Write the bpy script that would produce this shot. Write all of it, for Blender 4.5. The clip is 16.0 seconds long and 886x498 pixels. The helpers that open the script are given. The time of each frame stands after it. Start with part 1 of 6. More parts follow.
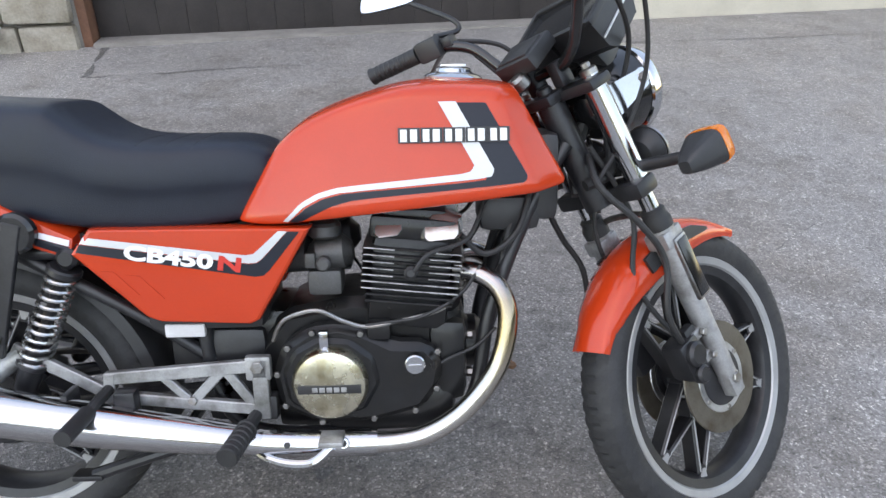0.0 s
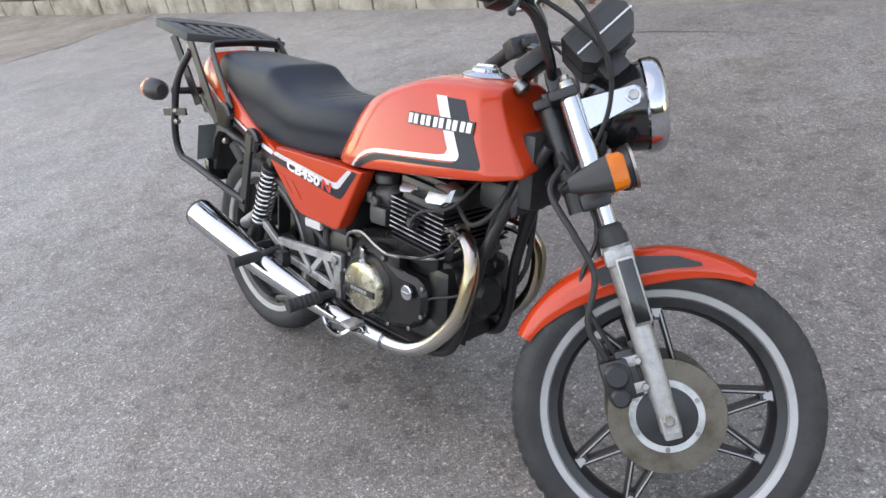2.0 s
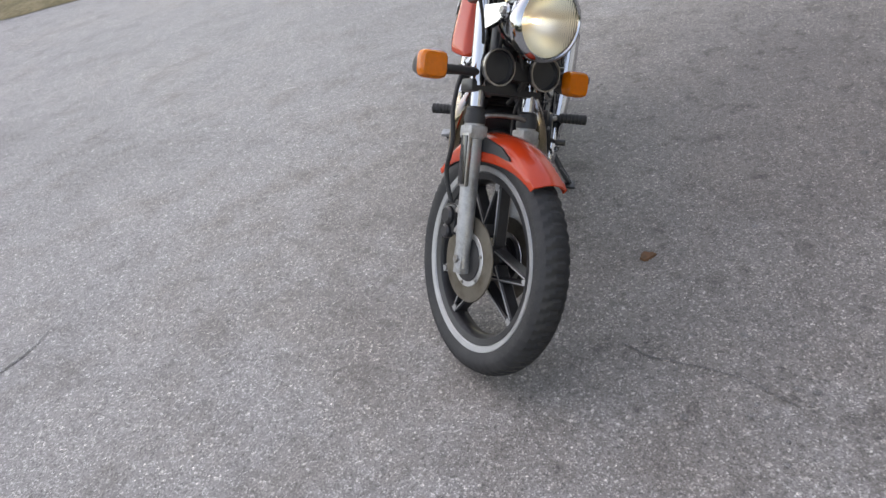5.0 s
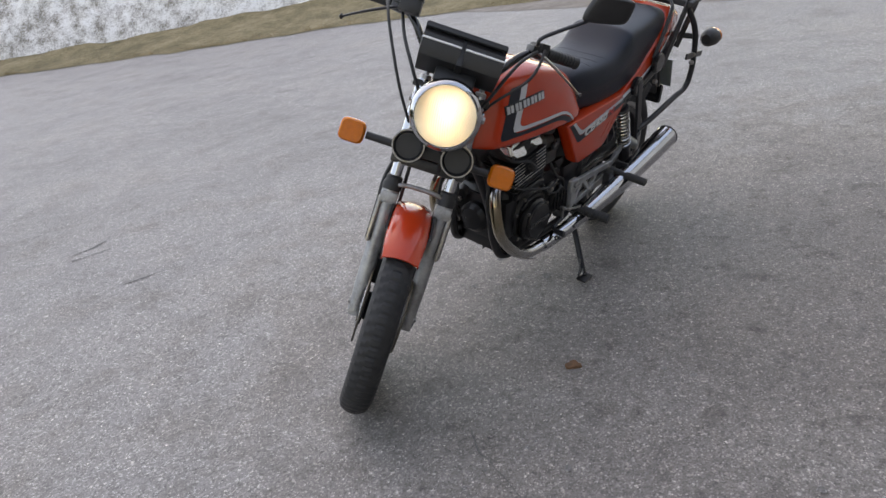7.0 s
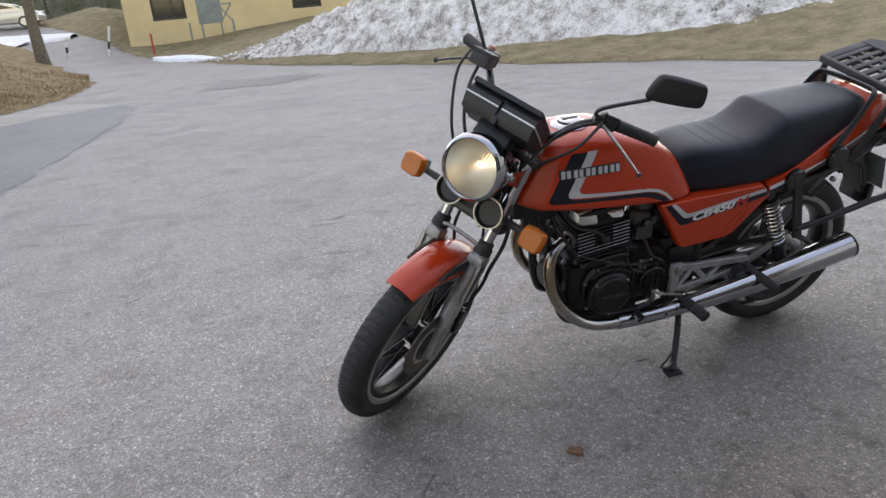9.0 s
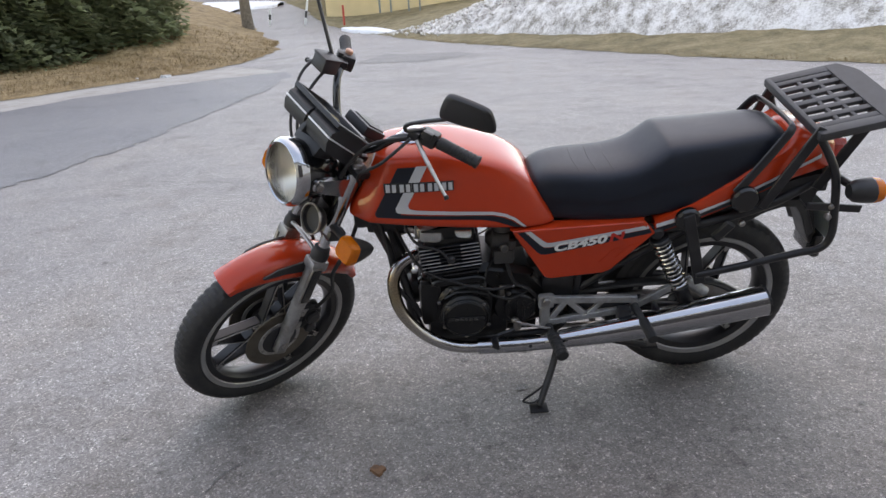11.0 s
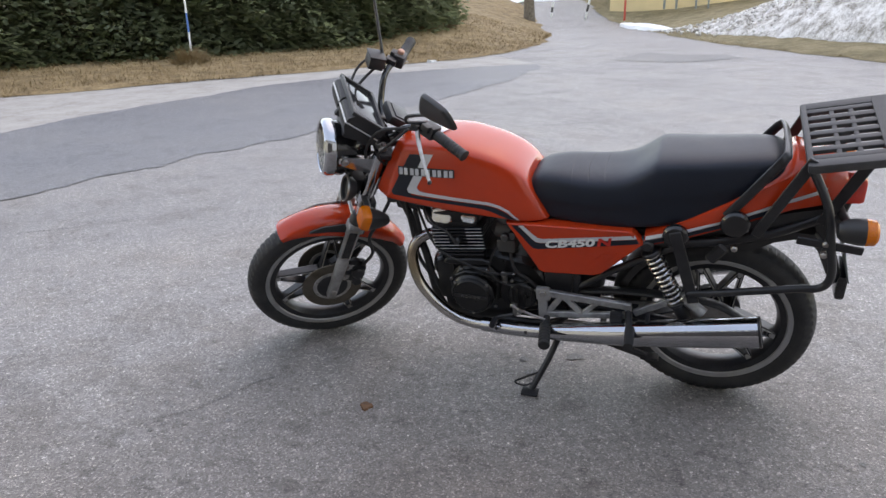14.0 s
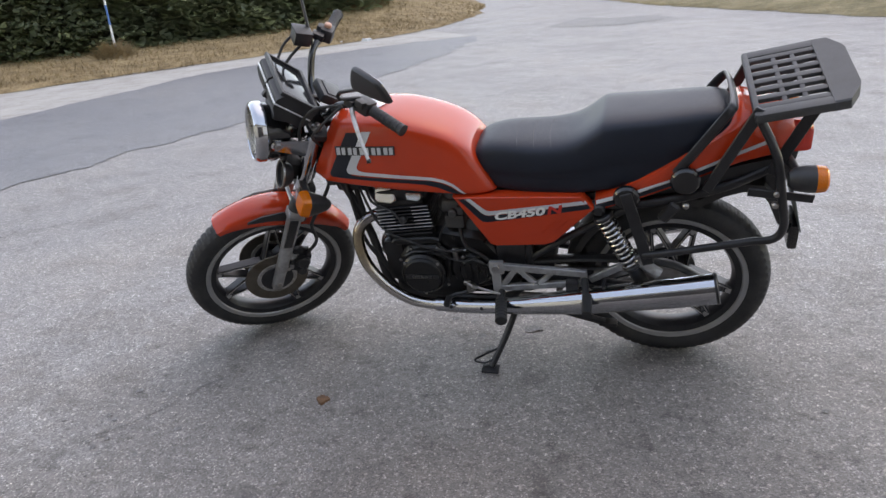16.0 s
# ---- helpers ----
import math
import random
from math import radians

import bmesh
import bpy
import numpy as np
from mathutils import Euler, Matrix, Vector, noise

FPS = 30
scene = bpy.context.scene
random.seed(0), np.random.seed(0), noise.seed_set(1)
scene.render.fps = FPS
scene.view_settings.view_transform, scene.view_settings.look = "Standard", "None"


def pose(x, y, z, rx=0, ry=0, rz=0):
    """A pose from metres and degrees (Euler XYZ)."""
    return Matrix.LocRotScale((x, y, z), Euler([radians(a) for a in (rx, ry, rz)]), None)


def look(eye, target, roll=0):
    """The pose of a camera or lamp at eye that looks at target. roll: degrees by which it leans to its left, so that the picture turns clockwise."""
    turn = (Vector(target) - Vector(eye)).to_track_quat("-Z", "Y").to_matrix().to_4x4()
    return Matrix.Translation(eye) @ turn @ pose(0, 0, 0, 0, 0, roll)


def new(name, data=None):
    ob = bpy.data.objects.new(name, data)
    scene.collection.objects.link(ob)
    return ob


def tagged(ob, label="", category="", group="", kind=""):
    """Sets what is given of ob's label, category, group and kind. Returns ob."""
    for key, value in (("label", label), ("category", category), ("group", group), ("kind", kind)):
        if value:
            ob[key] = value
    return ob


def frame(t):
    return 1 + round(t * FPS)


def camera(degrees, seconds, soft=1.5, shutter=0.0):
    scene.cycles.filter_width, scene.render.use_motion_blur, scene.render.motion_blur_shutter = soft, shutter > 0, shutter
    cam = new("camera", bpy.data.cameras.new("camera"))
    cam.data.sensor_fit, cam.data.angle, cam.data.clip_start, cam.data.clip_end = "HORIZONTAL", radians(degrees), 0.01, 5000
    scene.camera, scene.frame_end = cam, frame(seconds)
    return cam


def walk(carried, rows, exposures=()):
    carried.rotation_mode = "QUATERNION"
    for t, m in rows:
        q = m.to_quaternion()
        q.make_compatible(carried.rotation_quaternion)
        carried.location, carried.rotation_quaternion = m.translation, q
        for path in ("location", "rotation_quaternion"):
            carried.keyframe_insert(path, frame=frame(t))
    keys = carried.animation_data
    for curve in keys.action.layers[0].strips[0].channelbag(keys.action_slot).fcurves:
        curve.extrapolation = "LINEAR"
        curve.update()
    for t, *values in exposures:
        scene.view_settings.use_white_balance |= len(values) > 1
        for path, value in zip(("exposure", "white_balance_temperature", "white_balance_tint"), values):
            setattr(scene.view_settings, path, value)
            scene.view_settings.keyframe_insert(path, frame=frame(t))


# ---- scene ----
# camera: seconds, x, y, z, yaw, pitch, roll
cam = camera(64.22, 16.0, soft=1.5, shutter=0.0)
PATH = [
    (0, 0.791, -0.947, 1.274, -0.33, -28.32, -0.50),
    (0.5, 1.031, -0.870, 1.322, 6.84, -27.71, -1.60),
    (1, 1.346, -0.904, 1.345, 25.58, -30.74, -2.08),
    (1.5, 1.666, -0.853, 1.360, 35.16, -30.12, -8.30),
    (2, 1.942, -0.749, 1.363, 50.01, -28.59, -8.90),
    (2.5, 2.275, -0.671, 1.351, 64.45, -29.93, -7.87),
    (3, 2.518, -0.518, 1.388, 67.77, -27.54, -8.08),
    (3.5, 2.642, -0.256, 1.397, 73.69, -27.98, -8.09),
    (4, 2.820, 0.020, 1.390, 83.54, -26.60, -9.43),
    (4.2, 2.922, 0.148, 1.398, 88.49, -30.21, -10.63),
    (6.3, 2.843, 1.527, 1.333, 126.90, -23.33, -11.91),
    (6.5, 2.768, 1.624, 1.321, 126.51, -25.47, -10.39),
    (7, 2.534, 1.797, 1.313, 135.51, -24.08, -10.45),
    (7.5, 2.364, 2.053, 1.303, 146.82, -24.00, -6.85),
    (8, 2.167, 2.182, 1.287, 153.24, -21.97, -7.49),
    (8.5, 1.963, 2.246, 1.301, 156.04, -19.90, -6.30),
    (9, 1.791, 2.338, 1.287, 164.44, -18.81, -5.55),
    (9.5, 1.581, 2.429, 1.293, 166.26, -19.69, -4.31),
    (9.7, 1.477, 2.428, 1.291, 167.26, -20.16, -5.69),
    (11.8, 0.351, 2.468, 1.283, 191.18, -18.27, -1.83),
    (12, 0.249, 2.480, 1.287, 194.60, -17.40, -2.47),
    (12.5, 0.010, 2.566, 1.294, 201.00, -20.03, -1.94),
    (13, -0.065, 2.580, 1.305, 202.94, -20.05, -3.02),
    (13.5, -0.060, 2.584, 1.304, 202.89, -19.35, -2.15),
    (14, -0.064, 2.587, 1.303, 201.69, -18.95, -1.50),
    (14.5, -0.060, 2.589, 1.304, 199.72, -18.87, -1.27),
    (15, -0.066, 2.591, 1.303, 197.67, -18.73, -1.15),
    (15.5, -0.059, 2.576, 1.297, 195.53, -19.15, -1.22),
    (16, -0.047, 2.498, 1.272, 197.70, -20.90, -4.76),
]
walk(cam, [(t, pose(x, y, z, 90 + p, 0, yaw) @ pose(0, 0, 0, 0, 0, r)) for t, x, y, z, yaw, p, r in PATH], [(0.0, 2.28, 9800, 14.5), (1.5, 2.36, 10300, 15.5), (3.0, 2.15, 10700, 17.5), (4.2, 2.05, 10800, 18), (6.5, 1.8, 10900, 18), (7.5, 1.8, 10900, 18), (9.0, 1.82, 10900, 18), (12.0, 2.16, 10700, 18), (16.0, 2.18, 10700, 18)])

# ---- world ----
world = bpy.data.worlds.new("sky")
scene.world = world
world.use_nodes = True
wn = world.node_tree
bg = wn.nodes["Background"]
sky = wn.nodes.new("ShaderNodeTexSky")
sky.sky_type = "NISHITA"
sky.sun_disc = False
sky.sun_elevation, sky.sun_rotation = radians(60), radians(200)
sky.dust_density, sky.ozone_density = 0.2, 0.3
wn.links.new(sky.outputs["Color"], bg.inputs["Color"])
bg.inputs["Strength"].default_value = 0.15
sun = new("sun", bpy.data.lights.new("sun", "SUN"))
sun.data.energy, sun.data.angle, sun.data.color = 0.1, radians(85), (1, 0.94, 0.86)
sun.matrix_world = look((-0.17, -0.47, 0.87), (0, 0, 0))

# ---- materials ----
def noise_of(nt, scale, detail=4.0, rough=0.6, coord="Object"):
    tc = nt.nodes.new("ShaderNodeTexCoord")
    n = nt.nodes.new("ShaderNodeTexNoise")
    n.inputs["Scale"].default_value, n.inputs["Detail"].default_value, n.inputs["Roughness"].default_value = scale, detail, rough
    nt.links.new(tc.outputs[coord], n.inputs["Vector"])
    return n


def ramp_of(nt, fac, stops):
    r = nt.nodes.new("ShaderNodeValToRGB")
    while len(r.color_ramp.elements) < len(stops):
        r.color_ramp.elements.new(0.5)
    for e, (p, c) in zip(r.color_ramp.elements, stops):
        e.position, e.color = p, (*c, 1) if len(c) == 3 else c
    nt.links.new(fac, r.inputs["Fac"])
    return r


def surf(name, color, rough=0.5, metal=0.0, vary=0.12, scale=14.0, fine=160.0, bump=0.0, coat=0.0, dirt=None, rough_vary=0.12, spec=0.5):
    """A surface with coarse stains and fine grain."""
    m = bpy.data.materials.new(name)
    m.use_nodes = True
    nt = m.node_tree
    b = nt.nodes["Principled BSDF"]
    big, small = noise_of(nt, scale), noise_of(nt, fine, 3)
    lo = tuple(c * (1 - vary * 1.6) for c in color) if dirt is None else dirt
    hi = tuple(min(1, c * (1 + vary)) for c in color)
    r1 = ramp_of(nt, big.outputs["Fac"], [(0.28, lo), (0.55, color), (0.75, hi)])
    mul = nt.nodes.new("ShaderNodeMix")
    mul.data_type, mul.blend_type = "RGBA", "MULTIPLY"
    mul.inputs["Factor"].default_value = 1.0
    r2 = ramp_of(nt, small.outputs["Fac"], [(0.3, (1 - vary,) * 3), (0.7, (1.0,) * 3)])
    nt.links.new(r1.outputs["Color"], mul.inputs[6])
    nt.links.new(r2.outputs["Color"], mul.inputs[7])
    nt.links.new(mul.outputs[2], b.inputs["Base Color"])
    mr = nt.nodes.new("ShaderNodeMapRange")
    mr.inputs["To Min"].default_value, mr.inputs["To Max"].default_value = max(0.02, rough - rough_vary * 0.5), min(1, rough + rough_vary)
    nt.links.new(big.outputs["Fac"], mr.inputs["Value"])
    nt.links.new(mr.outputs["Result"], b.inputs["Roughness"])
    b.inputs["Metallic"].default_value = metal
    b.inputs["Coat Weight"].default_value = coat
    b.inputs["Coat Roughness"].default_value = 0.035
    b.inputs["Specular IOR Level"].default_value = spec
    if bump:
        bp = nt.nodes.new("ShaderNodeBump")
        bp.inputs["Strength"].default_value, bp.inputs["Distance"].default_value = bump, 0.002
        nt.links.new(small.outputs["Fac"], bp.inputs["Height"])
        nt.links.new(bp.outputs["Normal"], b.inputs["Normal"])
    return m


RED = surf("red_paint", (0.55, 0.042, 0.011), 0.24, 0, 0.05, 5, 300, 0, 0.55, None, 0.06, 0.28)
BLACK_METAL = surf("black_enamel", (0.02, 0.02, 0.0225), 0.33, 0, 0.3, 22, 200, 0.05)
BLACK_GLOSS = surf("gloss_black", (0.012, 0.012, 0.013), 0.14, 0, 0.2, 12, 200, 0, 0.3)
BLACK_PLASTIC = surf("black_plastic", (0.024, 0.024, 0.0255), 0.42, 0, 0.2, 18, 500, 0.12)
RACK = surf("rack_plastic", (0.05, 0.052, 0.055), 0.55, 0, 0.2, 18, 500, 0.15)
RUBBER = surf("black_rubber", (0.022, 0.022, 0.023), 0.56, 0, 0.2, 25, 300, 0.1)
TYRE = surf("tyre_rubber", (0.0195, 0.02, 0.0215), 0.62, 0, 0.25, 10, 220, 0.25, 0, (0.036, 0.035, 0.035))
VINYL = surf("seat_vinyl", (0.012, 0.017, 0.027), 0.4, 0, 0.15, 8, 420, 0.25, 0, None, 0.14, 0.32)
CHROME = surf("chrome", (0.51, 0.52, 0.54), 0.1, 1, 0.05, 9, 220, 0, 0, None, 0.07)
CHROME_WORN = surf("worn_chrome", (0.56, 0.56, 0.56), 0.18, 0.9, 0.12, 24, 260, 0.02, 0, (0.4, 0.39, 0.37), 0.16)
MIRROR = surf("mirror", (0.9, 0.9, 0.9), 0.03, 1, 0.02, 5, 100, 0, 0, None, 0.02)
ALLOY = surf("machined_alloy", (0.58, 0.58, 0.58), 0.37, 1, 0.12, 14, 300, 0, 0, (0.22, 0.215, 0.21), 0.2)
CAST = surf("cast_alloy", (0.44, 0.44, 0.44), 0.46, 0.75, 0.16, 16, 260, 0.08, 0, (0.2, 0.195, 0.185), 0.2)
CAST_DARK = surf("dull_alloy", (0.11, 0.11, 0.11), 0.5, 0.8, 0.2, 24, 260, 0.1, 0, (0.1, 0.095, 0.09), 0.2)
STEEL = surf("plated_steel", (0.4, 0.39, 0.38), 0.3, 1, 0.15, 40, 300, 0, 0, (0.3, 0.27, 0.23), 0.25)
STEEL_DARK = surf("dull_bolts", (0.3, 0.29, 0.28), 0.35, 1, 0.2, 40, 300)
RIM_SILVER = surf("satin_rim", (0.4, 0.4, 0.4), 0.42, 0.6, 0.06, 14, 300, 0, 0, (0.34, 0.34, 0.34), 0.1)
DISC = surf("brake_disc_steel", (0.17, 0.15, 0.125), 0.45, 0.9, 0.15, 18, 240, 0.03, 0, (0.1, 0.08, 0.058), 0.2)
TARNISH = surf("tarnished_cover", (0.62, 0.58, 0.46), 0.2, 1, 0.15, 26, 200, 0.02, 0, (0.3, 0.25, 0.14), 0.25)
ENGINE = surf("engine_black", (0.009, 0.009, 0.01), 0.27, 0, 0.3, 18, 240, 0.06, 0.12, (0.016, 0.015, 0.014), 0.25, 0.35)
FIN = surf("fin_alloy", (0.55, 0.55, 0.55), 0.4, 0.9, 0.2, 30, 240, 0.05, 0, (0.12, 0.12, 0.12))
STRIPE_BLACK = surf("black_decal", (0.012, 0.015, 0.023), 0.34, 0, 0.1, 20, 300, 0, 0.0, None, 0.1, 0.3)
STRIPE_SILVER = surf("silver_decal", (0.56, 0.57, 0.58), 0.32, 0.2, 0.05, 20, 500, 0, 0.3)
WHITE_PAINT = surf("white_paint", (0.78, 0.78, 0.76), 0.35, 0, 0.05, 20, 300)
WHITE_PLASTIC = surf("white_plastic", (0.6, 0.6, 0.6), 0.45, 0, 0.08, 20, 300)
LETTER_RED = surf("letter_red", (0.6, 0.03, 0.02), 0.35, 0, 0.05, 20, 300)
ORANGE_PLASTIC = surf("orange_plastic", (0.6, 0.3, 0.2), 0.45, 0, 0.08, 20, 300)


def lens_mat(name, color, rough=0.12, trans=0.6):
    m = surf(name, color, rough, 0, 0.08, 40, 300, 0)
    b = m.node_tree.nodes["Principled BSDF"]
    b.inputs["Transmission Weight"].default_value = trans
    b.inputs["IOR"].default_value = 1.49
    nt = m.node_tree
    tc, w = nt.nodes.new("ShaderNodeTexCoord"), nt.nodes.new("ShaderNodeTexVoronoi")
    w.inputs["Scale"].default_value = 220
    nt.links.new(tc.outputs["Object"], w.inputs["Vector"])
    bp = nt.nodes.new("ShaderNodeBump")
    bp.inputs["Strength"].default_value, bp.inputs["Distance"].default_value = 0.4, 0.001
    nt.links.new(w.outputs["Distance"], bp.inputs["Height"])
    nt.links.new(bp.outputs["Normal"], b.inputs["Normal"])
    return m


AMBER = lens_mat("amber_lens", (0.74, 0.16, 0.004), 0.18, 0.15)
RED_LENS = lens_mat("red_lens", (0.6, 0.03, 0.015), 0.12, 0.3)
DARK_GLASS = surf("instrument_glass", (0.02, 0.021, 0.023), 0.08, 0, 0.1, 12, 200, 0, 0.0, None, 0.04, 0.35)
LENS_GLASS = bpy.data.materials.new("headlight_glass")
LENS_GLASS.use_nodes = True
_n = LENS_GLASS.node_tree
_b = _n.nodes["Principled BSDF"]
_b.inputs["Base Color"].default_value = (0.97, 0.96, 0.92, 1)
_b.inputs["Roughness"].default_value, _b.inputs["Transmission Weight"].default_value, _b.inputs["IOR"].default_value = 0.1, 1.0, 1.16
_w = _n.nodes.new("ShaderNodeTexWave")
_w.inputs["Scale"].default_value, _w.bands_direction = 60, "Y"
_t = _n.nodes.new("ShaderNodeTexCoord")
_n.links.new(_t.outputs["Object"], _w.inputs["Vector"])
_p = _n.nodes.new("ShaderNodeBump")
_p.inputs["Strength"].default_value, _p.inputs["Distance"].default_value = 0.5, 0.002
_n.links.new(_w.outputs["Fac"], _p.inputs["Height"])
_n.links.new(_p.outputs["Normal"], _b.inputs["Normal"])
GLOW = bpy.data.materials.new("bulb_glow")
GLOW.use_nodes = True
_b = GLOW.node_tree.nodes["Principled BSDF"]
_b.inputs["Emission Color"].default_value, _b.inputs["Emission Strength"].default_value = (1, 0.92, 0.8, 1), 1.1
BOWL = surf("reflector_silver", (0.86, 0.82, 0.74), 0.3, 1, 0.03, 9, 200, 0, 0, None, 0.05)
# heat-tinted header: blue at the port, straw and brown on the bend, plain chrome below
HEADER = surf("header_chrome", (0.5, 0.47, 0.4), 0.17, 1, 0.12, 12, 200, 0, 0, (0.36, 0.3, 0.2), 0.15)
_n = HEADER.node_tree
_t, _x = _n.nodes.new("ShaderNodeTexCoord"), _n.nodes.new("ShaderNodeSeparateXYZ")
_n.links.new(_t.outputs["Object"], _x.inputs["Vector"])
_m = _n.nodes.new("ShaderNodeMapRange")
_m.inputs["From Min"].default_value, _m.inputs["From Max"].default_value = 0.26, 0.6
_n.links.new(_x.outputs["Z"], _m.inputs["Value"])
_r = ramp_of(_n, _m.outputs["Result"], [(0.0, (0.56, 0.55, 0.54)), (0.35, (0.5, 0.47, 0.42)), (0.62, (0.42, 0.34, 0.22)), (0.82, (0.3, 0.245, 0.18)), (0.93, (0.34, 0.32, 0.32))])
_n.links.new(_r.outputs["Color"], _n.nodes["Principled BSDF"].inputs["Base Color"])


def STEER_BAR(s):
    """The handlebar's end: y outwards along the grip, x ahead, z up."""
    y = Vector((-0.49, s * 0.87, 0.06)).normalized()
    x = Vector((0.87, s * 0.49, 0)).normalized()
    z = Vector((0.02, 0, 1)).normalized()
    m = Matrix.Identity(4)
    for i, c in enumerate((x, y, z)):
        m.col[i][:3] = c
    m.translation = (-0.05, s * 0.235, 0.872)
    return m


# ---- builders ----
BIKE = pose(-0.1, 0.158, 0.002, 0, 0, 1.0) @ pose(0, 0, 0, -13.8, 0, 0)
STEER = pose(1.417, 0, 0.297, 0, -27, 0) @ pose(0, 0, 0, 0, 0, 37)
ID = Matrix.Identity(4)


def part(name, bm, material, parent=None, label="", sharp=35):
    """Link a bmesh as one mesh object."""
    bmesh.ops.recalc_face_normals(bm, faces=bm.faces)
    me = bpy.data.meshes.new(name)
    bm.to_mesh(me)
    bm.free()
    me.materials.append(material)
    me.shade_smooth()
    me.set_sharp_from_angle(angle=radians(sharp))
    ob = new(name, me)
    if parent is not None:
        ob.parent = parent
    return tagged(ob, label)


def join(*bms):
    out = bmesh.new()
    for b in bms:
        me = bpy.data.meshes.new("tmp")
        b.to_mesh(me)
        out.from_mesh(me)
        bpy.data.meshes.remove(me)
        b.free()
    return out


def moved(bm, m):
    bm.transform(m)
    return bm


def rbox(cx, cy, cz, sx, sy, sz, bevel=0.004, m=ID, seg=2):
    bm = bmesh.new()
    bmesh.ops.create_cube(bm, size=1, matrix=Matrix.Translation((cx, cy, cz)) @ Matrix.Diagonal((sx, sy, sz, 1)))
    if bevel:
        bmesh.ops.bevel(bm, geom=bm.edges[:], offset=min(bevel, 0.45 * min(sx, sy, sz)), segments=seg, affect="EDGES", profile=0.6)
    return moved(bm, m)


def loft(rings, caps=True, closed=True):
    bm = bmesh.new()
    vs = [[bm.verts.new(p) for p in ring] for ring in rings]
    n = len(vs[0])
    for a, b in zip(vs, vs[1:]):
        for j in range(n if closed else n - 1):
            k = (j + 1) % n
            bm.faces.new((a[j], a[k], b[k], b[j]))
    if caps:
        bm.faces.new(vs[0][::-1])
        bm.faces.new(vs[-1])
    return bm


def spline(pts, steps=8):
    """A smooth line through the points."""
    p = [Vector(q) for q in pts]
    if len(p) == 2:
        return p
    out = []
    for i in range(len(p) - 1):
        a, b, c, d = p[max(i - 1, 0)], p[i], p[i + 1], p[min(i + 2, len(p) - 1)]
        for s in range(steps):
            t = s / steps
            out.append(0.5 * ((2 * b) + (c - a) * t + (2 * a - 5 * b + 4 * c - d) * t * t + (3 * b - a - 3 * c + d) * t ** 3))
    return out + [p[-1]]


def tube(pts, r, n=10, steps=8, flat=1.0):
    """A round bar along a smooth line; r may be a list, one for each point."""
    line = spline(pts, steps)
    rr = [float(k) for k in ([r] * len(line) if not isinstance(r, (list, tuple)) else np.interp(np.linspace(0, len(r) - 1, len(line)), range(len(r)), r))]
    rings, side = [], None
    for i, q in enumerate(line):
        d = (line[min(i + 1, len(line) - 1)] - line[max(i - 1, 0)]).normalized()
        if side is None:
            side = d.orthogonal().normalized() if abs(d.z) > 0.9 else d.cross(Vector((0, 0, 1))).normalized()
        side = (side - d * side.dot(d)).normalized()
        up = d.cross(side)
        rings.append([q + rr[i] * (math.cos(a) * side + flat * math.sin(a) * up) for a in [2 * math.pi * j / n for j in range(n)]])
    return loft(rings)


def lathe(profile, n=32, m=ID, closed=False, dent=None):
    """Turn a profile of (radius, y) about the y axis."""
    bm = bmesh.new()
    rows = []
    for i in range(n):
        a = 2 * math.pi * i / n
        rows.append([bm.verts.new(((r - (dent(i, j) if dent else 0)) * math.cos(a), y, (r - (dent(i, j) if dent else 0)) * math.sin(a))) for j, (r, y) in enumerate(profile)])
    k = len(profile)
    for i in range(n):
        a, b = rows[i], rows[(i + 1) % n]
        for j in range(k if closed else k - 1):
            bm.faces.new((a[j], a[(j + 1) % k], b[(j + 1) % k], b[j]))
    if not closed:
        for j in (0, k - 1):
            if profile[j][0] > 1e-4:
                bm.faces.new([rows[i][j] for i in range(n)])
        bmesh.ops.remove_doubles(bm, verts=bm.verts[:], dist=1e-6)
    return moved(bm, m)


def disc(p, axis, r, h, n=20, bevel=0.2):
    """A short round piece centred on p with its axis along axis."""
    b = h * bevel
    m = Matrix.Translation(p) @ Vector(axis).to_track_quat("Y", "Z").to_matrix().to_4x4()
    return lathe([(r - b, -h / 2), (r, -h / 2 + b), (r, h / 2 - b), (r - b, h / 2)], n, m)


def bolt(p, axis, r=0.008, h=0.008):
    return disc(p, axis, r, h, 6, 0.15)


def plate(outline, y, thick, bevel=0.0015):
    """A flat piece in the x-z plane, thick along y."""
    bm = bmesh.new()
    f = bm.faces.new([bm.verts.new((a, y - thick / 2, b)) for a, b in outline])
    ext = bmesh.ops.extrude_face_region(bm, geom=[f])
    bmesh.ops.translate(bm, verts=[v for v in ext["geom"] if isinstance(v, bmesh.types.BMVert)], vec=(0, thick, 0))
    if bevel:
        bmesh.ops.bevel(bm, geom=bm.edges[:], offset=bevel, segments=1, affect="EDGES")
    return bm


def bar(a, b, w, t, bevel=0.002):
    """A straight flat bar from a to b: w wide, t thick along y."""
    a, b = Vector(a), Vector(b)
    d = b - a
    m = Matrix.Translation((a + b) / 2) @ d.to_track_quat("X", "Z").to_matrix().to_4x4()
    return rbox(0, 0, 0, d.length + w * 0.6, t, w, bevel, m, 1)


def surface(ob):
    """The finished surface of an object, for laying decals on it."""
    from mathutils.bvhtree import BVHTree
    dg = bpy.context.evaluated_depsgraph_get()
    e = ob.evaluated_get(dg)
    me = e.to_mesh()
    tree = BVHTree.FromPolygons([v.co.copy() for v in me.vertices], [list(p.vertices) for p in me.polygons])
    e.to_mesh_clear()
    return tree


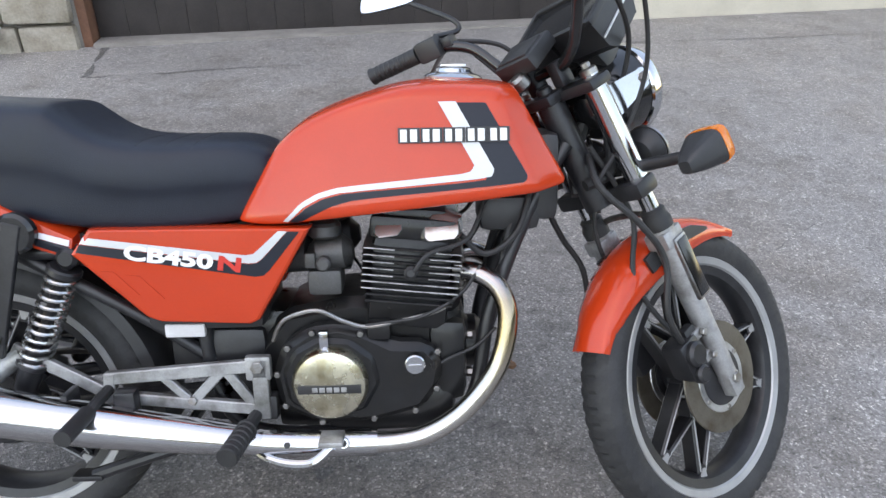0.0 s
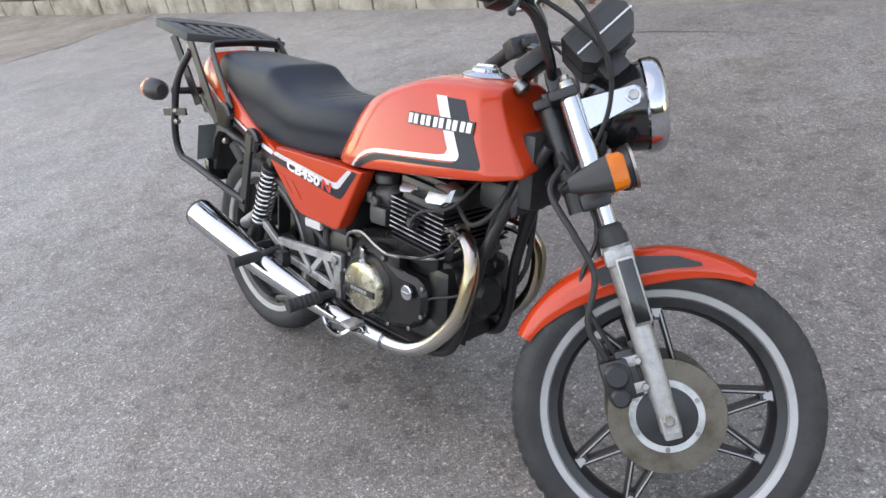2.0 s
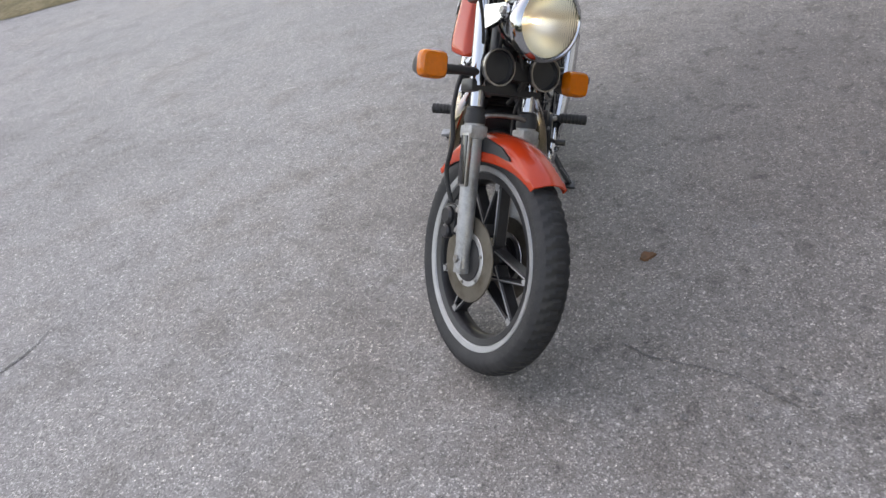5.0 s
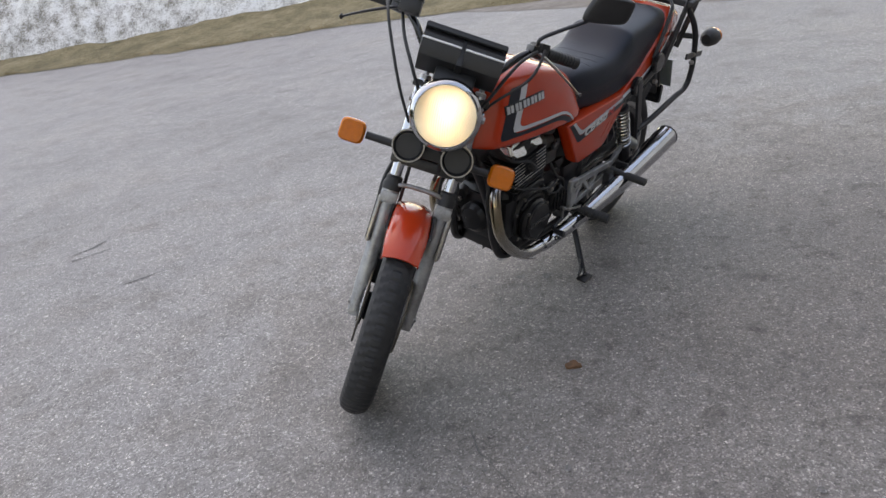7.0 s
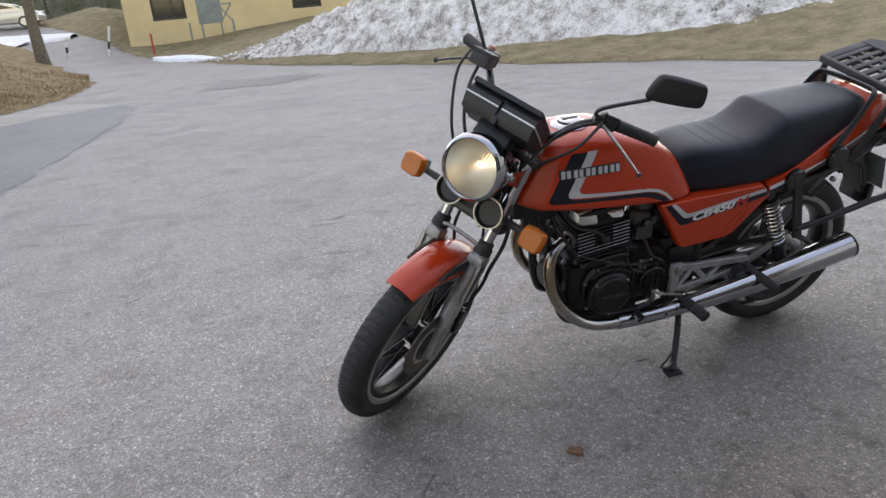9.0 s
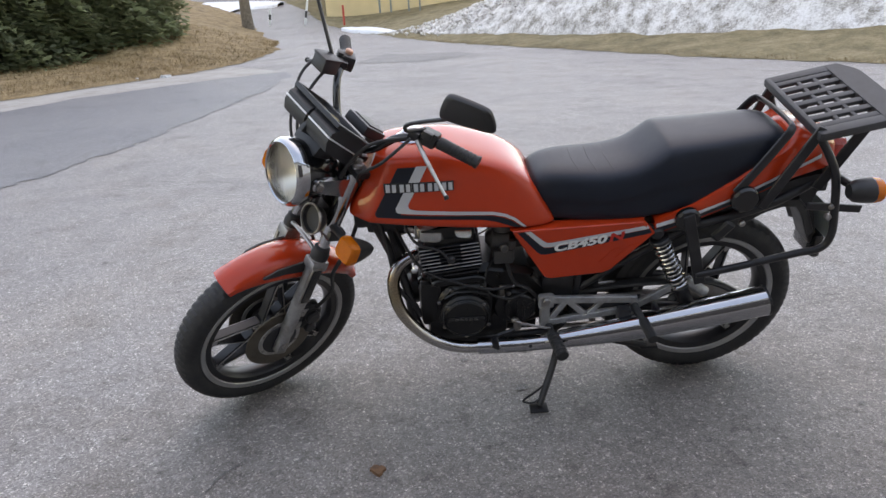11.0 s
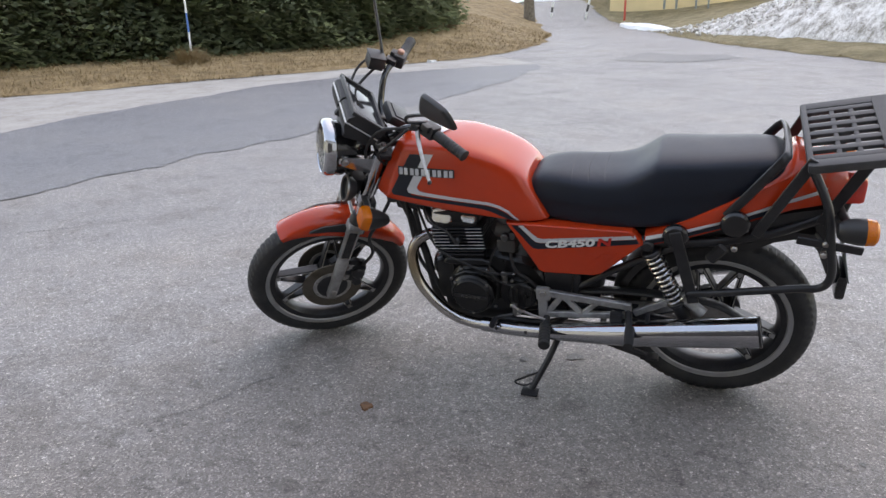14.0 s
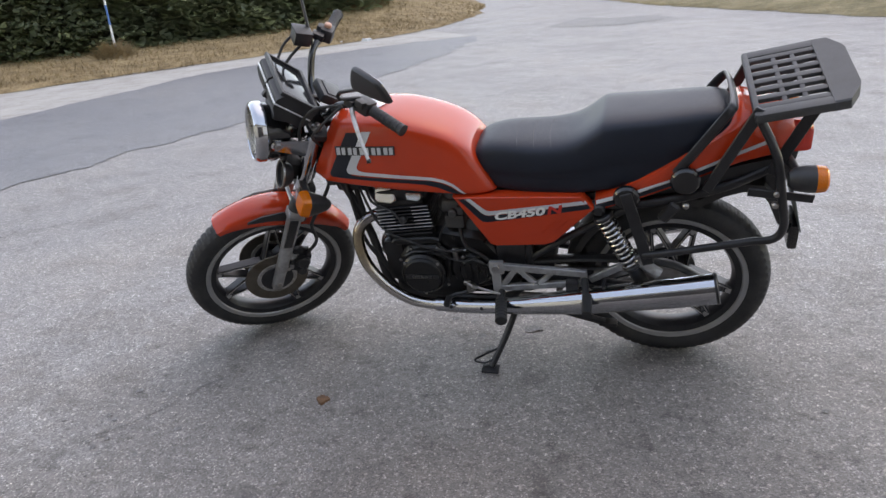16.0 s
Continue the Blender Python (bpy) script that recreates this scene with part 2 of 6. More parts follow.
def laid(tree, x, z, side, lift=0.0012):
    """The point of a surface seen from the side at (x, z), a little lifted."""
    for dz in (0, 0.003, -0.003, 0.006, -0.006):
        hit, nor, _, _ = tree.ray_cast(Vector((x, side * 0.6, z + dz)), Vector((0, -side, 0)))
        if hit is not None:
            return Vector((x, hit.y + side * lift, z))
    return Vector((x, side * 0.12, z))


def decal(tree, edge_a, edge_b, side, lift=0.0012, n=40, k=4):
    """A strip between two edge lines, laid on a surface."""
    def along(line):
        line = [Vector((a, 0, b)) for a, b in line]
        lens = [0]
        for p, q in zip(line, line[1:]):
            lens.append(lens[-1] + (q - p).length)
        out = []
        for s in np.linspace(0, lens[-1], n):
            i = min(max(int(np.searchsorted(lens, s)) - 1, 0), len(line) - 2)
            t = (s - lens[i]) / max(lens[i + 1] - lens[i], 1e-9)
            out.append(line[i].lerp(line[i + 1], t))
        return out
    A, B = along(edge_a), along(edge_b)
    rings = [[laid(tree, *(p.lerp(q, j / k)).xz, side, lift) for j in range(k + 1)] for p, q in zip(A, B)]
    return loft(rings, caps=False, closed=False)


def lettering(tree, text, x, z, size, side, slant=0.0, tilt=0.0, lift=0.0022, stretch=1.0, start=0.0):
    """Raised letters laid on a surface, reading forwards from either side."""
    cu = bpy.data.curves.new("letters", "FONT")
    cu.body, cu.size, cu.shear = text, size, slant
    cu.resolution_u = 3
    cu.offset = size * 0.04
    ob = new("letters", cu)
    dg = bpy.context.evaluated_depsgraph_get()
    me = bpy.data.meshes.new_from_object(ob.evaluated_get(dg))
    bpy.data.objects.remove(ob)
    bm = bmesh.new()
    bm.from_mesh(me)
    bpy.data.meshes.remove(me)
    bmesh.ops.triangulate(bm, faces=bm.faces[:])
    shift = min(v.co.x for v in bm.verts)
    width = (max(v.co.x for v in bm.verts) - shift) * stretch
    for v in bm.verts:
        a, b = start + (v.co.x - shift) * stretch, v.co.y
        v.co = laid(tree, x + side * -1 * a, z + b + a * tilt * -side, side, lift)
    return bm, width


# ---- ground and surroundings ----
def ground_z(x, y):
    """The yard: level round the machine, rising gently to the south, a little to the building, and where the road climbs."""
    d = max(0.0, -y - 3.0)
    hill = min(1.0, max(0.0, (x - 3.0) / 4.0))
    return 0.011 * d * min(1.0, d / 3.0) + 0.035 * min(max(0.0, y - 2.0), 3.0) + 0.11 * hill * min(max(0.0, -y - 28.0), 20.0)


def asphalt(name, base, chip, patch, stain=None):
    """Worn asphalt: pale stone chips in a grey binder, stains at several sizes. stain: (x, y, reach) of a mottled
    radial darkening.
    """
    m = bpy.data.materials.new(name)
    m.use_nodes = True
    nt = m.node_tree
    b = nt.nodes["Principled BSDF"]
    tc = nt.nodes.new("ShaderNodeTexCoord")
    def vor(scale):
        v = nt.nodes.new("ShaderNodeTexVoronoi")
        v.inputs["Scale"].default_value = scale
        nt.links.new(tc.outputs["Object"], v.inputs["Vector"])
        return v
    def mix(kind, fac, a, c):
        x = nt.nodes.new("ShaderNodeMix")
        x.data_type, x.blend_type = "RGBA", kind
        if isinstance(fac, float):
            x.inputs["Factor"].default_value = fac
        else:
            nt.links.new(fac, x.inputs["Factor"])
        nt.links.new(a, x.inputs[6])
        nt.links.new(c, x.inputs[7])
        return x.outputs[2]
    v1, v2 = vor(240), vor(125)
    cell = nt.nodes.new("ShaderNodeSeparateColor")
    nt.links.new(v1.outputs["Color"], cell.inputs["Color"])
    cell2 = nt.nodes.new("ShaderNodeSeparateColor")
    nt.links.new(v2.outputs["Color"], cell2.inputs["Color"])
    chips = ramp_of(nt, cell.outputs[0], [(0.0, tuple(c * 0.62 for c in base)), (0.3, tuple(c * 0.92 for c in base)), (0.76, tuple(c * 1.12 for c in base)), (0.92, chip), (1.0, tuple(c * 1.5 for c in chip))])
    chips2 = ramp_of(nt, cell2.outputs[1], [(0.0, (0.6,) * 3), (0.12, (0.93,) * 3), (0.9, (1.0,) * 3), (0.945, (1.35,) * 3), (1.0, (1.9, 1.86, 1.8))])
    c1 = mix("MULTIPLY", 1.0, chips.outputs["Color"], chips2.outputs["Color"])
    n1, n2, n3 = noise_of(nt, 0.55, 6, 0.65), noise_of(nt, 3.2, 6, 0.7), noise_of(nt, 30, 3, 0.6)
    s1 = ramp_of(nt, n1.outputs["Fac"], [(0.3, tuple(patch)), (0.48, (1, 1, 1)), (0.72, (1.12, 1.09, 1.05))])
    s2 = ramp_of(nt, n2.outputs["Fac"], [(0.28, (0.74, 0.725, 0.71)), (0.47, (1, 1, 1)), (0.75, (1.07, 1.055, 1.04))])
    s3 = ramp_of(nt, n3.outputs["Fac"], [(0.34, (0.87,) * 3), (0.5, (1.0,) * 3), (0.68, (1.1,) * 3)])
    col = mix("MULTIPLY", 1.0, mix("MULTIPLY", 0.9, mix("MULTIPLY", 1.0, c1, s1.outputs["Color"]), s2.outputs["Color"]), s3.outputs["Color"])
    # blotchy stains over a brownish radial darkening, strongest at (sx, sy), gone at far
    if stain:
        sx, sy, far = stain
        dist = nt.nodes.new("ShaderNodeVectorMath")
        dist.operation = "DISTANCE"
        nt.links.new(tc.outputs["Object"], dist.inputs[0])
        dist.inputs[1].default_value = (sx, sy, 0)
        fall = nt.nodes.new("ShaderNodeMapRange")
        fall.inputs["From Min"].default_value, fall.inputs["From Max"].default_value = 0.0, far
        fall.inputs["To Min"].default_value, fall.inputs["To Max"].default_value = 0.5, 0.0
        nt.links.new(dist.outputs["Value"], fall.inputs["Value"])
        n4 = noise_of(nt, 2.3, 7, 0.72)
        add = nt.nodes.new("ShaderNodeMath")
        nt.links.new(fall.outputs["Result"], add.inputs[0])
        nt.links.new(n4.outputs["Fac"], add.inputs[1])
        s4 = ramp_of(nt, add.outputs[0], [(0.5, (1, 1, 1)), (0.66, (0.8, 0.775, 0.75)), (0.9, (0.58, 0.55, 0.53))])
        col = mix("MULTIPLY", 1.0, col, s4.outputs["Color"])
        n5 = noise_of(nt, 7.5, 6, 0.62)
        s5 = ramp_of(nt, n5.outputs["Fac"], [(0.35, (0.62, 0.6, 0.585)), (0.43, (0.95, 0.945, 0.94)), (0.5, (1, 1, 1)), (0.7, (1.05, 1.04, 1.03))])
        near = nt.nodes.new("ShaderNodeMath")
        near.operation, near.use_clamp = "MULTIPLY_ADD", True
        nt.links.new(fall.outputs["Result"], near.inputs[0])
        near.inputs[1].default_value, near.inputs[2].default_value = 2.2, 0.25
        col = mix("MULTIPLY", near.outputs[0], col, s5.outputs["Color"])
    nt.links.new(col, b.inputs["Base Color"])
    b.inputs["Roughness"].default_value = 0.6
    bp = nt.nodes.new("ShaderNodeBump")
    bp.inputs["Strength"].default_value, bp.inputs["Distance"].default_value = 0.45, 0.004
    nt.links.new(v1.outputs["Distance"], bp.inputs["Height"])
    nt.links.new(bp.outputs["Normal"], b.inputs["Normal"])
    return m


def earth(name, stops, scale, bump=0.6, rough=0.95):
    """Loose ground in several tones: grass, sand, snow, stone."""
    m = bpy.data.materials.new(name)
    m.use_nodes = True
    nt = m.node_tree
    b = nt.nodes["Principled BSDF"]
    n1, n2 = noise_of(nt, scale, 8, 0.7), noise_of(nt, scale * 9, 5, 0.7)
    add = nt.nodes.new("ShaderNodeMath")
    add.operation = "MULTIPLY_ADD"
    nt.links.new(n2.outputs["Fac"], add.inputs[0])
    add.inputs[1].default_value = 0.6
    sub_ = nt.nodes.new("ShaderNodeMath")
    sub_.operation = "SUBTRACT"
    nt.links.new(n1.outputs["Fac"], sub_.inputs[0])
    sub_.inputs[1].default_value = 0.3
    nt.links.new(sub_.outputs[0], add.inputs[2])
    r = ramp_of(nt, add.outputs[0], stops)
    nt.links.new(r.outputs["Color"], b.inputs["Base Color"])
    b.inputs["Roughness"].default_value = rough
    bp = nt.nodes.new("ShaderNodeBump")
    bp.inputs["Strength"].default_value, bp.inputs["Distance"].default_value = bump, 0.03
    nt.links.new(n2.outputs["Fac"], bp.inputs["Height"])
    nt.links.new(bp.outputs["Normal"], b.inputs["Normal"])
    return m


# the yard's asphalt also darkens in a round area beside the machine
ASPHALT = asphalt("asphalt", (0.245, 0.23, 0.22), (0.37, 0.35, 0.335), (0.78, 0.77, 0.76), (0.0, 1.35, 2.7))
ASPHALT_STAIN = asphalt("stained_asphalt", (0.165, 0.156, 0.15), (0.25, 0.24, 0.23), (0.8, 0.8, 0.8))
ASPHALT_CRACK = asphalt("cracked_asphalt", (0.11, 0.105, 0.1), (0.17, 0.165, 0.16), (0.8, 0.8, 0.8))
ASPHALT_DARK = asphalt("dark_asphalt", (0.168, 0.166, 0.17), (0.255, 0.253, 0.256), (0.85, 0.85, 0.87))
GRASS = earth("winter_grass", [(0.2, (0.07, 0.045, 0.024)), (0.38, (0.17, 0.112, 0.055)), (0.52, (0.27, 0.185, 0.095)), (0.75, (0.38, 0.275, 0.155))], 3.0)
GRASS_GREEN = earth("green_grass", [(0.2, (0.065, 0.05, 0.026)), (0.4, (0.155, 0.122, 0.06)), (0.55, (0.235, 0.185, 0.1)), (0.78, (0.33, 0.265, 0.165))], 2.0)
EARTH = earth("bare_earth", [(0.25, (0.15, 0.12, 0.098)), (0.5, (0.235, 0.2, 0.17)), (0.75, (0.32, 0.285, 0.25))], 1.4, 0.5)
SAND = earth("dry_sand", [(0.25, (0.26, 0.235, 0.205)), (0.5, (0.37, 0.345, 0.315)), (0.75, (0.44, 0.415, 0.385))], 2.0, 0.15)
SNOW = earth("old_snow", [(0.24, (0.1, 0.08, 0.062)), (0.37, (0.29, 0.26, 0.225)), (0.47, (0.55, 0.515, 0.48)), (0.57, (0.77, 0.745, 0.715)), (0.74, (0.9, 0.885, 0.87))], 2.6, 1.0, 0.8)
SNOW_CLEAN = earth("clean_snow", [(0.2, (0.5, 0.5, 0.5)), (0.4, (0.75, 0.76, 0.78)), (0.7, (0.88, 0.89, 0.91))], 3.0, 0.5, 0.7)
STONE = surf("limestone", (0.4, 0.36, 0.3), 0.9, 0, 0.25, 3.5, 60, 0.8, 0, (0.2, 0.165, 0.125))
MORTAR = surf("mortar", (0.24, 0.22, 0.2), 0.95, 0, 0.15, 6, 80, 0.6)
PLASTER = surf("white_plaster", (0.66, 0.66, 0.65), 0.9, 0, 0.07, 2, 90, 0.3)
CREAM = surf("cream_plaster", (0.6, 0.55, 0.46), 0.9, 0, 0.1, 2, 90, 0.3)
YELLOW_WALL = surf("yellow_plaster", (0.64, 0.5, 0.3), 0.9, 0, 0.1, 0.8, 40, 0.2)
DOOR_BROWN = surf("brown_door", (0.038, 0.031, 0.03), 0.55, 0, 0.2, 5, 80, 0.2)
JAMB = surf("reddish_wood", (0.2, 0.09, 0.055), 0.7, 0, 0.2, 8, 80, 0.2)
BARK = surf("bark", (0.16, 0.13, 0.1), 0.95, 0, 0.3, 12, 60, 0.8)
NEEDLE = surf("conifer_needles", (0.15, 0.178, 0.112), 0.6, 0, 0.4, 1.6, 30, 0, 0, (0.095, 0.12, 0.078))
_n = NEEDLE.node_tree
_x, _l = _n.nodes.new("ShaderNodeMixShader"), _n.nodes.new("ShaderNodeBsdfTranslucent")
_l.inputs["Color"].default_value = (0.3, 0.35, 0.19, 1)
_x.inputs["Fac"].default_value = 0.5
_n.links.new(_n.nodes["Principled BSDF"].outputs["BSDF"], _x.inputs[1])
_n.links.new(_l.outputs["BSDF"], _x.inputs[2])
_n.links.new(_x.outputs["Shader"], _n.nodes["Material Output"].inputs["Surface"])
ROOF = surf("roof_sheet", (0.12, 0.1, 0.09), 0.8, 0, 0.2, 2, 40, 0.2)
CAR_SILVER = surf("silver_car_paint", (0.5, 0.49, 0.47), 0.3, 0.5, 0.05, 3, 200, 0, 0.6)
PIPE = surf("white_pipe", (0.72, 0.72, 0.74), 0.45, 0, 0.06, 12, 120, 0)
SIGN_RED = surf("red_marker", (0.5, 0.06, 0.04), 0.5, 0, 0.1, 12, 100, 0)
POLE_BLUE = surf("blue_marker", (0.05, 0.16, 0.4), 0.5, 0, 0.1, 12, 100, 0)
LEAF = surf("dry_leaf", (0.16, 0.075, 0.035), 0.8, 0, 0.25, 40, 200, 0.3)
POST_WHITE = surf("white_post", (0.7, 0.7, 0.68), 0.6, 0, 0.1, 12, 100, 0)
GREY_BOX = surf("grey_cabinet", (0.2, 0.23, 0.23), 0.6, 0.1, 0.15, 6, 100, 0)


def setting(name, bm, material, label=""):
    return tagged(part(name, bm, material, None, label), kind="structure")


# one sheet to the horizon, fine near the machine
coords = sorted({round(v, 3) for v in [2.0, 5.0, -3.0, -6.0, 3.0, 7.0, -28.0, -48.0] + list(np.arange(-16, 16.1, 0.8)) + [k * s for s in (-1, 1) for k in (18, 21, 25, 30, 36, 45, 60, 90, 150, 300, 700, 1500)]})
bm = bmesh.new()
grid = [[bm.verts.new((x, y, ground_z(x, max(y, -60)))) for y in coords] for x in coords]
for i in range(len(coords) - 1):
    for j in range(len(coords) - 1):
        bm.faces.new((grid[i][j], grid[i + 1][j], grid[i + 1][j + 1], grid[i][j + 1]))
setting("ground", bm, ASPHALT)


def bank_rise(x, y):
    """The east bank lies low beside the hedge and rises to full height where the road leaves."""
    return 0.3 + 0.7 * min(1.0, max(0.0, (-y - 15.0) / 4.0))


def verge(name, edge, rows, material, jitter=0.12, step=0.35, label="", rise=None):
    """Ground cover beyond an edge line: rows of (distance outwards, height), outwards to the right of the line's way."""
    pts = []
    for (ax, ay), (bx, by) in zip(edge, edge[1:]):
        n = max(1, int(math.hypot(bx - ax, by - ay) / step))
        pts += [(ax + (bx - ax) * i / n, ay + (by - ay) * i / n) for i in range(n)]
    pts.append(edge[-1])
    rings = []
    for i, (x, y) in enumerate(pts):
        (px, py), (qx, qy) = pts[max(i - 4, 0)], pts[min(i + 4, len(pts) - 1)]
        d = Vector((qx - px, qy - py)).normalized()
        ox, oy = d.y, -d.x
        ring = []
        for k, (far, h) in enumerate(rows):
            wob = jitter * noise.noise(Vector((x * 1.7, y * 1.7, 3.1))) * 2 + jitter * noise.noise(Vector((x * 6, y * 6, k))) if k < 2 else 0.3 * noise.noise(Vector((x, y, k)))
            gx, gy = x + ox * (far + wob), y + oy * (far + wob)
            h = h * rise(gx, gy) if rise and k > 1 else h
            up = 0 if k == 0 else 0.06 * noise.noise(Vector((gx * 2, gy * 2, 7))) * min(1, h * 3)
            ring.append((gx, gy, ground_z(gx, gy) + h + up))
        rings.append(ring)
    return setting(name, loft(rings, caps=False, closed=False), material, label)


def ribbon(name, one, two, material, lift=0.006, n=70, k=5, rough=0.12, label=""):
    """A strip of ground between two edge lines, its edges a little ragged."""
    def along(line):
        pts = spline([(x, y, 0) for x, y in line], 6)
        run = [0.0]
        for p, q in zip(pts, pts[1:]):
            run.append(run[-1] + (q - p).length)
        at = np.linspace(0, run[-1], n)
        return [Vector((float(np.interp(t, run, [p.x for p in pts])), float(np.interp(t, run, [p.y for p in pts])), 0)) for t in at]
    rings = []
    for p, q in zip(along(one), along(two)):
        ring = []
        for j in range(k + 1):
            c = p.lerp(q, j / k)
            c = c + 0.4 * rough * noise.noise_vector(Vector((c.x * 1.4, c.y * 1.4, 2.0)))
            if j in (0, k):
                c = c + (q - p).normalized() * rough * (0.7 * noise.noise(Vector((c.x * 1.9, c.y * 1.9, 4.0))) + 0.45 * noise.noise(Vector((c.x * 7, c.y * 7, 5.0))) + 0.25 * noise.noise(Vector((c.x * 19, c.y * 19, 8.0))))
            ring.append((c.x, c.y, ground_z(c.x, c.y) + lift))
        rings.append(ring)
    return setting(name, loft(rings, caps=False, closed=False), material, label)


WEST = [(-16, 9), (-15, 4), (-14, 0), (-12.8, -2.05), (-11, -2.45), (-9.4, -3.1), (-8.3, -3.65), (-7.45, -4.6), (-6.9, -6.0), (-5.75, -8.3), (-4.3, -10.2), (-3.0, -12.7), (-1.1, -16), (0.3, -18.6), (1.5, -21.8), (2.4, -24.6), (4.0, -29), (5.2, -32), (6.4, -35), (8.5, -40), (12, -47)]
verge("verge_west", WEST, [(0.0, 0.008), (0.12, 0.04), (0.7, 0.1), (1.5, 0.22), (3.5, 0.6), (8, 1.1), (16, 1.4), (40, 1.7)], GRASS_GREEN, label="thin winter grass along the yard's edge")
ribbon("earth_strip", [(-11, 9), (-8.6, 4.2), (-7.55, 0.75), (-7.4, -0.25), (-6.2, -0.75), (-6.1, -1.85), (-6.85, -2.3), (-6.45, -3.15), (-6.4, -3.8), (-6.6, -6.2)], [(-16.3, 9), (-15.3, 4), (-14.3, 0), (-13, -2.1), (-11.2, -2.5), (-9.6, -3.2), (-8.5, -3.8), (-7.6, -4.7), (-7.2, -5.5), (-6.9, -6.2)], EARTH, 0.004)
EAST = [(13, -41), (9.8, -35), (7.8, -29.5), (5.8, -23.2), (5.1, -18.6), (5.15, -15.5), (5.9, -13.3), (6.9, -11.9), (8.1, -10.2), (9.4, -8.5), (10.6, -6.8), (11.6, -5.4), (12.8, -2), (13.8, 3), (14.5, 12)]
verge("verge_east", EAST, [(0.0, 0.01), (0.1, 0.06), (0.6, 0.2), (1.4, 0.42), (2.6, 0.72), (4, 0.95), (7, 1.15), (12, 1.2), (40, 1.2)], GRASS, label="dry yellow grass bank below the hedge", rise=bank_rise)
FAR_EDGE = [(9.2, 6), (8.6, 1), (8.0, -3.4), (8.1, -4.6), (7.85, -5.6), (7.6, -7), (7.4, -8.4), (6.8, -9.6), (6.0, -10.6), (5.0, -11.6), (3.7, -12.5)]
ribbon("sand_edge", FAR_EDGE, [(15, 6), (13.9, 1), (12.3, -3.4), (11.8, -4.9), (11.1, -6.0), (10.2, -7.2), (9.2, -8.6), (8.2, -9.9), (7.1, -11.5), (6.1, -12.9), (5.3, -14.5)], SAND, 0.003, rough=0.15)
ribbon("dark_lane", [(5.8, 6), (5.3, 1), (4.98, -1.2), (4.72, -2.2), (4.38, -3.4), (4.08, -4.6), (3.93, -5.6), (3.68, -6.9), (3.5, -8.6), (3.4, -10.2), (3.4, -11.9)], FAR_EDGE, ASPHALT_DARK, 0.006, 240, 14, rough=0.22)
ribbon("wet_patch", [(2.3, -13.4), (0.9, -12.9), (-0.4, -14.0)], [(1.7, -15.6), (1.0, -14.9), (0.0, -14.8)], ASPHALT_STAIN, 0.007, 60, 8, rough=0.16)
verge("east_far_snow", [(30, -45), (9.8, -40)], [(0.0, 0.01), (0.3, 0.08), (2.5, 0.12), (5, 0.1)], SNOW_CLEAN, 0.5)


# snow bank: a ploughed ridge, lumpy and dirty
def snow_bank(name, a, b, half, top, material, label, seed, n=240, k=80):
    a, b = Vector((*a, 0)), Vector((*b, 0))
    d = (b - a).normalized()
    o = Vector((d.y, -d.x, 0))
    rings = []
    for i in range(n + 1):
        f = i / n
        h = top(f)
        w = half * (0.35 + 0.65 * math.sin(math.pi * min(1, max(0, f)) ** 0.8) ** 0.5) if 0 < f < 1 else half * 0.3
        ring = []
        for j in range(k + 1):
            g = -1 + 2 * j / k
            p = a.lerp(b, f) + o * (g * w)
            q = Vector((p.x * 1.3, p.y * 1.3, seed))
            lump = 0.3 * noise.noise(q) + 0.2 * noise.noise(q * 2.9) + 0.16 * noise.noise(q * 6) + 0.1 * noise.noise(q * 13)
            env_ = max(0.0, 1 - abs(g) ** 1.7)
            z = h * env_ * (1 + 0.5 * lump) + 0.35 * lump * min(1, env_ * 2) * min(1, h)
            p = p + o * (0.25 * lump)
            ring.append((p.x, p.y, ground_z(p.x, p.y) + 0.1 + max(z, -0.12 if env_ < 0.02 else 0.0) - (0.2 if env_ < 0.02 else 0)))
        rings.append(ring)
    return tagged(part(name, loft(rings, caps=False, closed=False), material, None, label, 60), category="snow")


BANK_A, BANK_B = (-11.4, -8.2), (0.5, -24.6)
snow_bank("snow_bank", BANK_A, BANK_B, 2.7, lambda f: 2.1 * min(1, f / 0.27) ** 1.2 * min(1, (1 - f) / 0.42) ** 0.9, SNOW, "dirty ploughed snow bank on the grass", 1.3)
snow_bank("snow_patch", (1.9, -24.6), (4.2, -29.6), 0.4, lambda f: 0.1 * math.sin(math.pi * f) + 0.02, SNOW_CLEAN, "melting snow patch beside the road", 5.2, 60, 16)
snow_bank("snow_patch", (-14.2, -4.6), (-19, -8.6), 0.9, lambda f: 0.12 * math.sin(math.pi * f) + 0.02, SNOW_CLEAN, "melting snow patch on the grass", 8.2, 60, 16)

# crumbs of snow and dirt on the bank
rng = random.Random(4)
vs, fs = [], []
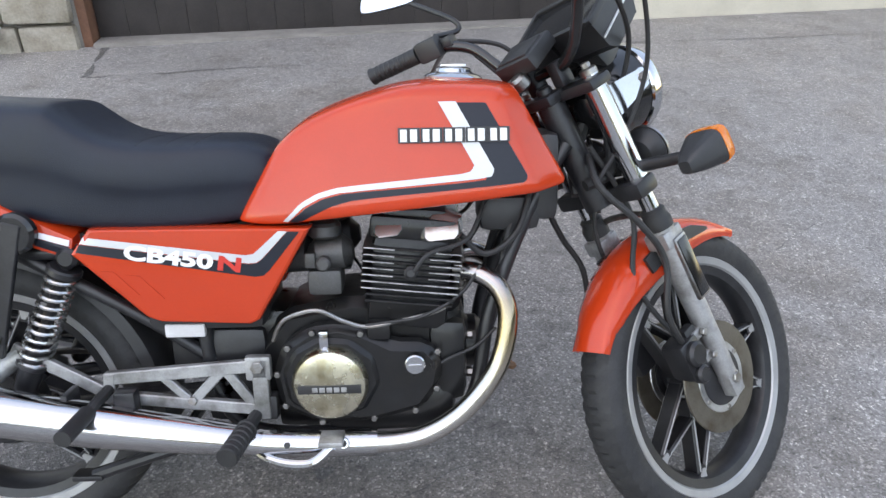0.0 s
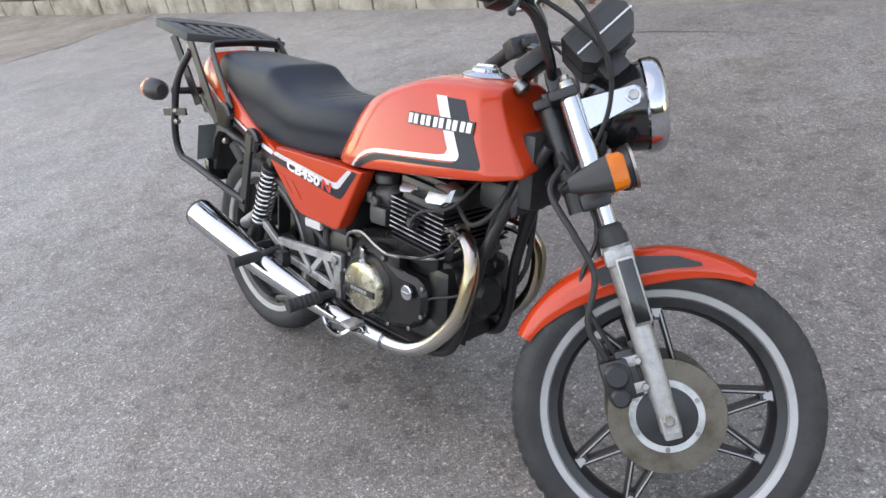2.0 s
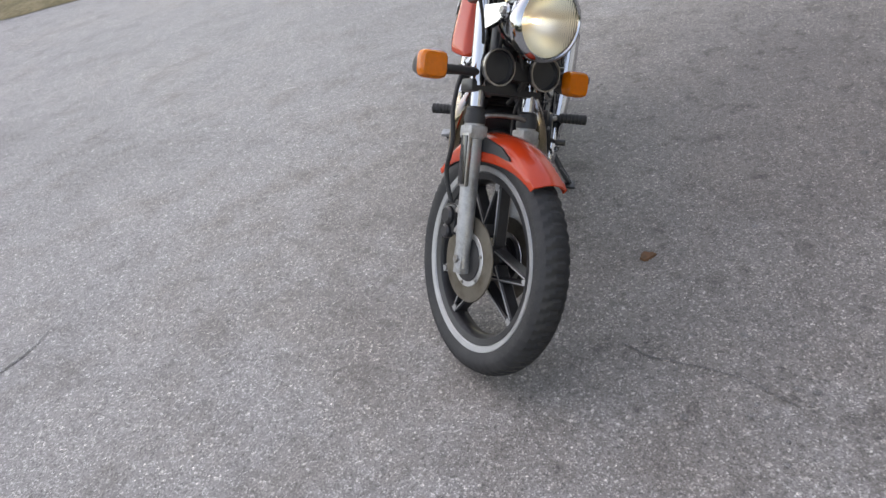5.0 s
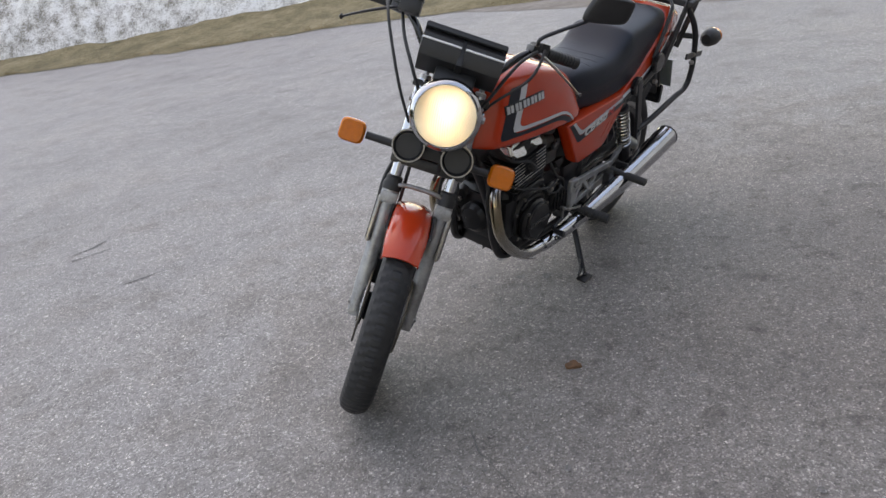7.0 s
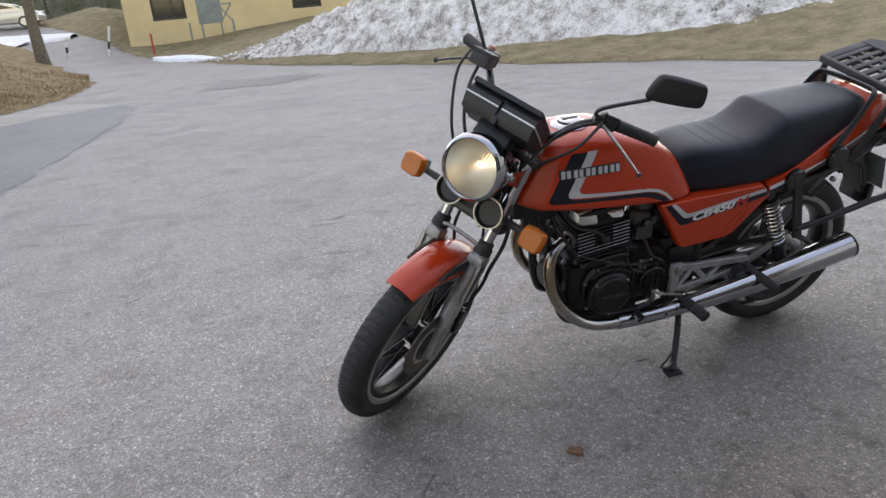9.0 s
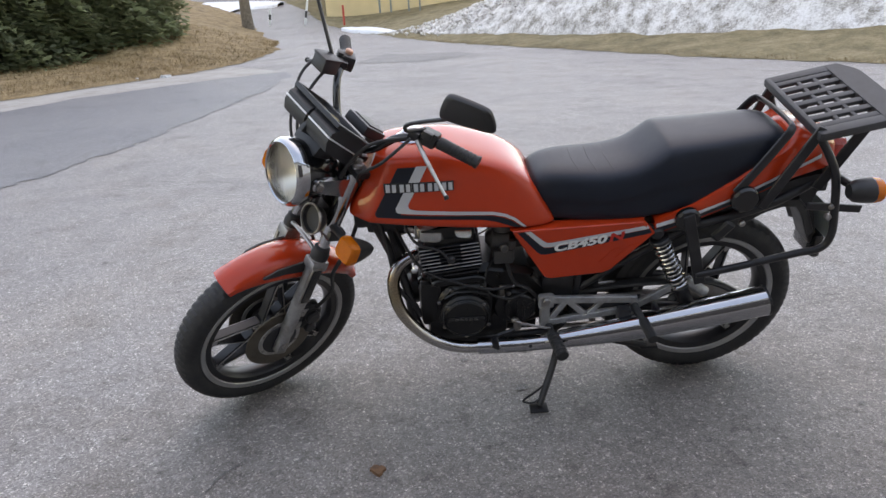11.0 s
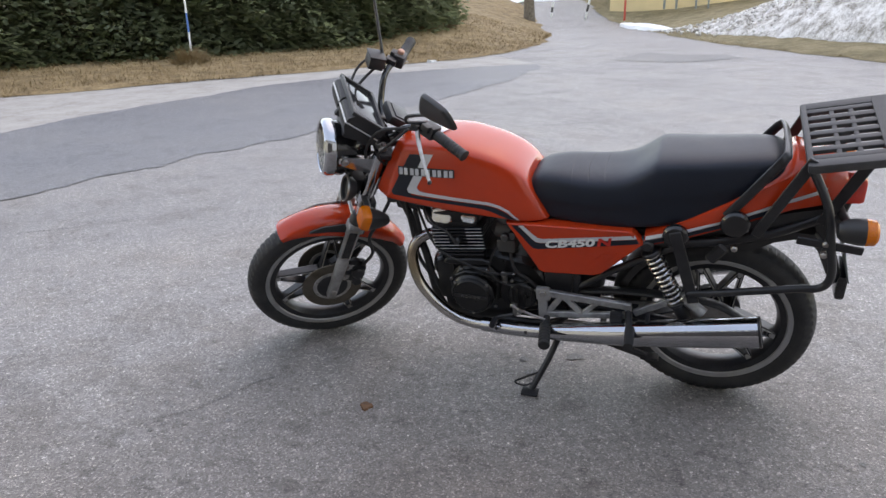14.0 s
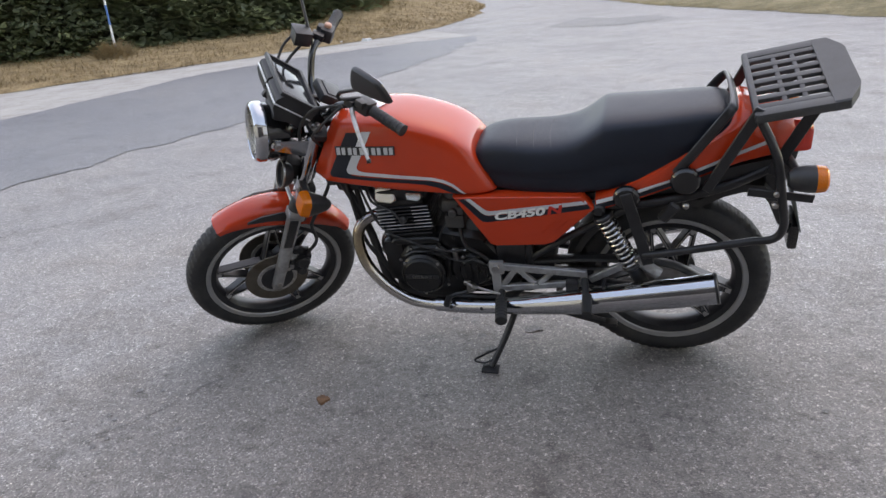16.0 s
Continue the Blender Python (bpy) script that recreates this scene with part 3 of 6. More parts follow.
for i in range(1800):
    f, g = rng.random(), rng.uniform(-1.0, 0.4)
    x, y = -11.4 + 11.9 * f - 1.9 * g, -8.2 - 16.4 * f - 1.4 * g
    h = 2.1 * min(1, f / 0.27) ** 1.2 * min(1, max(0, 1 - f) / 0.42) ** 0.9 * max(0, 1 - abs(g) ** 1.7)
    c = Vector((x, y, ground_z(x, y) + 0.12 + h))
    r = rng.uniform(0.02, 0.07)
    k = len(vs)
    for d in ((1, 0, 0), (-1, 0, 0), (0, 1, 0), (0, -1, 0), (0, 0, 1), (0, 0, -1)):
        vs.append(c + Vector(d) * r * rng.uniform(0.6, 1.3))
    fs += [(k + a, k + b, k + e) for a, b, e in ((0, 2, 4), (2, 1, 4), (1, 3, 4), (3, 0, 4), (2, 0, 5), (1, 2, 5), (3, 1, 5), (0, 3, 5))]
me = bpy.data.meshes.new("snow_crumbs")
me.from_pydata(vs, [], fs)
bm = bmesh.new()
bm.from_mesh(me)
bpy.data.meshes.remove(me)
tagged(part("snow_crumbs", bm, SNOW, None, "loose lumps of dirty snow on the bank"), category="snow", kind="stuff")

# grass blades on the banks
bm = bmesh.new()
def blades(edge, depth, count, hmax, lift):
    for i in range(count):
        k = rng.randrange(len(edge) - 1)
        t = rng.random()
        (ax, ay), (bx, by) = edge[k], edge[k + 1]
        d = Vector((bx - ax, by - ay)).normalized()
        off = 0.05 + depth * rng.random() ** 1.5
        x, y = ax + (bx - ax) * t + d.y * off, ay + (by - ay) * t - d.x * off
        z = ground_z(x, y) + lift(off, x, y)
        h, w, a = hmax * rng.uniform(0.3, 1.0), rng.uniform(0.004, 0.01), rng.uniform(0, 6.28)
        lx, ly = rng.uniform(-1.2, 1.2) * h, rng.uniform(-1.2, 1.2) * h
        c, s_ = math.cos(a) * w, math.sin(a) * w
        v = [bm.verts.new(p) for p in ((x - c, y - s_, z - 0.02), (x + c, y + s_, z - 0.02), (x + lx, y + ly, z + h))]
        bm.faces.new(v)
blades(EAST[3:13], 3.4, 16000, 0.1, lambda o_, x_, y_: min(0.8, 0.05 + 0.27 * o_) * bank_rise(x_, y_))
blades(WEST[5:15], 1.8, 6000, 0.045, lambda o_, x_, y_: min(0.2, 0.03 + 0.07 * o_))
for i in range(900):
    a, r = rng.uniform(0, 6.28), 0.36 * rng.random() ** 0.7
    x, y = 10.9 + r * math.cos(a), -10.3 + r * math.sin(a)
    z = ground_z(x, y) + 0.12 + 0.2 * (1 - (r / 0.36) ** 2)
    l_ = rng.uniform(0.08, 0.25)
    v = [bm.verts.new(p) for p in ((x - 0.01, y, z), (x + 0.01, y, z), (x + math.cos(a) * l_, y + math.sin(a) * l_, z + rng.uniform(-0.12, 0.28)))]
    bm.faces.new(v)
tagged(part("grass_blades", bm, GRASS, None, "dry grass blades on the banks"), category="grass", kind="stuff")


# conifer hedge
def conifer(x, y, h, r, seed):
    q = random.Random(seed)
    z0 = ground_z(x, y) + 0.85 * bank_rise(x, y) - 0.06
    tree_ = new("conifer")
    tree_.location = (x, y, z0)
    tagged(tree_, "dense dark green conifer in the hedge", "tree", "hedge conifers")
    part("trunk", tube([(0, 0, -0.2), (0.03, 0.02, h * 0.5), (0, 0, h)], [0.09, 0.06, 0.015], 8), BARK, tree_)
    bm_ = bmesh.new()
    for i in range(5000):
        z = h * (q.random() ** 1.2)
        reach = r * (1 - (z / h) ** 1.6 * 0.75) * (0.45 + 0.6 * q.random() ** 0.5)
        a = q.uniform(0, 6.283)
        reach *= 1 + 0.25 * math.sin(a * 5 + z * 4 + seed)
        c = Vector((math.cos(a) * reach, math.sin(a) * reach, z))
        d = Vector((math.cos(a + q.uniform(-0.7, 0.7)), math.sin(a + q.uniform(-0.7, 0.7)), q.uniform(-0.5, 0.25))).normalized()
        s_ = d.cross(Vector((q.uniform(-0.4, 0.4), q.uniform(-0.4, 0.4), 1))).normalized()
        l_, w = q.uniform(0.12, 0.3), q.uniform(0.025, 0.06)
        tip, mid = c + d * l_, c + d * l_ * 0.45
        v = [bm_.verts.new(p) for p in (c, mid + s_ * w, tip, mid - s_ * w + Vector((0, 0, -0.03)))]
        bm_.faces.new(v)
        v = [bm_.verts.new(p) for p in (mid, mid + s_ * w * 1.6 + d * l_ * 0.25, mid + s_ * w * 0.3 + d * l_ * 0.3)]
        bm_.faces.new(v)
        v = [bm_.verts.new(p) for p in (mid, mid - s_ * w * 0.3 + d * l_ * 0.3, mid - s_ * w * 1.6 + d * l_ * 0.25)]
        bm_.faces.new(v)
    part("crown", bm_, NEEDLE, tree_)
    return tree_


HEDGE = spline([(17.5, 0, 0), (16.4, -4.2, 0), (14.6, -8.2, 0), (12.7, -11.4, 0), (11.0, -13.6, 0), (9.8, -15.8, 0), (8.9, -18.2, 0)], 4)
for i, c in enumerate(HEDGE):
    conifer(c.x + rng.uniform(-0.25, 0.25), c.y + rng.uniform(-0.2, 0.2), rng.uniform(3.0, 4.2), rng.uniform(1.05, 1.35), 20 + i)
for i in range(9):
    c = HEDGE[2 + i * 2 if i < 10 else -1] + Vector((1.9, 0.3, 0))
    conifer(c.x, c.y, rng.uniform(3.8, 4.8), rng.uniform(1.3, 1.6), 60 + i)

# trees beyond the road
for i in range(12):
    conifer(6.0 + i * 3.4 + rng.uniform(-0.8, 0.8), -56 - 4 * rng.random(), rng.uniform(6, 8), rng.uniform(2.2, 3.0), 90 + i)

# far wooded rise closing the view beyond the road
WOODS = earth("distant_woods", [(0.25, (0.1, 0.1, 0.085)), (0.5, (0.17, 0.165, 0.145)), (0.75, (0.25, 0.24, 0.22))], 0.35, 0.8)
rings = []
for i in range(81):
    x = -45 + i * 1.75
    top_ = 7.5 + 2.5 * noise.noise(Vector((x * 0.13, 2.0, 0))) + 1.2 * noise.noise(Vector((x * 0.7, 4.0, 0)))
    rings.append([(x, -72 + 2 * noise.noise(Vector((x * 0.2, z * 0.4, 1.0))), -1 + (top_ + 1) * z / 6) for z in range(7)])
setting("backdrop", loft(rings, caps=False, closed=False), WOODS, "distant leafless woods beyond the road")

# snow pole, banded
px_, py_ = 11.1, -10.6
pole = new("marker_pole")
pole.location = (px_, py_, ground_z(px_, py_) + 0.12)
tagged(pole, "thin snow pole with blue and white bands", "pole")
for i in range(7):
    part("pole_band", lathe([(0.0, 0), (0.022, 0.001), (0.022, 0.399), (0.0, 0.4)], 10, Matrix.Translation((0, 0, i * 0.4 - 0.1)) @ Matrix.Rotation(radians(90), 4, "X")), POLE_BLUE if i % 2 == 0 else POST_WHITE, pole)

# ---- building beside the yard ----
WALL = pose(-1.88, 4.42, 0.07, 0, 0, 10.3)
def wall_part(name, bm, material, label=""):
    return setting(name, moved(bm, WALL), material, label)
wall_part("wall_north", join(rbox(-9.05, 0.42, 2.0, 18.1, 0.4, 3.1, 0), ), PLASTER, "white plastered wall over a stone base")
base = wall_part("wall_base", rbox(-9.05, 0.36, 0.1, 18.1, 0.4, 0.72, 0), MORTAR)
rng = random.Random(8)
for row, (z0, h) in enumerate(((-0.12, 0.32), (0.21, 0.25))):
    x = -0.02
    while x > -17:
        w = rng.uniform(0.3, 0.75)
        bmx = rbox(x - w / 2, 0.13 + rng.uniform(-0.015, 0.015), z0 + h / 2, w - 0.01, 0.12, h - 0.008, 0.03)
        for v in bmx.verts:
            v.co += 0.012 * noise.noise_vector(v.co * 7 + Vector((0, 0, row)))
        part("stone_block", moved(bmx, WALL), STONE, base)
        x -= w
wall_part("door_jamb", rbox(0.035, 0.3, 1.5, 0.07, 0.3, 3.2, 0.01), JAMB)
gd = wall_part("garage_door", rbox(2.135, 0.4, 1.6, 4.12, 0.05, 3.2, 0.005), DOOR_BROWN, "wide dark brown garage door")
for i in range(18):
    part("door_board", moved(rbox(0.19 + i * 0.2288, 0.368, 1.6, 0.2265, 0.02, 3.16, 0.002), WALL), DOOR_BROWN, gd)
wall_part("door_sill", rbox(2.135, 0.28, 0.0, 4.12, 0.35, 0.1, 0.01), MORTAR)
wall_part("wall_north_east", join(rbox(12.25, 0.42, 1.7, 16.1, 0.5, 3.5, 0.01), ), CREAM, "cream plastered wall")
wall_part("lintel", rbox(2.1, 0.42, 3.4, 4.2, 0.45, 0.4, 0.01), PLASTER)
wall_part("eaves", rbox(2, 0.9, 3.75, 38, 1.8, 0.14, 0.02), ROOF)
dp = tagged(part("drain_pipe", moved(join(tube([(-0.58, 0.12, 0.19), (-0.58, -0.02, 0.19), (-0.565, -0.07, 0.16), (-0.56, -0.085, 0.06)], 0.05, 16, 6)), WALL), PIPE, None, "white plastic drain elbow out of the wall base"), category="pipe")

# ---- far things ----
fz = 1.1
house = new("house")
house.location = (-1.6, -34.5, fz)
tagged(house, "pale yellow plastered house beyond the snow bank", "house")
cuts = [(4.45, 5.95), (-1.9, -0.5), (-6.5, -5.1)]
xs = [7.15] + [c for a, b in sorted(cuts, reverse=True) for c in (b, a)] + [-11.0]
for i in range(0, len(xs), 2):
    part("wall", rbox((xs[i] + xs[i + 1]) / 2, -0.2, 0.9, abs(xs[i] - xs[i + 1]), 0.4, 5.0, 0), YELLOW_WALL, house)
for a, b in cuts:
    part("wall_panel", rbox((a + b) / 2, -0.2, -0.4, b - a, 0.4, 2.4, 0), YELLOW_WALL, house)
    part("wall_panel", rbox((a + b) / 2, -0.2, 2.9, b - a, 0.4, 1.0, 0), YELLOW_WALL, house)
    wd = part("window", join(rbox(a + 0.05, -0.1, 1.6, 0.1, 0.1, 1.6, 0.01), rbox(b - 0.05, -0.1, 1.6, 0.1, 0.1, 1.6, 0.01), rbox((a + b) / 2, -0.1, 0.85, b - a, 0.1, 0.1, 0.01), rbox((a + b) / 2, -0.1, 2.35, b - a, 0.1, 0.1, 0.01), rbox((a + b) / 2 - 0.15, -0.1, 1.6, 0.07, 0.08, 1.5, 0.01)), DOOR_BROWN, house)
    part("pane", rbox((a + b) / 2, -0.13, 1.6, b - a - 0.1, 0.015, 1.5, 0), DARK_GLASS, wd)
    part("curtain", rbox(a + 0.35, -0.17, 1.6, 0.45, 0.02, 1.5, 0), PLASTER, wd)
part("side_wall", rbox(6.95, -5.2, 0.9, 0.4, 9.6, 5.0, 0), YELLOW_WALL, house)
part("roof", loft([[(x, 0.6, 3.3), (x, -5, 5.4), (x, -10.6, 3.3), (x, -10.6, 3.15), (x, 0.6, 3.15)] for x in (7.8, -11.6)]), ROOF, house)
gb = new("utility_cabinet")
gb.location = (1.8, -31.0, 1.05)
tagged(gb, "grey metal utility cabinet on a braced stand", "cabinet")
part("cabinet_body", rbox(0, 0, 1.25, 1.0, 0.5, 1.5, 0.03), GREY_BOX, gb)
for x in (-0.9, -0.4, 0.4, 0.9):
    part("stand_leg", rbox(x, 0, 0.25, 0.07, 0.4, 0.7, 0.01), GREY_BOX, gb)
part("stand_brace", bar((-0.9, 0.2, 0.5), (-0.4, 0.2, 1.2), 0.06, 0.04), GREY_BOX, gb)
part("stand_brace", bar((-0.9, 0.25, 1.2), (-0.4, 0.25, 0.5), 0.06, 0.04), GREY_BOX, gb)
part("stand_rail", rbox(-0.65, 0, 1.25, 0.6, 0.08, 0.06, 0.01), GREY_BOX, gb)
shed = new("outbuilding")
shed.location = (27, -62, ground_z(27, -60))
tagged(shed, "low brown outbuilding in the distance", "house")
part("wall", rbox(0, 0, 1.6, 13, 5, 3.4, 0), JAMB, shed)
part("roof", loft([[(x, 3, 3.2), (x, 0, 4.8), (x, -3, 3.2), (x, -3, 3.05), (x, 3, 3.05)] for x in (-7, 7)]), ROOF, shed)


def post(name, x, y, h, lean, bands, label, up=0.0):
    p = new(name)
    p.matrix_world = Matrix.Translation((x, y, ground_z(x, y) - 0.02 + up)) @ pose(0, 0, 0, 0, lean, 0)
    tagged(p, label, "post")
    n = len(bands)
    for i, m_ in enumerate(bands):
        part("post_band", rbox(0, 0, h * (i + 0.5) / n, 0.09, 0.07, h / n - 0.001, 0.006), m_, p)
post("road_marker", 4.3, -30.6, 0.85, 0, [SIGN_RED, SIGN_RED], "short red marker stake", 0.15)
post("road_marker", 6.2, -31.6, 1.25, -12, [POST_WHITE, BLACK_PLASTIC, POST_WHITE, POST_WHITE], "leaning white and black road marker post")
post("road_marker", 7.8, -31.6, 0.7, -8, [POST_WHITE, BLACK_PLASTIC, POST_WHITE], "leaning white and black road marker post")
tk = new("tree")
tk.location = (8.4, -30.0, ground_z(8.4, -30.0))
tagged(tk, "bare pale tree trunk by the road", "tree")
part("trunk", tube([(0, 0, -0.2), (0.05, 0, 1.6), (-0.05, 0.1, 4), (0.2, 0.2, 7)], [0.28, 0.2, 0.16, 0.07], 12), BARK, tk)
for i in range(6):
    a = i * 1.05
    part("limb", tube([(0, 0.05, 3.0 + i * 0.5), (math.cos(a) * 0.9, math.sin(a) * 0.9, 4.0 + i * 0.55), (math.cos(a) * 1.6, math.sin(a) * 1.6, 5.4 + i * 0.5)], [0.07, 0.04, 0.015], 7), BARK, tk)

# old tree on the grass beyond the yard's west edge
tw = new("tree")
tw.location = (-10.9, -4.0, 0.15)
tagged(tw, "thick grey-brown tree trunk standing on the grass", "tree")
part("trunk", tube([(0.05, 0, -0.3), (0, 0, 0.15), (0, 0.02, 0.7), (0.03, 0, 2.2), (-0.05, 0.05, 4.2), (0.1, 0.1, 6.5)], [0.42, 0.33, 0.27, 0.25, 0.2, 0.09], 18), BARK, tw)
for i in range(6):
    a = i * 1.05 + 0.4
    part("limb", tube([(0, 0.03, 2.6 + i * 0.5), (math.cos(a) * 0.9, math.sin(a) * 0.9, 3.5 + i * 0.55), (math.cos(a) * 1.9, math.sin(a) * 1.9, 4.9 + i * 0.5)], [0.09, 0.05, 0.015], 8), BARK, tw)


def car(name, x, y, turn, paint, label):
    c = new(name)
    c.matrix_world = Matrix.Translation((x, y, ground_z(x, y))) @ pose(0, 0, 0, 0, 0, turn)
    tagged(c, label, "car")
    h = 1.42
    prof = [(-1.95, 0.35), (-2.0, 0.75), (-1.9, 0.98), (-1.3, 1.02), (-0.85, h - 0.06), (-0.4, h), (0.25, h - 0.02), (0.6, h - 0.12), (1.15, 1.02), (1.85, 0.85), (2.02, 0.6), (2.0, 0.32)]
    part("body", loft([[(a, y_, b if b < 1.0 or k_ == 1 else 1.0 + (b - 1.0) * 1.0) for a, b in prof] for y_, k_ in ((-0.84, 0), (-0.78, 1), (0.78, 1), (0.84, 0))][1:3]), paint, c)
    part("sill", join(rbox(0, 0.8, 0.62, 3.9, 0.09, 0.5, 0.04), rbox(0, -0.8, 0.62, 3.9, 0.09, 0.5, 0.04)), paint, c)
    win = [(-0.85, 1.05), (-0.6, h - 0.12), (0.2, h - 0.12), (0.95, 1.05)]
    for s in (-1, 1):
        part("side_window", loft([[(a, s * y_, b) for a, b in win] for y_ in (0.77, 0.79)]), DARK_GLASS, c)
        part("pillar", rbox(-0.15, s * 0.787, 1.25, 0.07, 0.02, 0.45, 0.003), paint, c)
        part("headlight", rbox(1.88, s * 0.62, 0.72, 0.16, 0.3, 0.16, 0.03), LENS_CLEAR, c)
        part("tail_light", rbox(-1.93, s * 0.7, 0.85, 0.1, 0.16, 0.28, 0.02), RED_LENS, c)
        for u in (-1.25, 1.25):
            wl = part("wheel", lathe([(0.2, -0.09), (0.29, -0.1), (0.31, -0.06), (0.31, 0.06), (0.29, 0.1), (0.2, 0.09)], 28, Matrix.Translation((u, s * 0.77, 0.31))), TYRE, c)
            part("rim", lathe([(0.0, 0.0), (0.06, s * 0.01), (0.2, s * 0.005), (0.205, -s * 0.03)], 20, Matrix.Translation((u, s * 0.865, 0.31))), ALLOY, wl)
    part("windscreen", loft([[(0.62, y_ * 0.95, h - 0.16), (1.12, y_, 1.05), (1.14, y_, 1.06), (0.64, y_ * 0.95, h - 0.15)] for y_ in (-0.7, 0.7)]), DARK_GLASS, c)
    return c


LENS_CLEAR = surf("clear_lamp", (0.6, 0.6, 0.6), 0.1, 0.3, 0.05, 5, 100)
car("car", 13.0, -45.5, 176, CAR_SILVER, "silver saloon car parked on the snow")
snow_bank("snow_patch", (8.5, -38.5), (20.0, -41.5), 1.6, lambda f: 0.08, SNOW_CLEAN, "melting snow sheet round the parked car", 11.2, 60, 16)
# ---- motorcycle ----
bike = new("motorcycle")
bike.matrix_world = BIKE
tagged(bike, "red and black roadster motorcycle leaning on its side stand", "motorcycle")


def wheel(name, m, R, width, rim_r, discs, flip):
    w = part(name, join(lathe([(0.012, -0.055), (0.042, -0.055), (0.05, -0.035), (0.034, -0.015), (0.034, 0.015), (0.05, 0.035), (0.042, 0.055), (0.012, 0.055)], 28, m)), BLACK_METAL, bike, "black cast hub carrying tyre, rim and spokes")
    h = width / 2
    prof = [(rim_r - 0.012, -h * 0.62), (rim_r + 0.004, -h * 0.78), (rim_r + 0.02, -h * 0.96), (rim_r + 0.036, -h), (R - 0.024, -h * 0.93), (R - 0.013, -h * 0.8)]
    prof += [(R - 0.006, -h * 0.55), (R - 0.0015, -h * 0.28), (R, 0), (R - 0.0015, h * 0.28), (R - 0.006, h * 0.55)]
    prof += [(a, -b) for a, b in prof[:6][::-1]]
    prof += [(rim_r - 0.012, h * 0.3), (rim_r - 0.012, -h * 0.3)]
    def dent(i, j):
        if 4 <= j <= 12:
            if j == 8:
                return 0.003 if i % 2 else 0
            return (0.0025 if j in (4, 12) else 0.0055) if (i + abs(j - 8)) % 4 == 0 else 0
        return 0
    part("tyre", lathe(prof, 256, m, True, dent), TYRE, w, "worn black rubber tyre with block tread", 25)
    k = h * 0.72
    part("rim", lathe([(rim_r - 0.014, -k), (rim_r - 0.032, -k * 0.86), (rim_r - 0.041, -k * 0.4), (rim_r - 0.043, 0), (rim_r - 0.041, k * 0.4), (rim_r - 0.032, k * 0.86), (rim_r - 0.014, k), (rim_r - 0.01, k * 0.5), (rim_r - 0.01, -k * 0.5)], 72, m, True), BLACK_METAL, w)
    for s in (-1, 1):
        part("rim_edge", lathe([(rim_r - 0.0115, s * (k + 0.0005)), (rim_r - 0.01, s * (k + 0.003)), (rim_r + 0.004, s * (k + 0.006)), (rim_r + 0.006, s * (k + 0.003)), (rim_r + 0.002, s * (k - 0.002)), (rim_r - 0.014, s * (k - 0.002))], 96, m, True), RIM_SILVER, w, "satin silver rim flange")
    ends = [math.radians(c + d + flip) for c in (0, 120, 240) for d in (-18, 18)]
    for a in ends:
        p0 = Vector((math.cos(a) * (rim_r - 0.034), 0, math.sin(a) * (rim_r - 0.034)))
        foot = part("spoke_foot", moved(loft([[Vector((x, y, z)) for x, z in ((0.008, -0.03), (0.008, 0.03), (0.0, 0.016), (-0.012, 0.0095), (-0.026, 0.008), (-0.026, -0.008), (-0.012, -0.0095), (0.0, -0.016))] for y in (-k * 0.62, k * 0.62)]), m @ Matrix.Translation(p0) @ Matrix.Rotation(-a, 4, "Y")), BLACK_METAL, w, "", 25)
        for s in (-1, 1):
            part("spoke_tip", moved(loft([[Vector((x, y, z)) for x, z in ((0.012, -0.026), (0.012, 0.026), (0.002, 0.012), (-0.02, 0.004), (-0.02, -0.004), (0.002, -0.012))] for y in (s * k * 0.622, s * (k * 0.622 + 0.0015))]), m @ Matrix.Translation(p0) @ Matrix.Rotation(-a, 4, "Y")), RIM_SILVER, foot, "bright machined spoke tip", 25)
        for d in (-1, 1):
            b = a + d * 0.6
            p1 = Vector((math.cos(b) * 0.066, 0, math.sin(b) * 0.066))
            e = p0 * 0.985
            e = e + Vector((-math.sin(a), 0, math.cos(a))) * d * 0.006
            part("spoke", moved(bar(e, p1, 0.0115, k * 1.1, 0.003), m), BLACK_METAL, w, "black spoke with bright machined edges")
            for s in (-1, 1):
                off = Vector((0, s * k * 0.585, 0))
                part("spoke_edge", moved(bar(e * 0.95 + p1 * 0.05 + off, p1 + off, 0.0035, 0.003, 0.001), m), RIM_SILVER, w)
    for s in discs:
        y = s * 0.062
        part("brake_disc", lathe([(0.072, y - 0.0028), (0.117, y - 0.0028), (0.1185, y), (0.117, y + 0.0028), (0.072, y + 0.0028)], 64, m, True), DISC, w, "worn steel brake disc with brownish swept ring")
        part("disc_carrier", lathe([(0.04, y - 0.004), (0.074, y - 0.0045), (0.078, y), (0.074, y + 0.0045), (0.04, y + 0.004)], 40, m, True), ALLOY, w)
        part("disc_hub", lathe([(0.02, y - 0.01), (0.06, y - 0.007), (0.063, y), (0.06, y + 0.007), (0.02, y + 0.01)], 32, m, True), BLACK_METAL, w)
        for i in range(6):
            a = math.radians(60 * i + 15)
            part("disc_bolt", moved(bolt((0.068 * math.cos(a), y + s * 0.0055, 0.068 * math.sin(a)), (0, s, 0), 0.0055, 0.005), m), STEEL, w)
    return w


FW = STEER @ pose(0.042, 0, -0.006)
wheel("front_wheel", FW, 0.321, 0.092, 0.251, (-1, 1), 96)
RW = pose(0, 0, 0.309)
rear = wheel("rear_wheel", RW, 0.311, 0.112, 0.237, (), 92)
part("brake_drum", lathe([(0.02, -0.075), (0.075, -0.07), (0.085, -0.055), (0.085, -0.03), (0.06, -0.02)], 40, RW), BLACK_METAL, rear)
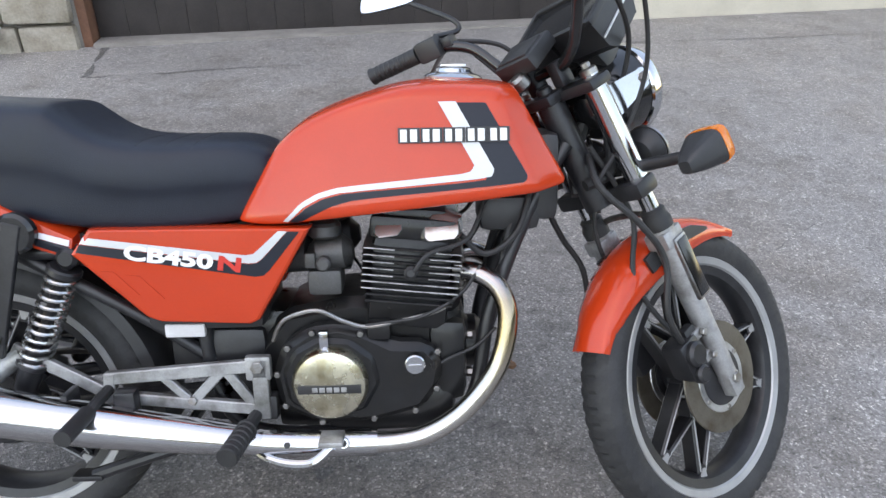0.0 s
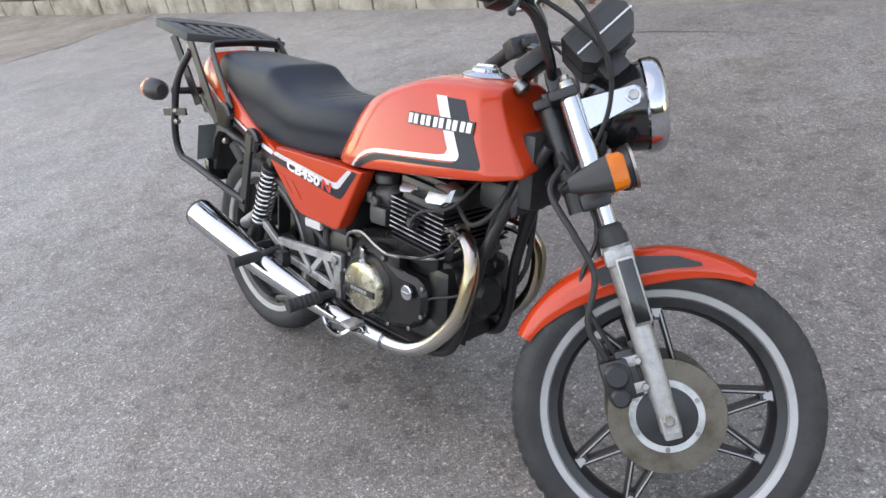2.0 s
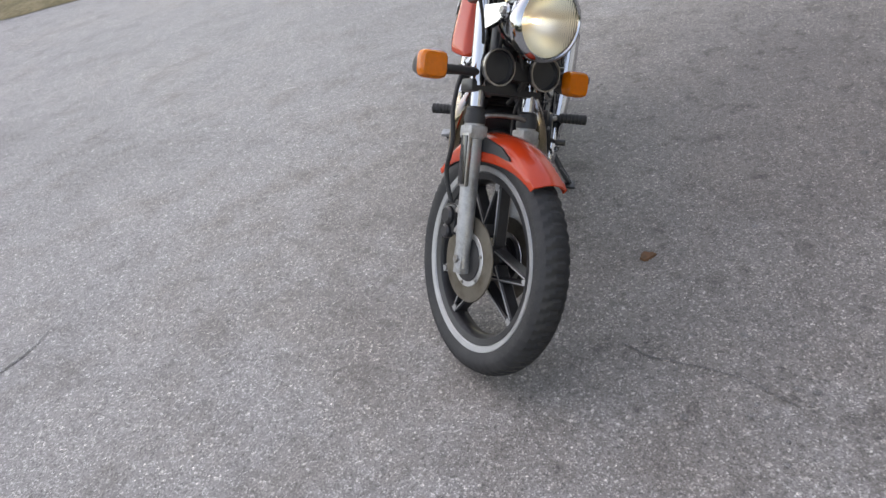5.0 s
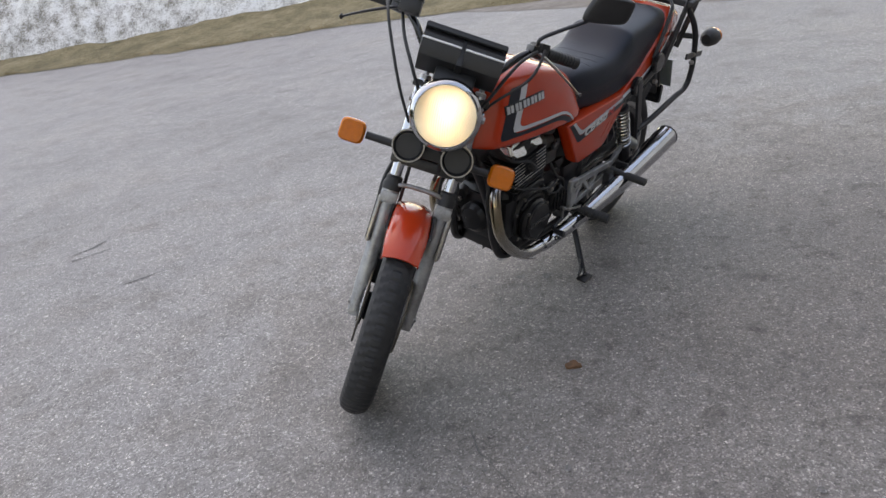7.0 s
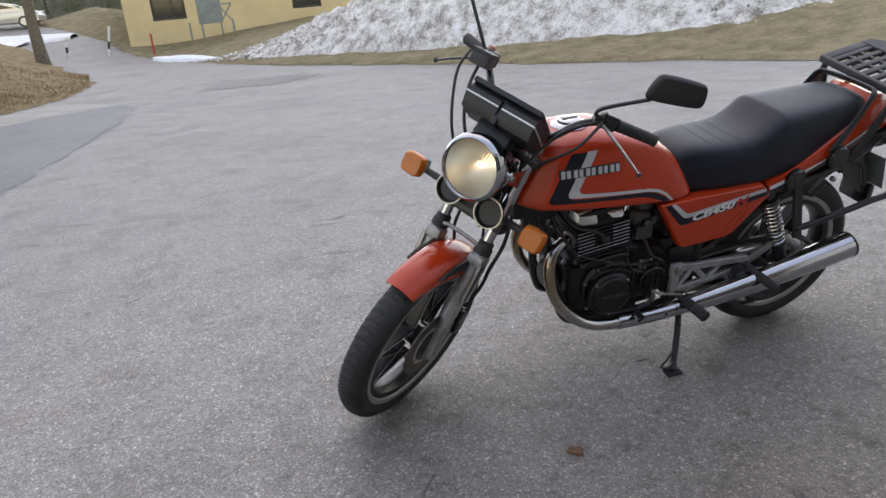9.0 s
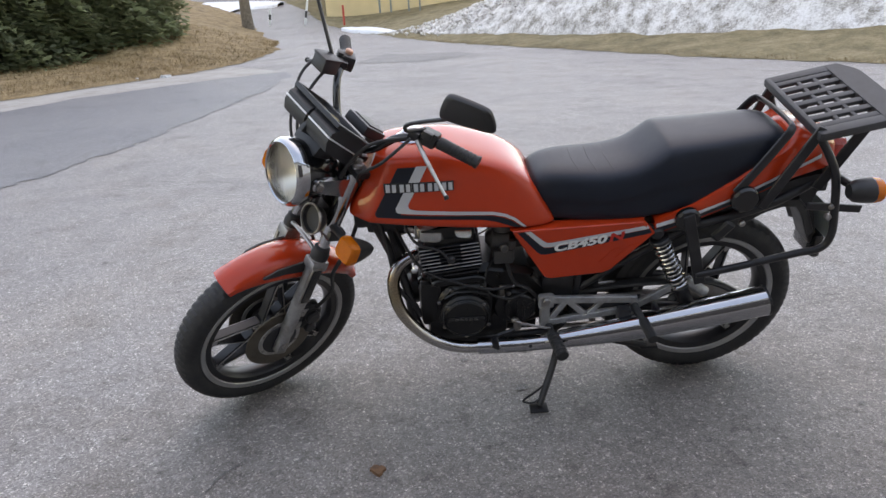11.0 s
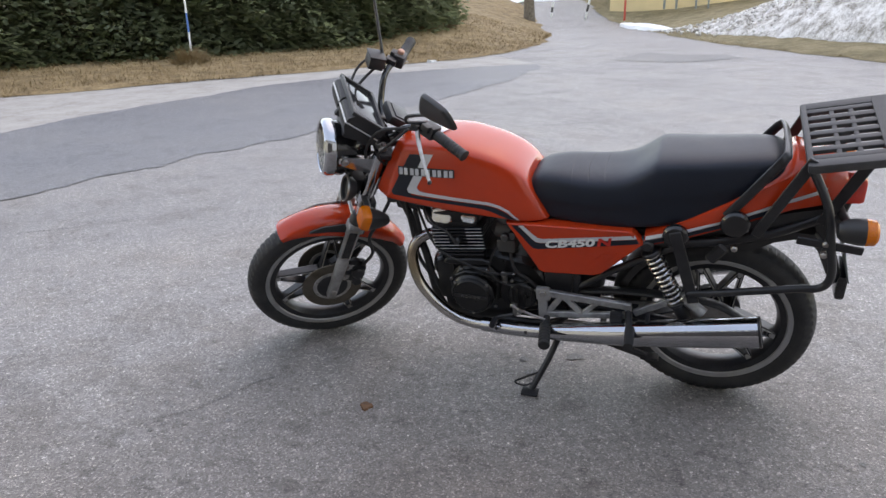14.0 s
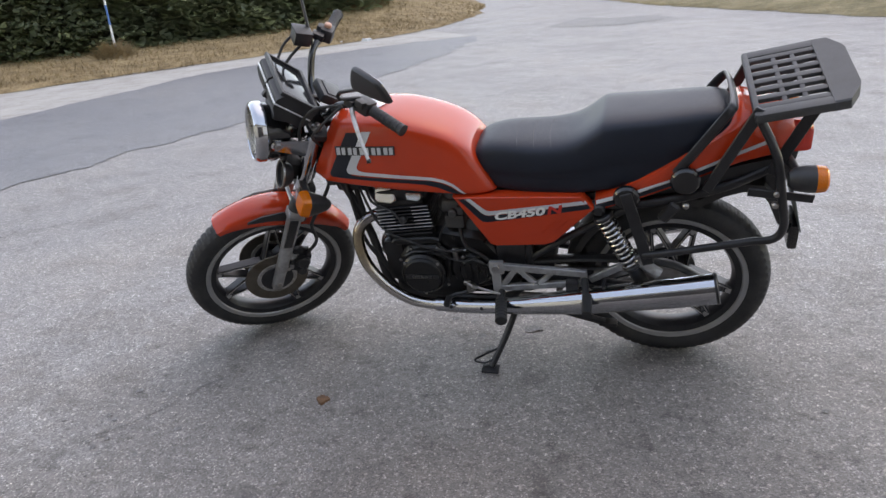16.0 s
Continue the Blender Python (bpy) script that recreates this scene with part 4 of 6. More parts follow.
part("sprocket", lathe([(0.03, 0.068), (0.088, 0.068), (0.09, 0.071), (0.088, 0.074), (0.03, 0.074)], 42, RW, True, lambda i, j: 0.005 if i % 2 and 1 <= j <= 3 else 0), STEEL, rear)
for s in (-1, 1):
    part("axle_nut", disc((0, s * 0.098, 0.309), (0, s, 0), 0.014, 0.02, 6), STEEL, rear)


def squircle(e, y, z, w, h, n=28):
    """A rounded square across the x axis."""
    out = []
    for i in range(n):
        a = 2 * math.pi * (i + 0.5) / n
        c, d = math.cos(a), math.sin(a)
        k = (abs(c) ** 4.5 + abs(d) ** 4.5) ** (-1 / 4.5)
        out.append((e, y + w * k * c, z + h * k * d))
    return out


# front fork, in steering coordinates: e ahead, l to the left, s along the head axis
def steer(name, bm, material, parent=None, label="", sharp=35):
    return part(name, moved(bm, STEER), material, parent or bike, label, sharp)


for s in (-1, 1):
    y = s * 0.083
    leg = steer("fork_slider", lathe([(0.012, -0.035), (0.021, -0.03), (0.021, 0.03), (0.0225, 0.05), (0.0235, 0.18), (0.0265, 0.34), (0.027, 0.362), (0.022, 0.366)], 20, Matrix.Translation((0.042, y, 0)) @ Matrix.Rotation(radians(90), 4, "X")), CAST, None, "dull cast aluminium fork leg")
    steer("axle_foot", rbox(0.042, y, -0.02, 0.036, 0.034, 0.05, 0.006), CAST, leg)
    steer("slider_collar", rbox(0.042, y, 0.335, 0.058, 0.052, 0.035, 0.006), CAST, leg)
    for z in (0.125, 0.07):
        steer("caliper_lug", rbox(0.012, y * 0.93, z, 0.05, 0.022, 0.023, 0.005), CAST, leg)
    steer("axle_bolt", bolt((0.042, y + s * 0.018, -0.004), (0, s, 0), 0.012, 0.014), STEEL, leg)
    for z in (0.125, 0.07):
        steer("caliper_bolt", bolt((0.018, y + s * 0.012, z), (0, s, 0), 0.008, 0.01), STEEL, leg)
    steer("reflector_frame", rbox(0.05, y + s * 0.024, 0.262, 0.038, 0.012, 0.14, 0.004), STEEL, leg)
    steer("reflector", rbox(0.05, y + s * 0.029, 0.262, 0.03, 0.008, 0.128, 0.003), BLACK_GLOSS, leg, "dark rectangular side reflector")
    steer("fork_seal", lathe([(0.018, 0.355), (0.0285, 0.358), (0.029, 0.376), (0.024, 0.386), (0.025, 0.396), (0.019, 0.402)], 20, Matrix.Translation((0.042, y, 0)) @ Matrix.Rotation(radians(90), 4, "X")), RUBBER, leg)
    steer("stanchion", tube([(0.042, y, 0.35), (0.042, y, 0.69)], 0.0172, 20), CHROME, None, "chromed fork tube")
    steer("fork_cap", join(disc((0.042, y, 0.695), (0, 0, 1), 0.017, 0.016, 20), bolt((0.042, y, 0.708), (0, 0, 1), 0.009, 0.012)), STEEL)
    ear = steer("headlight_ear", join(
        tube([(0.042, y, 0.455), (0.042, y, 0.668)], 0.0235, 20),
        loft([[(0.055, y + s * a, 0.655), (0.055, y + s * a, 0.592), (0.165, y + s * (a + 0.004), 0.612), (0.172, y + s * (a + 0.004), 0.632), (0.165, y + s * (a + 0.004), 0.648)] for a in (-0.004, 0.014)]),
        disc((0.158, y + s * 0.006, 0.63), (0, 1, 0), 0.02, 0.024, 20)), CHROME, None, "bright chromed headlight bracket")
    steer("bracket_bolt", bolt((0.158, y + s * 0.02, 0.63), (0, s, 0), 0.011, 0.01), STEEL, ear)
    # caliper on the rear of the leg
    cal = steer("brake_caliper", join(rbox(-0.03, s * 0.066, 0.095, 0.06, 0.055, 0.085, 0.012), disc((-0.03, s * 0.092, 0.105), (0, s, 0), 0.026, 0.03), disc((-0.035, s * 0.092, 0.06), (0, s, 0), 0.02, 0.026), rbox(-0.005, s * 0.075, 0.1, 0.035, 0.02, 0.1, 0.004)), BLACK_METAL, None, "grimy black brake caliper")
    steer("brake_hose", tube([(-0.04, s * 0.085, 0.14), (-0.055, s * 0.1, 0.22), (-0.015, s * 0.112, 0.31), (-0.03, s * 0.11, 0.4), (-0.05, s * 0.075, 0.5), (0.0, s * 0.035, 0.55)], 0.0065, 8), RUBBER)
    # indicator
    iy = 0.238 if s < 0 else 0.212
    ind = steer("indicator", join(tube([(0.05, s * 0.09, 0.488), (0.05, s * (iy - 0.04), 0.488)], [0.0125, 0.0115], 12),
        loft([squircle(e - 0.013, s * iy, 0.49, w, h) for e, w, h in ((0.0, 0.011, 0.011), (0.01, 0.017, 0.017), (0.036, 0.026, 0.025), (0.062, 0.0335, 0.031), (0.076, 0.037, 0.034))])), BLACK_PLASTIC, None, "black turn signal with amber lens")
    steer("lens", loft([squircle(e - 0.013, s * iy, 0.49, w, h) for e, w, h in ((0.075, 0.0375, 0.0345), (0.084, 0.0375, 0.0345), (0.098, 0.036, 0.033), (0.104, 0.031, 0.028))]), AMBER, ind, "amber plastic lens")
    steer("horn", join(lathe([(0.01, -0.035), (0.03, -0.03), (0.043, -0.012), (0.045, 0), (0.04, 0.004), (0.036, -0.006), (0.01, -0.006)], 28, Matrix.Translation((0.115, s * 0.072, 0.5)) @ Matrix.Rotation(radians(-90), 4, "Z"))), BLACK_PLASTIC, None, "round black horn with a bright ring")
    steer("horn_ring", lathe([(0.043, 0.002), (0.047, 0.002), (0.047, 0.008), (0.043, 0.008)], 32, Matrix.Translation((0.115, s * 0.072, 0.5)) @ Matrix.Rotation(radians(-90), 4, "Z"), True), STEEL)
    # handlebar side
    steer("grip", lathe([(0.011, 0), (0.018, 0.002), (0.0175, 0.01), (0.0165, 0.06), (0.0165, 0.11), (0.019, 0.122), (0.011, 0.124)], 16, STEER_BAR(s)), RUBBER, None, "ribbed black rubber handlebar grip")
    for k in range(8):
        steer("grip_rib", moved(disc((0, 0.016 + k * 0.0125, 0), (0, 1, 0), 0.0178, 0.007, 16, 0.25), STEER_BAR(s)), RUBBER)
    steer("switch_housing", join(rbox(0, -0.028, 0.0, 0.042, 0.052, 0.045, 0.008, STEER_BAR(s)), rbox(0.02, -0.03, 0.012, 0.03, 0.03, 0.022, 0.005, STEER_BAR(s))), BLACK_PLASTIC, None, "black switch housing on the bar")
    lever = steer("lever", moved(join(tube([(0.03, -0.055, -0.005), (0.055, -0.015, -0.026), (0.078, 0.045, -0.06), (0.092, 0.095, -0.09)], [0.008, 0.0075, 0.0065, 0.0055], 10, 8, 0.6)), STEER_BAR(s)), STEEL if s > 0 else BLACK_METAL, None, "worn control lever with a ball end")
    steer("lever_ball", moved(disc((0.093, 0.099, -0.092), (0, 1, 0), 0.0085, 0.015, 12, 0.45), STEER_BAR(s)), BLACK_METAL, lever)
    steer("lever_perch", rbox(0.022, -0.062, 0, 0.04, 0.03, 0.022, 0.005, STEER_BAR(s)), BLACK_METAL)
steer("upper_clamp", join(rbox(0.03, 0, 0.675, 0.06, 0.23, 0.022, 0.008), rbox(-0.01, 0, 0.68, 0.05, 0.07, 0.022, 0.008), disc((0, 0, 0.695), (0, 0, 1), 0.016, 0.02)), BLACK_METAL)
steer("lower_clamp", join(rbox(0.03, 0, 0.455, 0.06, 0.225, 0.035, 0.01), tube([(0, 0, 0.44), (0, 0, 0.69)], 0.028, 16)), BLACK_METAL)
bars = [(0.025, 0.0, 0.725), (0.022, 0.05, 0.727), (0.025, 0.1, 0.76), (0.02, 0.155, 0.83), (-0.015, 0.2, 0.864), (-0.05, 0.235, 0.872), (-0.106, 0.335, 0.879)]
steer("handlebar", tube([(a, -b, c) for a, b, c in bars[:0:-1]] + bars, 0.0112, 12, 6), BLACK_GLOSS, None, "black tubular handlebar with raised ends")
for s in (-1, 1):
    steer("bar_clamp", rbox(0.024, s * 0.035, 0.715, 0.036, 0.026, 0.05, 0.006), BLACK_METAL)
res = steer("brake_reservoir", join(rbox(0.06, -0.18, 0.865, 0.055, 0.062, 0.04, 0.006), rbox(0.06, -0.18, 0.888, 0.059, 0.066, 0.008, 0.003)), BLACK_PLASTIC, None, "square black brake fluid reservoir")
steer("kill_switch", disc((-0.035, -0.215, 0.897), (0, 0, 1), 0.012, 0.016, 16), ORANGE_PLASTIC, res)

# headlight: thin shells, open to the front
def thin(profile, d=0.0015):
    return profile + [(max(r - d, 0.0005), y + d) for r, y in profile[::-1]]


HL = Matrix.Translation((0.2, 0, 0.612)) @ pose(0, 0, 0, 0, 9, 0) @ Matrix.Rotation(radians(-90), 4, "Z")
lamp = steer("headlight", lathe(thin([(0.002, -0.15), (0.035, -0.146), (0.065, -0.125), (0.083, -0.085), (0.091, -0.04), (0.093, -0.012), (0.0895, -0.008)]), 40, HL, True), BLACK_GLOSS, None, "round headlight, lit, with a chromed rim")
steer("headlight_rim", lathe([(0.0935, -0.02), (0.0975, -0.016), (0.098, 0.004), (0.093, 0.016), (0.086, 0.021), (0.083, 0.017), (0.086, 0.006), (0.086, -0.012)], 48, HL, True), CHROME, lamp)
steer("reflector_bowl", lathe(thin([(0.004, -0.077), (0.03, -0.068), (0.055, -0.045), (0.074, -0.018), (0.0845, 0.006)]), 40, HL, True), BOWL, lamp)
steer("bulb", lathe([(0.0, -0.03), (0.005, -0.032), (0.006, -0.038), (0.006, -0.054), (0.004, -0.07)], 16, HL), GLOW, lamp, "lit bulb")
steer("lens", lathe([(0.0, 0.027), (0.03, 0.0255), (0.06, 0.021), (0.078, 0.0145), (0.0845, 0.0095), (0.0845, 0.006), (0.078, 0.0105), (0.06, 0.017), (0.03, 0.0215), (0.0, 0.023)], 48, HL), LENS_GLASS, lamp, "fluted clear glass lens").visible_shadow = False

# instrument cluster: one wide angular housing in two blocks
CL = Matrix.Translation((0.135, -0.006, 0.77)) @ pose(0, 0, 0, 0, -24, 0) @ Matrix.Diagonal((1, 0.88, 0.95, 1))
cl = steer("instrument_pod", moved(join(
    loft([[(0.062, y - s * 0.004, -0.022), (0.042, y, -0.047), (-0.05, y, -0.047), (-0.068, y, -0.026), (-0.068, y, 0.03), (0.05, y, 0.03), (0.066, y, 0.008)] for y, s in ((-0.128, 0), (-0.006, 0))]),
    loft([[(0.062, y, -0.022), (0.042, y, -0.047), (-0.05, y, -0.047), (-0.068, y, -0.026), (-0.068, y, 0.03), (0.05, y, 0.03), (0.066, y, 0.008)] for y in (0.006, 0.128)]),
    rbox(0, 0, -0.014, 0.11, 0.02, 0.08, 0.004), rbox(-0.02, 0, -0.066, 0.06, 0.13, 0.05, 0.012)), CL), BLACK_PLASTIC, None, "angular black instrument pod with a thin bright line")
for y in (-0.067, 0.067):
    steer("trim_line", moved(rbox(0.0648, y, -0.007, 0.007, 0.121, 0.0048, 0.001), CL), WHITE_PAINT, cl, "thin bright line")
    steer("trim_line", moved(rbox(0.0, y * 1.92, -0.007, 0.131, 0.005, 0.004, 0.0005), CL), STRIPE_SILVER, cl, "thin bright line")
steer("bezel", moved(join(rbox(0, 0.123, 0.034, 0.135, 0.012, 0.014, 0.003), rbox(0, -0.123, 0.034, 0.135, 0.012, 0.014, 0.003), rbox(0.062, 0, 0.034, 0.012, 0.245, 0.014, 0.003), rbox(-0.062, 0, 0.034, 0.012, 0.245, 0.014, 0.003)), CL), BLACK_PLASTIC, cl)
steer("dial_glass", moved(rbox(0, 0, 0.033, 0.118, 0.236, 0.004, 0.001), CL), DARK_GLASS, cl, "dark shiny instrument glass")
# thin grey strips stand in for the light caught along the bezel's edges
for x, y, a, b in ((0, 0.117, 0.122, 0.003), (0, -0.117, 0.122, 0.003), (0.0595, 0, 0.003, 0.231), (-0.0595, 0, 0.003, 0.231), (0.0675, 0, 0.0025, 0.25), (-0.0675, 0, 0.0025, 0.25)):
    steer("bezel_highlight", moved(rbox(x, y, 0.0405, a, b, 0.002, 0.0005), CL), CAST_DARK, cl)
wb = steer("warning_light_box", moved(join(rbox(0, 0, 0, 0.085, 0.1, 0.032, 0.008), rbox(-0.004, 0, 0.016, 0.06, 0.08, 0.008, 0.003)), Matrix.Translation((-0.005, 0, 0.772)) @ pose(0, 0, 0, 0, -18, 0)), BLACK_PLASTIC, None, "black box with warning lamps behind the dials")
steer("ignition_lock", disc((-0.045, 0, 0.735), (-0.4, 0, 1), 0.018, 0.03, 20, 0.2), STEEL_DARK, wb)
# cables round the head
for pts, r in (([(0.03, -0.2, 0.85), (0.09, -0.17, 0.78), (0.13, -0.12, 0.7), (0.1, -0.06, 0.6), (0.04, -0.04, 0.5)], 0.005), ([(0.02, -0.25, 0.87), (0.1, -0.22, 0.8), (0.12, -0.15, 0.66), (0.06, -0.09, 0.56), (-0.03, -0.05, 0.5)], 0.0045),
               ([(0.03, 0.2, 0.86), (0.1, 0.15, 0.8), (0.1, 0.1, 0.68), (0.03, 0.05, 0.58), (-0.06, 0.03, 0.52)], 0.005), ([(0.04, 0.22, 0.87), (0.08, 0.2, 0.78), (0.06, 0.12, 0.68), (-0.03, 0.08, 0.6)], 0.0045),
               ([(-0.01, -0.055, 0.57), (0.02, -0.05, 0.4), (-0.05, -0.05, 0.28), (0.0, -0.06, 0.08)], 0.0055), ([(0.06, 0.06, 0.66), (0.11, 0.055, 0.55), (0.05, 0.05, 0.45), (0.01, 0.06, 0.35), (0.02, 0.075, 0.12)], 0.005),
               ([(0.05, -0.06, 0.66), (0.1, -0.02, 0.58), (0.08, 0.03, 0.48), (0.02, 0.03, 0.42)], 0.006)):
    steer("cable", tube(pts, r, 8), RUBBER)
steer("wiring", join(tube([(0.06, 0, 0.6), (0.02, 0.03, 0.54), (-0.02, 0.02, 0.48)], 0.014, 8), tube([(0.08, -0.03, 0.56), (0.03, -0.04, 0.5), (-0.03, -0.02, 0.5)], 0.012, 8), rbox(0.07, 0, 0.5, 0.05, 0.11, 0.05, 0.01)), RUBBER)

# front fender
def fender_ring(a, r, w, drop):
    c, s_ = math.cos(a), math.sin(a)
    prof = [(-w, -drop), (-w * 0.97, -drop * 0.4), (-w * 0.8, -0.006), (-w * 0.4, 0.004), (0, 0.007), (w * 0.4, 0.004), (w * 0.8, -0.006), (w * 0.97, -drop * 0.4), (w, -drop)]
    out = [(0.042 + (r + d) * c, y, (r + d) * s_) for y, d in prof]
    return out + [(0.042 + (r + d - 0.004) * c, y * 0.95, (r + d - 0.004) * s_) for y, d in prof[::-1]]
rings = []
for i in range(25):
    f = i / 24
    a = radians(41 + f * 96)
    rings.append(fender_ring(a, 0.333, 0.052 + 0.012 * math.sin(math.pi * min(1, f * 1.15)) - (0.008 if f > 0.9 else 0), 0.022 + 0.046 * math.sin(math.pi * f) ** 1.2))
fend = steer("front_fender", loft(rings), RED, None, "glossy red front mudguard", 50)
for s in (-1, 1):
    steer("fender_slot", loft([[(0.042 + r * math.cos(radians(a)), s * y_, r * math.sin(radians(a))) for r, a in ((0.324, 100), (0.287, 100), (0.287, 88), (0.294, 74), (0.304, 63), (0.309, 60.5), (0.314, 61.5), (0.321, 70), (0.325, 84))] for y_ in (0.0665, 0.06)]), BLACK_PLASTIC, fend, "black recessed slot")
steer("fork_brace", join(tube([(0.05, -0.088, 0.36), (0.06, -0.05, 0.382), (0.06, 0.05, 0.382), (0.05, 0.088, 0.36)], 0.007, 10)), STEEL)

# mirrors: rounded lozenge heads on thin stems
for s in (-1, 1):
    base = (STEER @ STEER_BAR(s)) @ Vector((0.01, -0.045, 0.02)) if s > 0 else STEER @ Vector((0.02, -0.17, 0.845))
    if s > 0:
        q = [Vector(c) + Vector((-0.006, -0.012, 0)) for c in ((0.862, 0.277, 1.108), (0.837, 0.301, 1.175), (0.749, 0.371, 1.156), (0.733, 0.342, 1.085))]
        stem = [base, Vector((0.941, 0.178, 1.04)), Vector((0.932, 0.192, 1.064)), q[0].lerp(q[3], 0.12)]
    else:
        q = [Vector(c) + Vector((-0.037, -0.016, 0.028)) for c in ((1.22, -0.17, 1.30), (1.225, -0.15, 1.375), (1.165, -0.26, 1.385), (1.155, -0.27, 1.315))]
        stem = [base, base.lerp(q[0].lerp(q[3], 0.12), 0.15) + Vector((0, 0, 0.012)), base.lerp(q[0].lerp(q[3], 0.12), 0.6) + Vector((0, 0, 0.006)), q[0].lerp(q[3], 0.12)]
    mir = part("mirror", tube(stem, 0.0058, 8), BLACK_METAL, bike, "black rear-view mirror on a thin stem")
    mid = sum(q, Vector()) / 4
    q = [mid + (c - mid) * (1.1 if s > 0 else 1.0) for c in q]
    nor = (q[1] - q[0]).cross(q[3] - q[0]).normalized()
    nor = nor if nor.x > 0 else -nor
    for cut in (0.13, 0.25, 0.25):
        q = [c for a, b in zip(q, q[1:] + q[:1]) for c in (a.lerp(b, cut), a.lerp(b, 1 - cut))]
    def mirror_ring(k_, d):
        return [mid + (c - mid) * k_ + nor * d for c in q]
    part("mirror_shell", loft([mirror_ring(k_, d) for k_, d in ((0.74, 0.012), (0.9, 0.0105), (0.99, 0.006), (1.02, 0.0), (1.01, -0.005))]), BLACK_PLASTIC, mir)
    part("mirror_glass", loft([mirror_ring(k_, d) for k_, d in ((0.97, -0.004), (0.97, -0.0065))]), MIRROR, mir)

# tank: flat sides, a crisp shoulder line, a broad top and a slanting front corner
def tank_ring(ub, ut, zb, zs, zt, w, wc, k=1.0):
    half = [(0.0, zb + 0.02), (w * 0.6, zb + 0.006), (w * 0.93, zb), (w * 0.985, zb + 0.007), (w, zb + 0.024), (w * 0.72 + wc * 0.28 + 0.002, zb + (zs - zb) * 0.36), (w * 0.36 + wc * 0.64 + 0.003, zb + (zs - zb) * 0.7), (wc + 0.0018, zs - 0.0045), (wc - 0.003, zs + 0.003), (wc * 0.86, zs + (zt - zs) * 0.62), (wc * 0.5, zt - (zt - zs) * 0.04)]
    pts = half + [(0.0, zt)] + [(-y, z) for y, z in half[:0:-1]]
    zm = (zb + zt) / 2
    return [(ub + (ut - ub) * (z - zb) / (zs - zb), y * k, zm + (z - zm) * k) for y, z in pts]
tank_rows = [(0.524, 0.590, 0.705, 0.812, 0.828, 0.06, 0.05), (0.520, 0.585, 0.699, 0.815, 0.835, 0.108, 0.09), (0.526, 0.60, 0.695, 0.83, 0.852, 0.130, 0.108), (0.58, 0.645, 0.690, 0.864, 0.886, 0.146, 0.118), (0.66, 0.715, 0.698, 0.893, 0.914, 0.155, 0.123),
             (0.76, 0.80, 0.709, 0.914, 0.937, 0.160, 0.124), (0.82, 0.83, 0.715, 0.919, 0.943, 0.161, 0.123), (0.90, 0.895, 0.723, 0.919, 0.949, 0.160, 0.122), (1.0, 0.97, 0.734, 0.916, 0.946, 0.155, 0.119), (1.066, 1.003, 0.742, 0.914, 0.943, 0.149, 0.116),
             (1.074, 1.010, 0.743, 0.914, 0.942, 0.1465, 0.1135), (1.124, 1.042, 0.752, 0.914, 0.937, 0.109, 0.086), (1.129, 1.046, 0.755, 0.912, 0.934, 0.104, 0.081), (1.131, 1.047, 0.756, 0.911, 0.933, 0.103, 0.08, 0.8)]
tank = part("fuel_tank", loft([tank_ring(*r) for r in tank_rows]), RED, bike, "glossy red fuel tank with black and silver stripes", 60)
sub = tank.modifiers.new("smooth", "SUBSURF")
sub.levels = sub.render_levels = 2
tree = surface(tank)
cap = part("filler_cap", lathe([(0.0, 0.026), (0.028, 0.025), (0.034, 0.02), (0.036, 0.012), (0.05, 0.006), (0.056, 0.0), (0.054, -0.012)], 36, Matrix.Translation((0.925, 0, 0.948)) @ pose(0, 0, 0, 0, 3, 0) @ Matrix.Diagonal((1, 1, 0.75, 1)) @ Matrix.Rotation(radians(90), 4, "X")), CHROME, tank, "chromed fuel filler cap")
part("cap_key_cover", rbox(0.925, 0, 0.969, 0.05, 0.014, 0.006, 0.002), CHROME_WORN, cap)
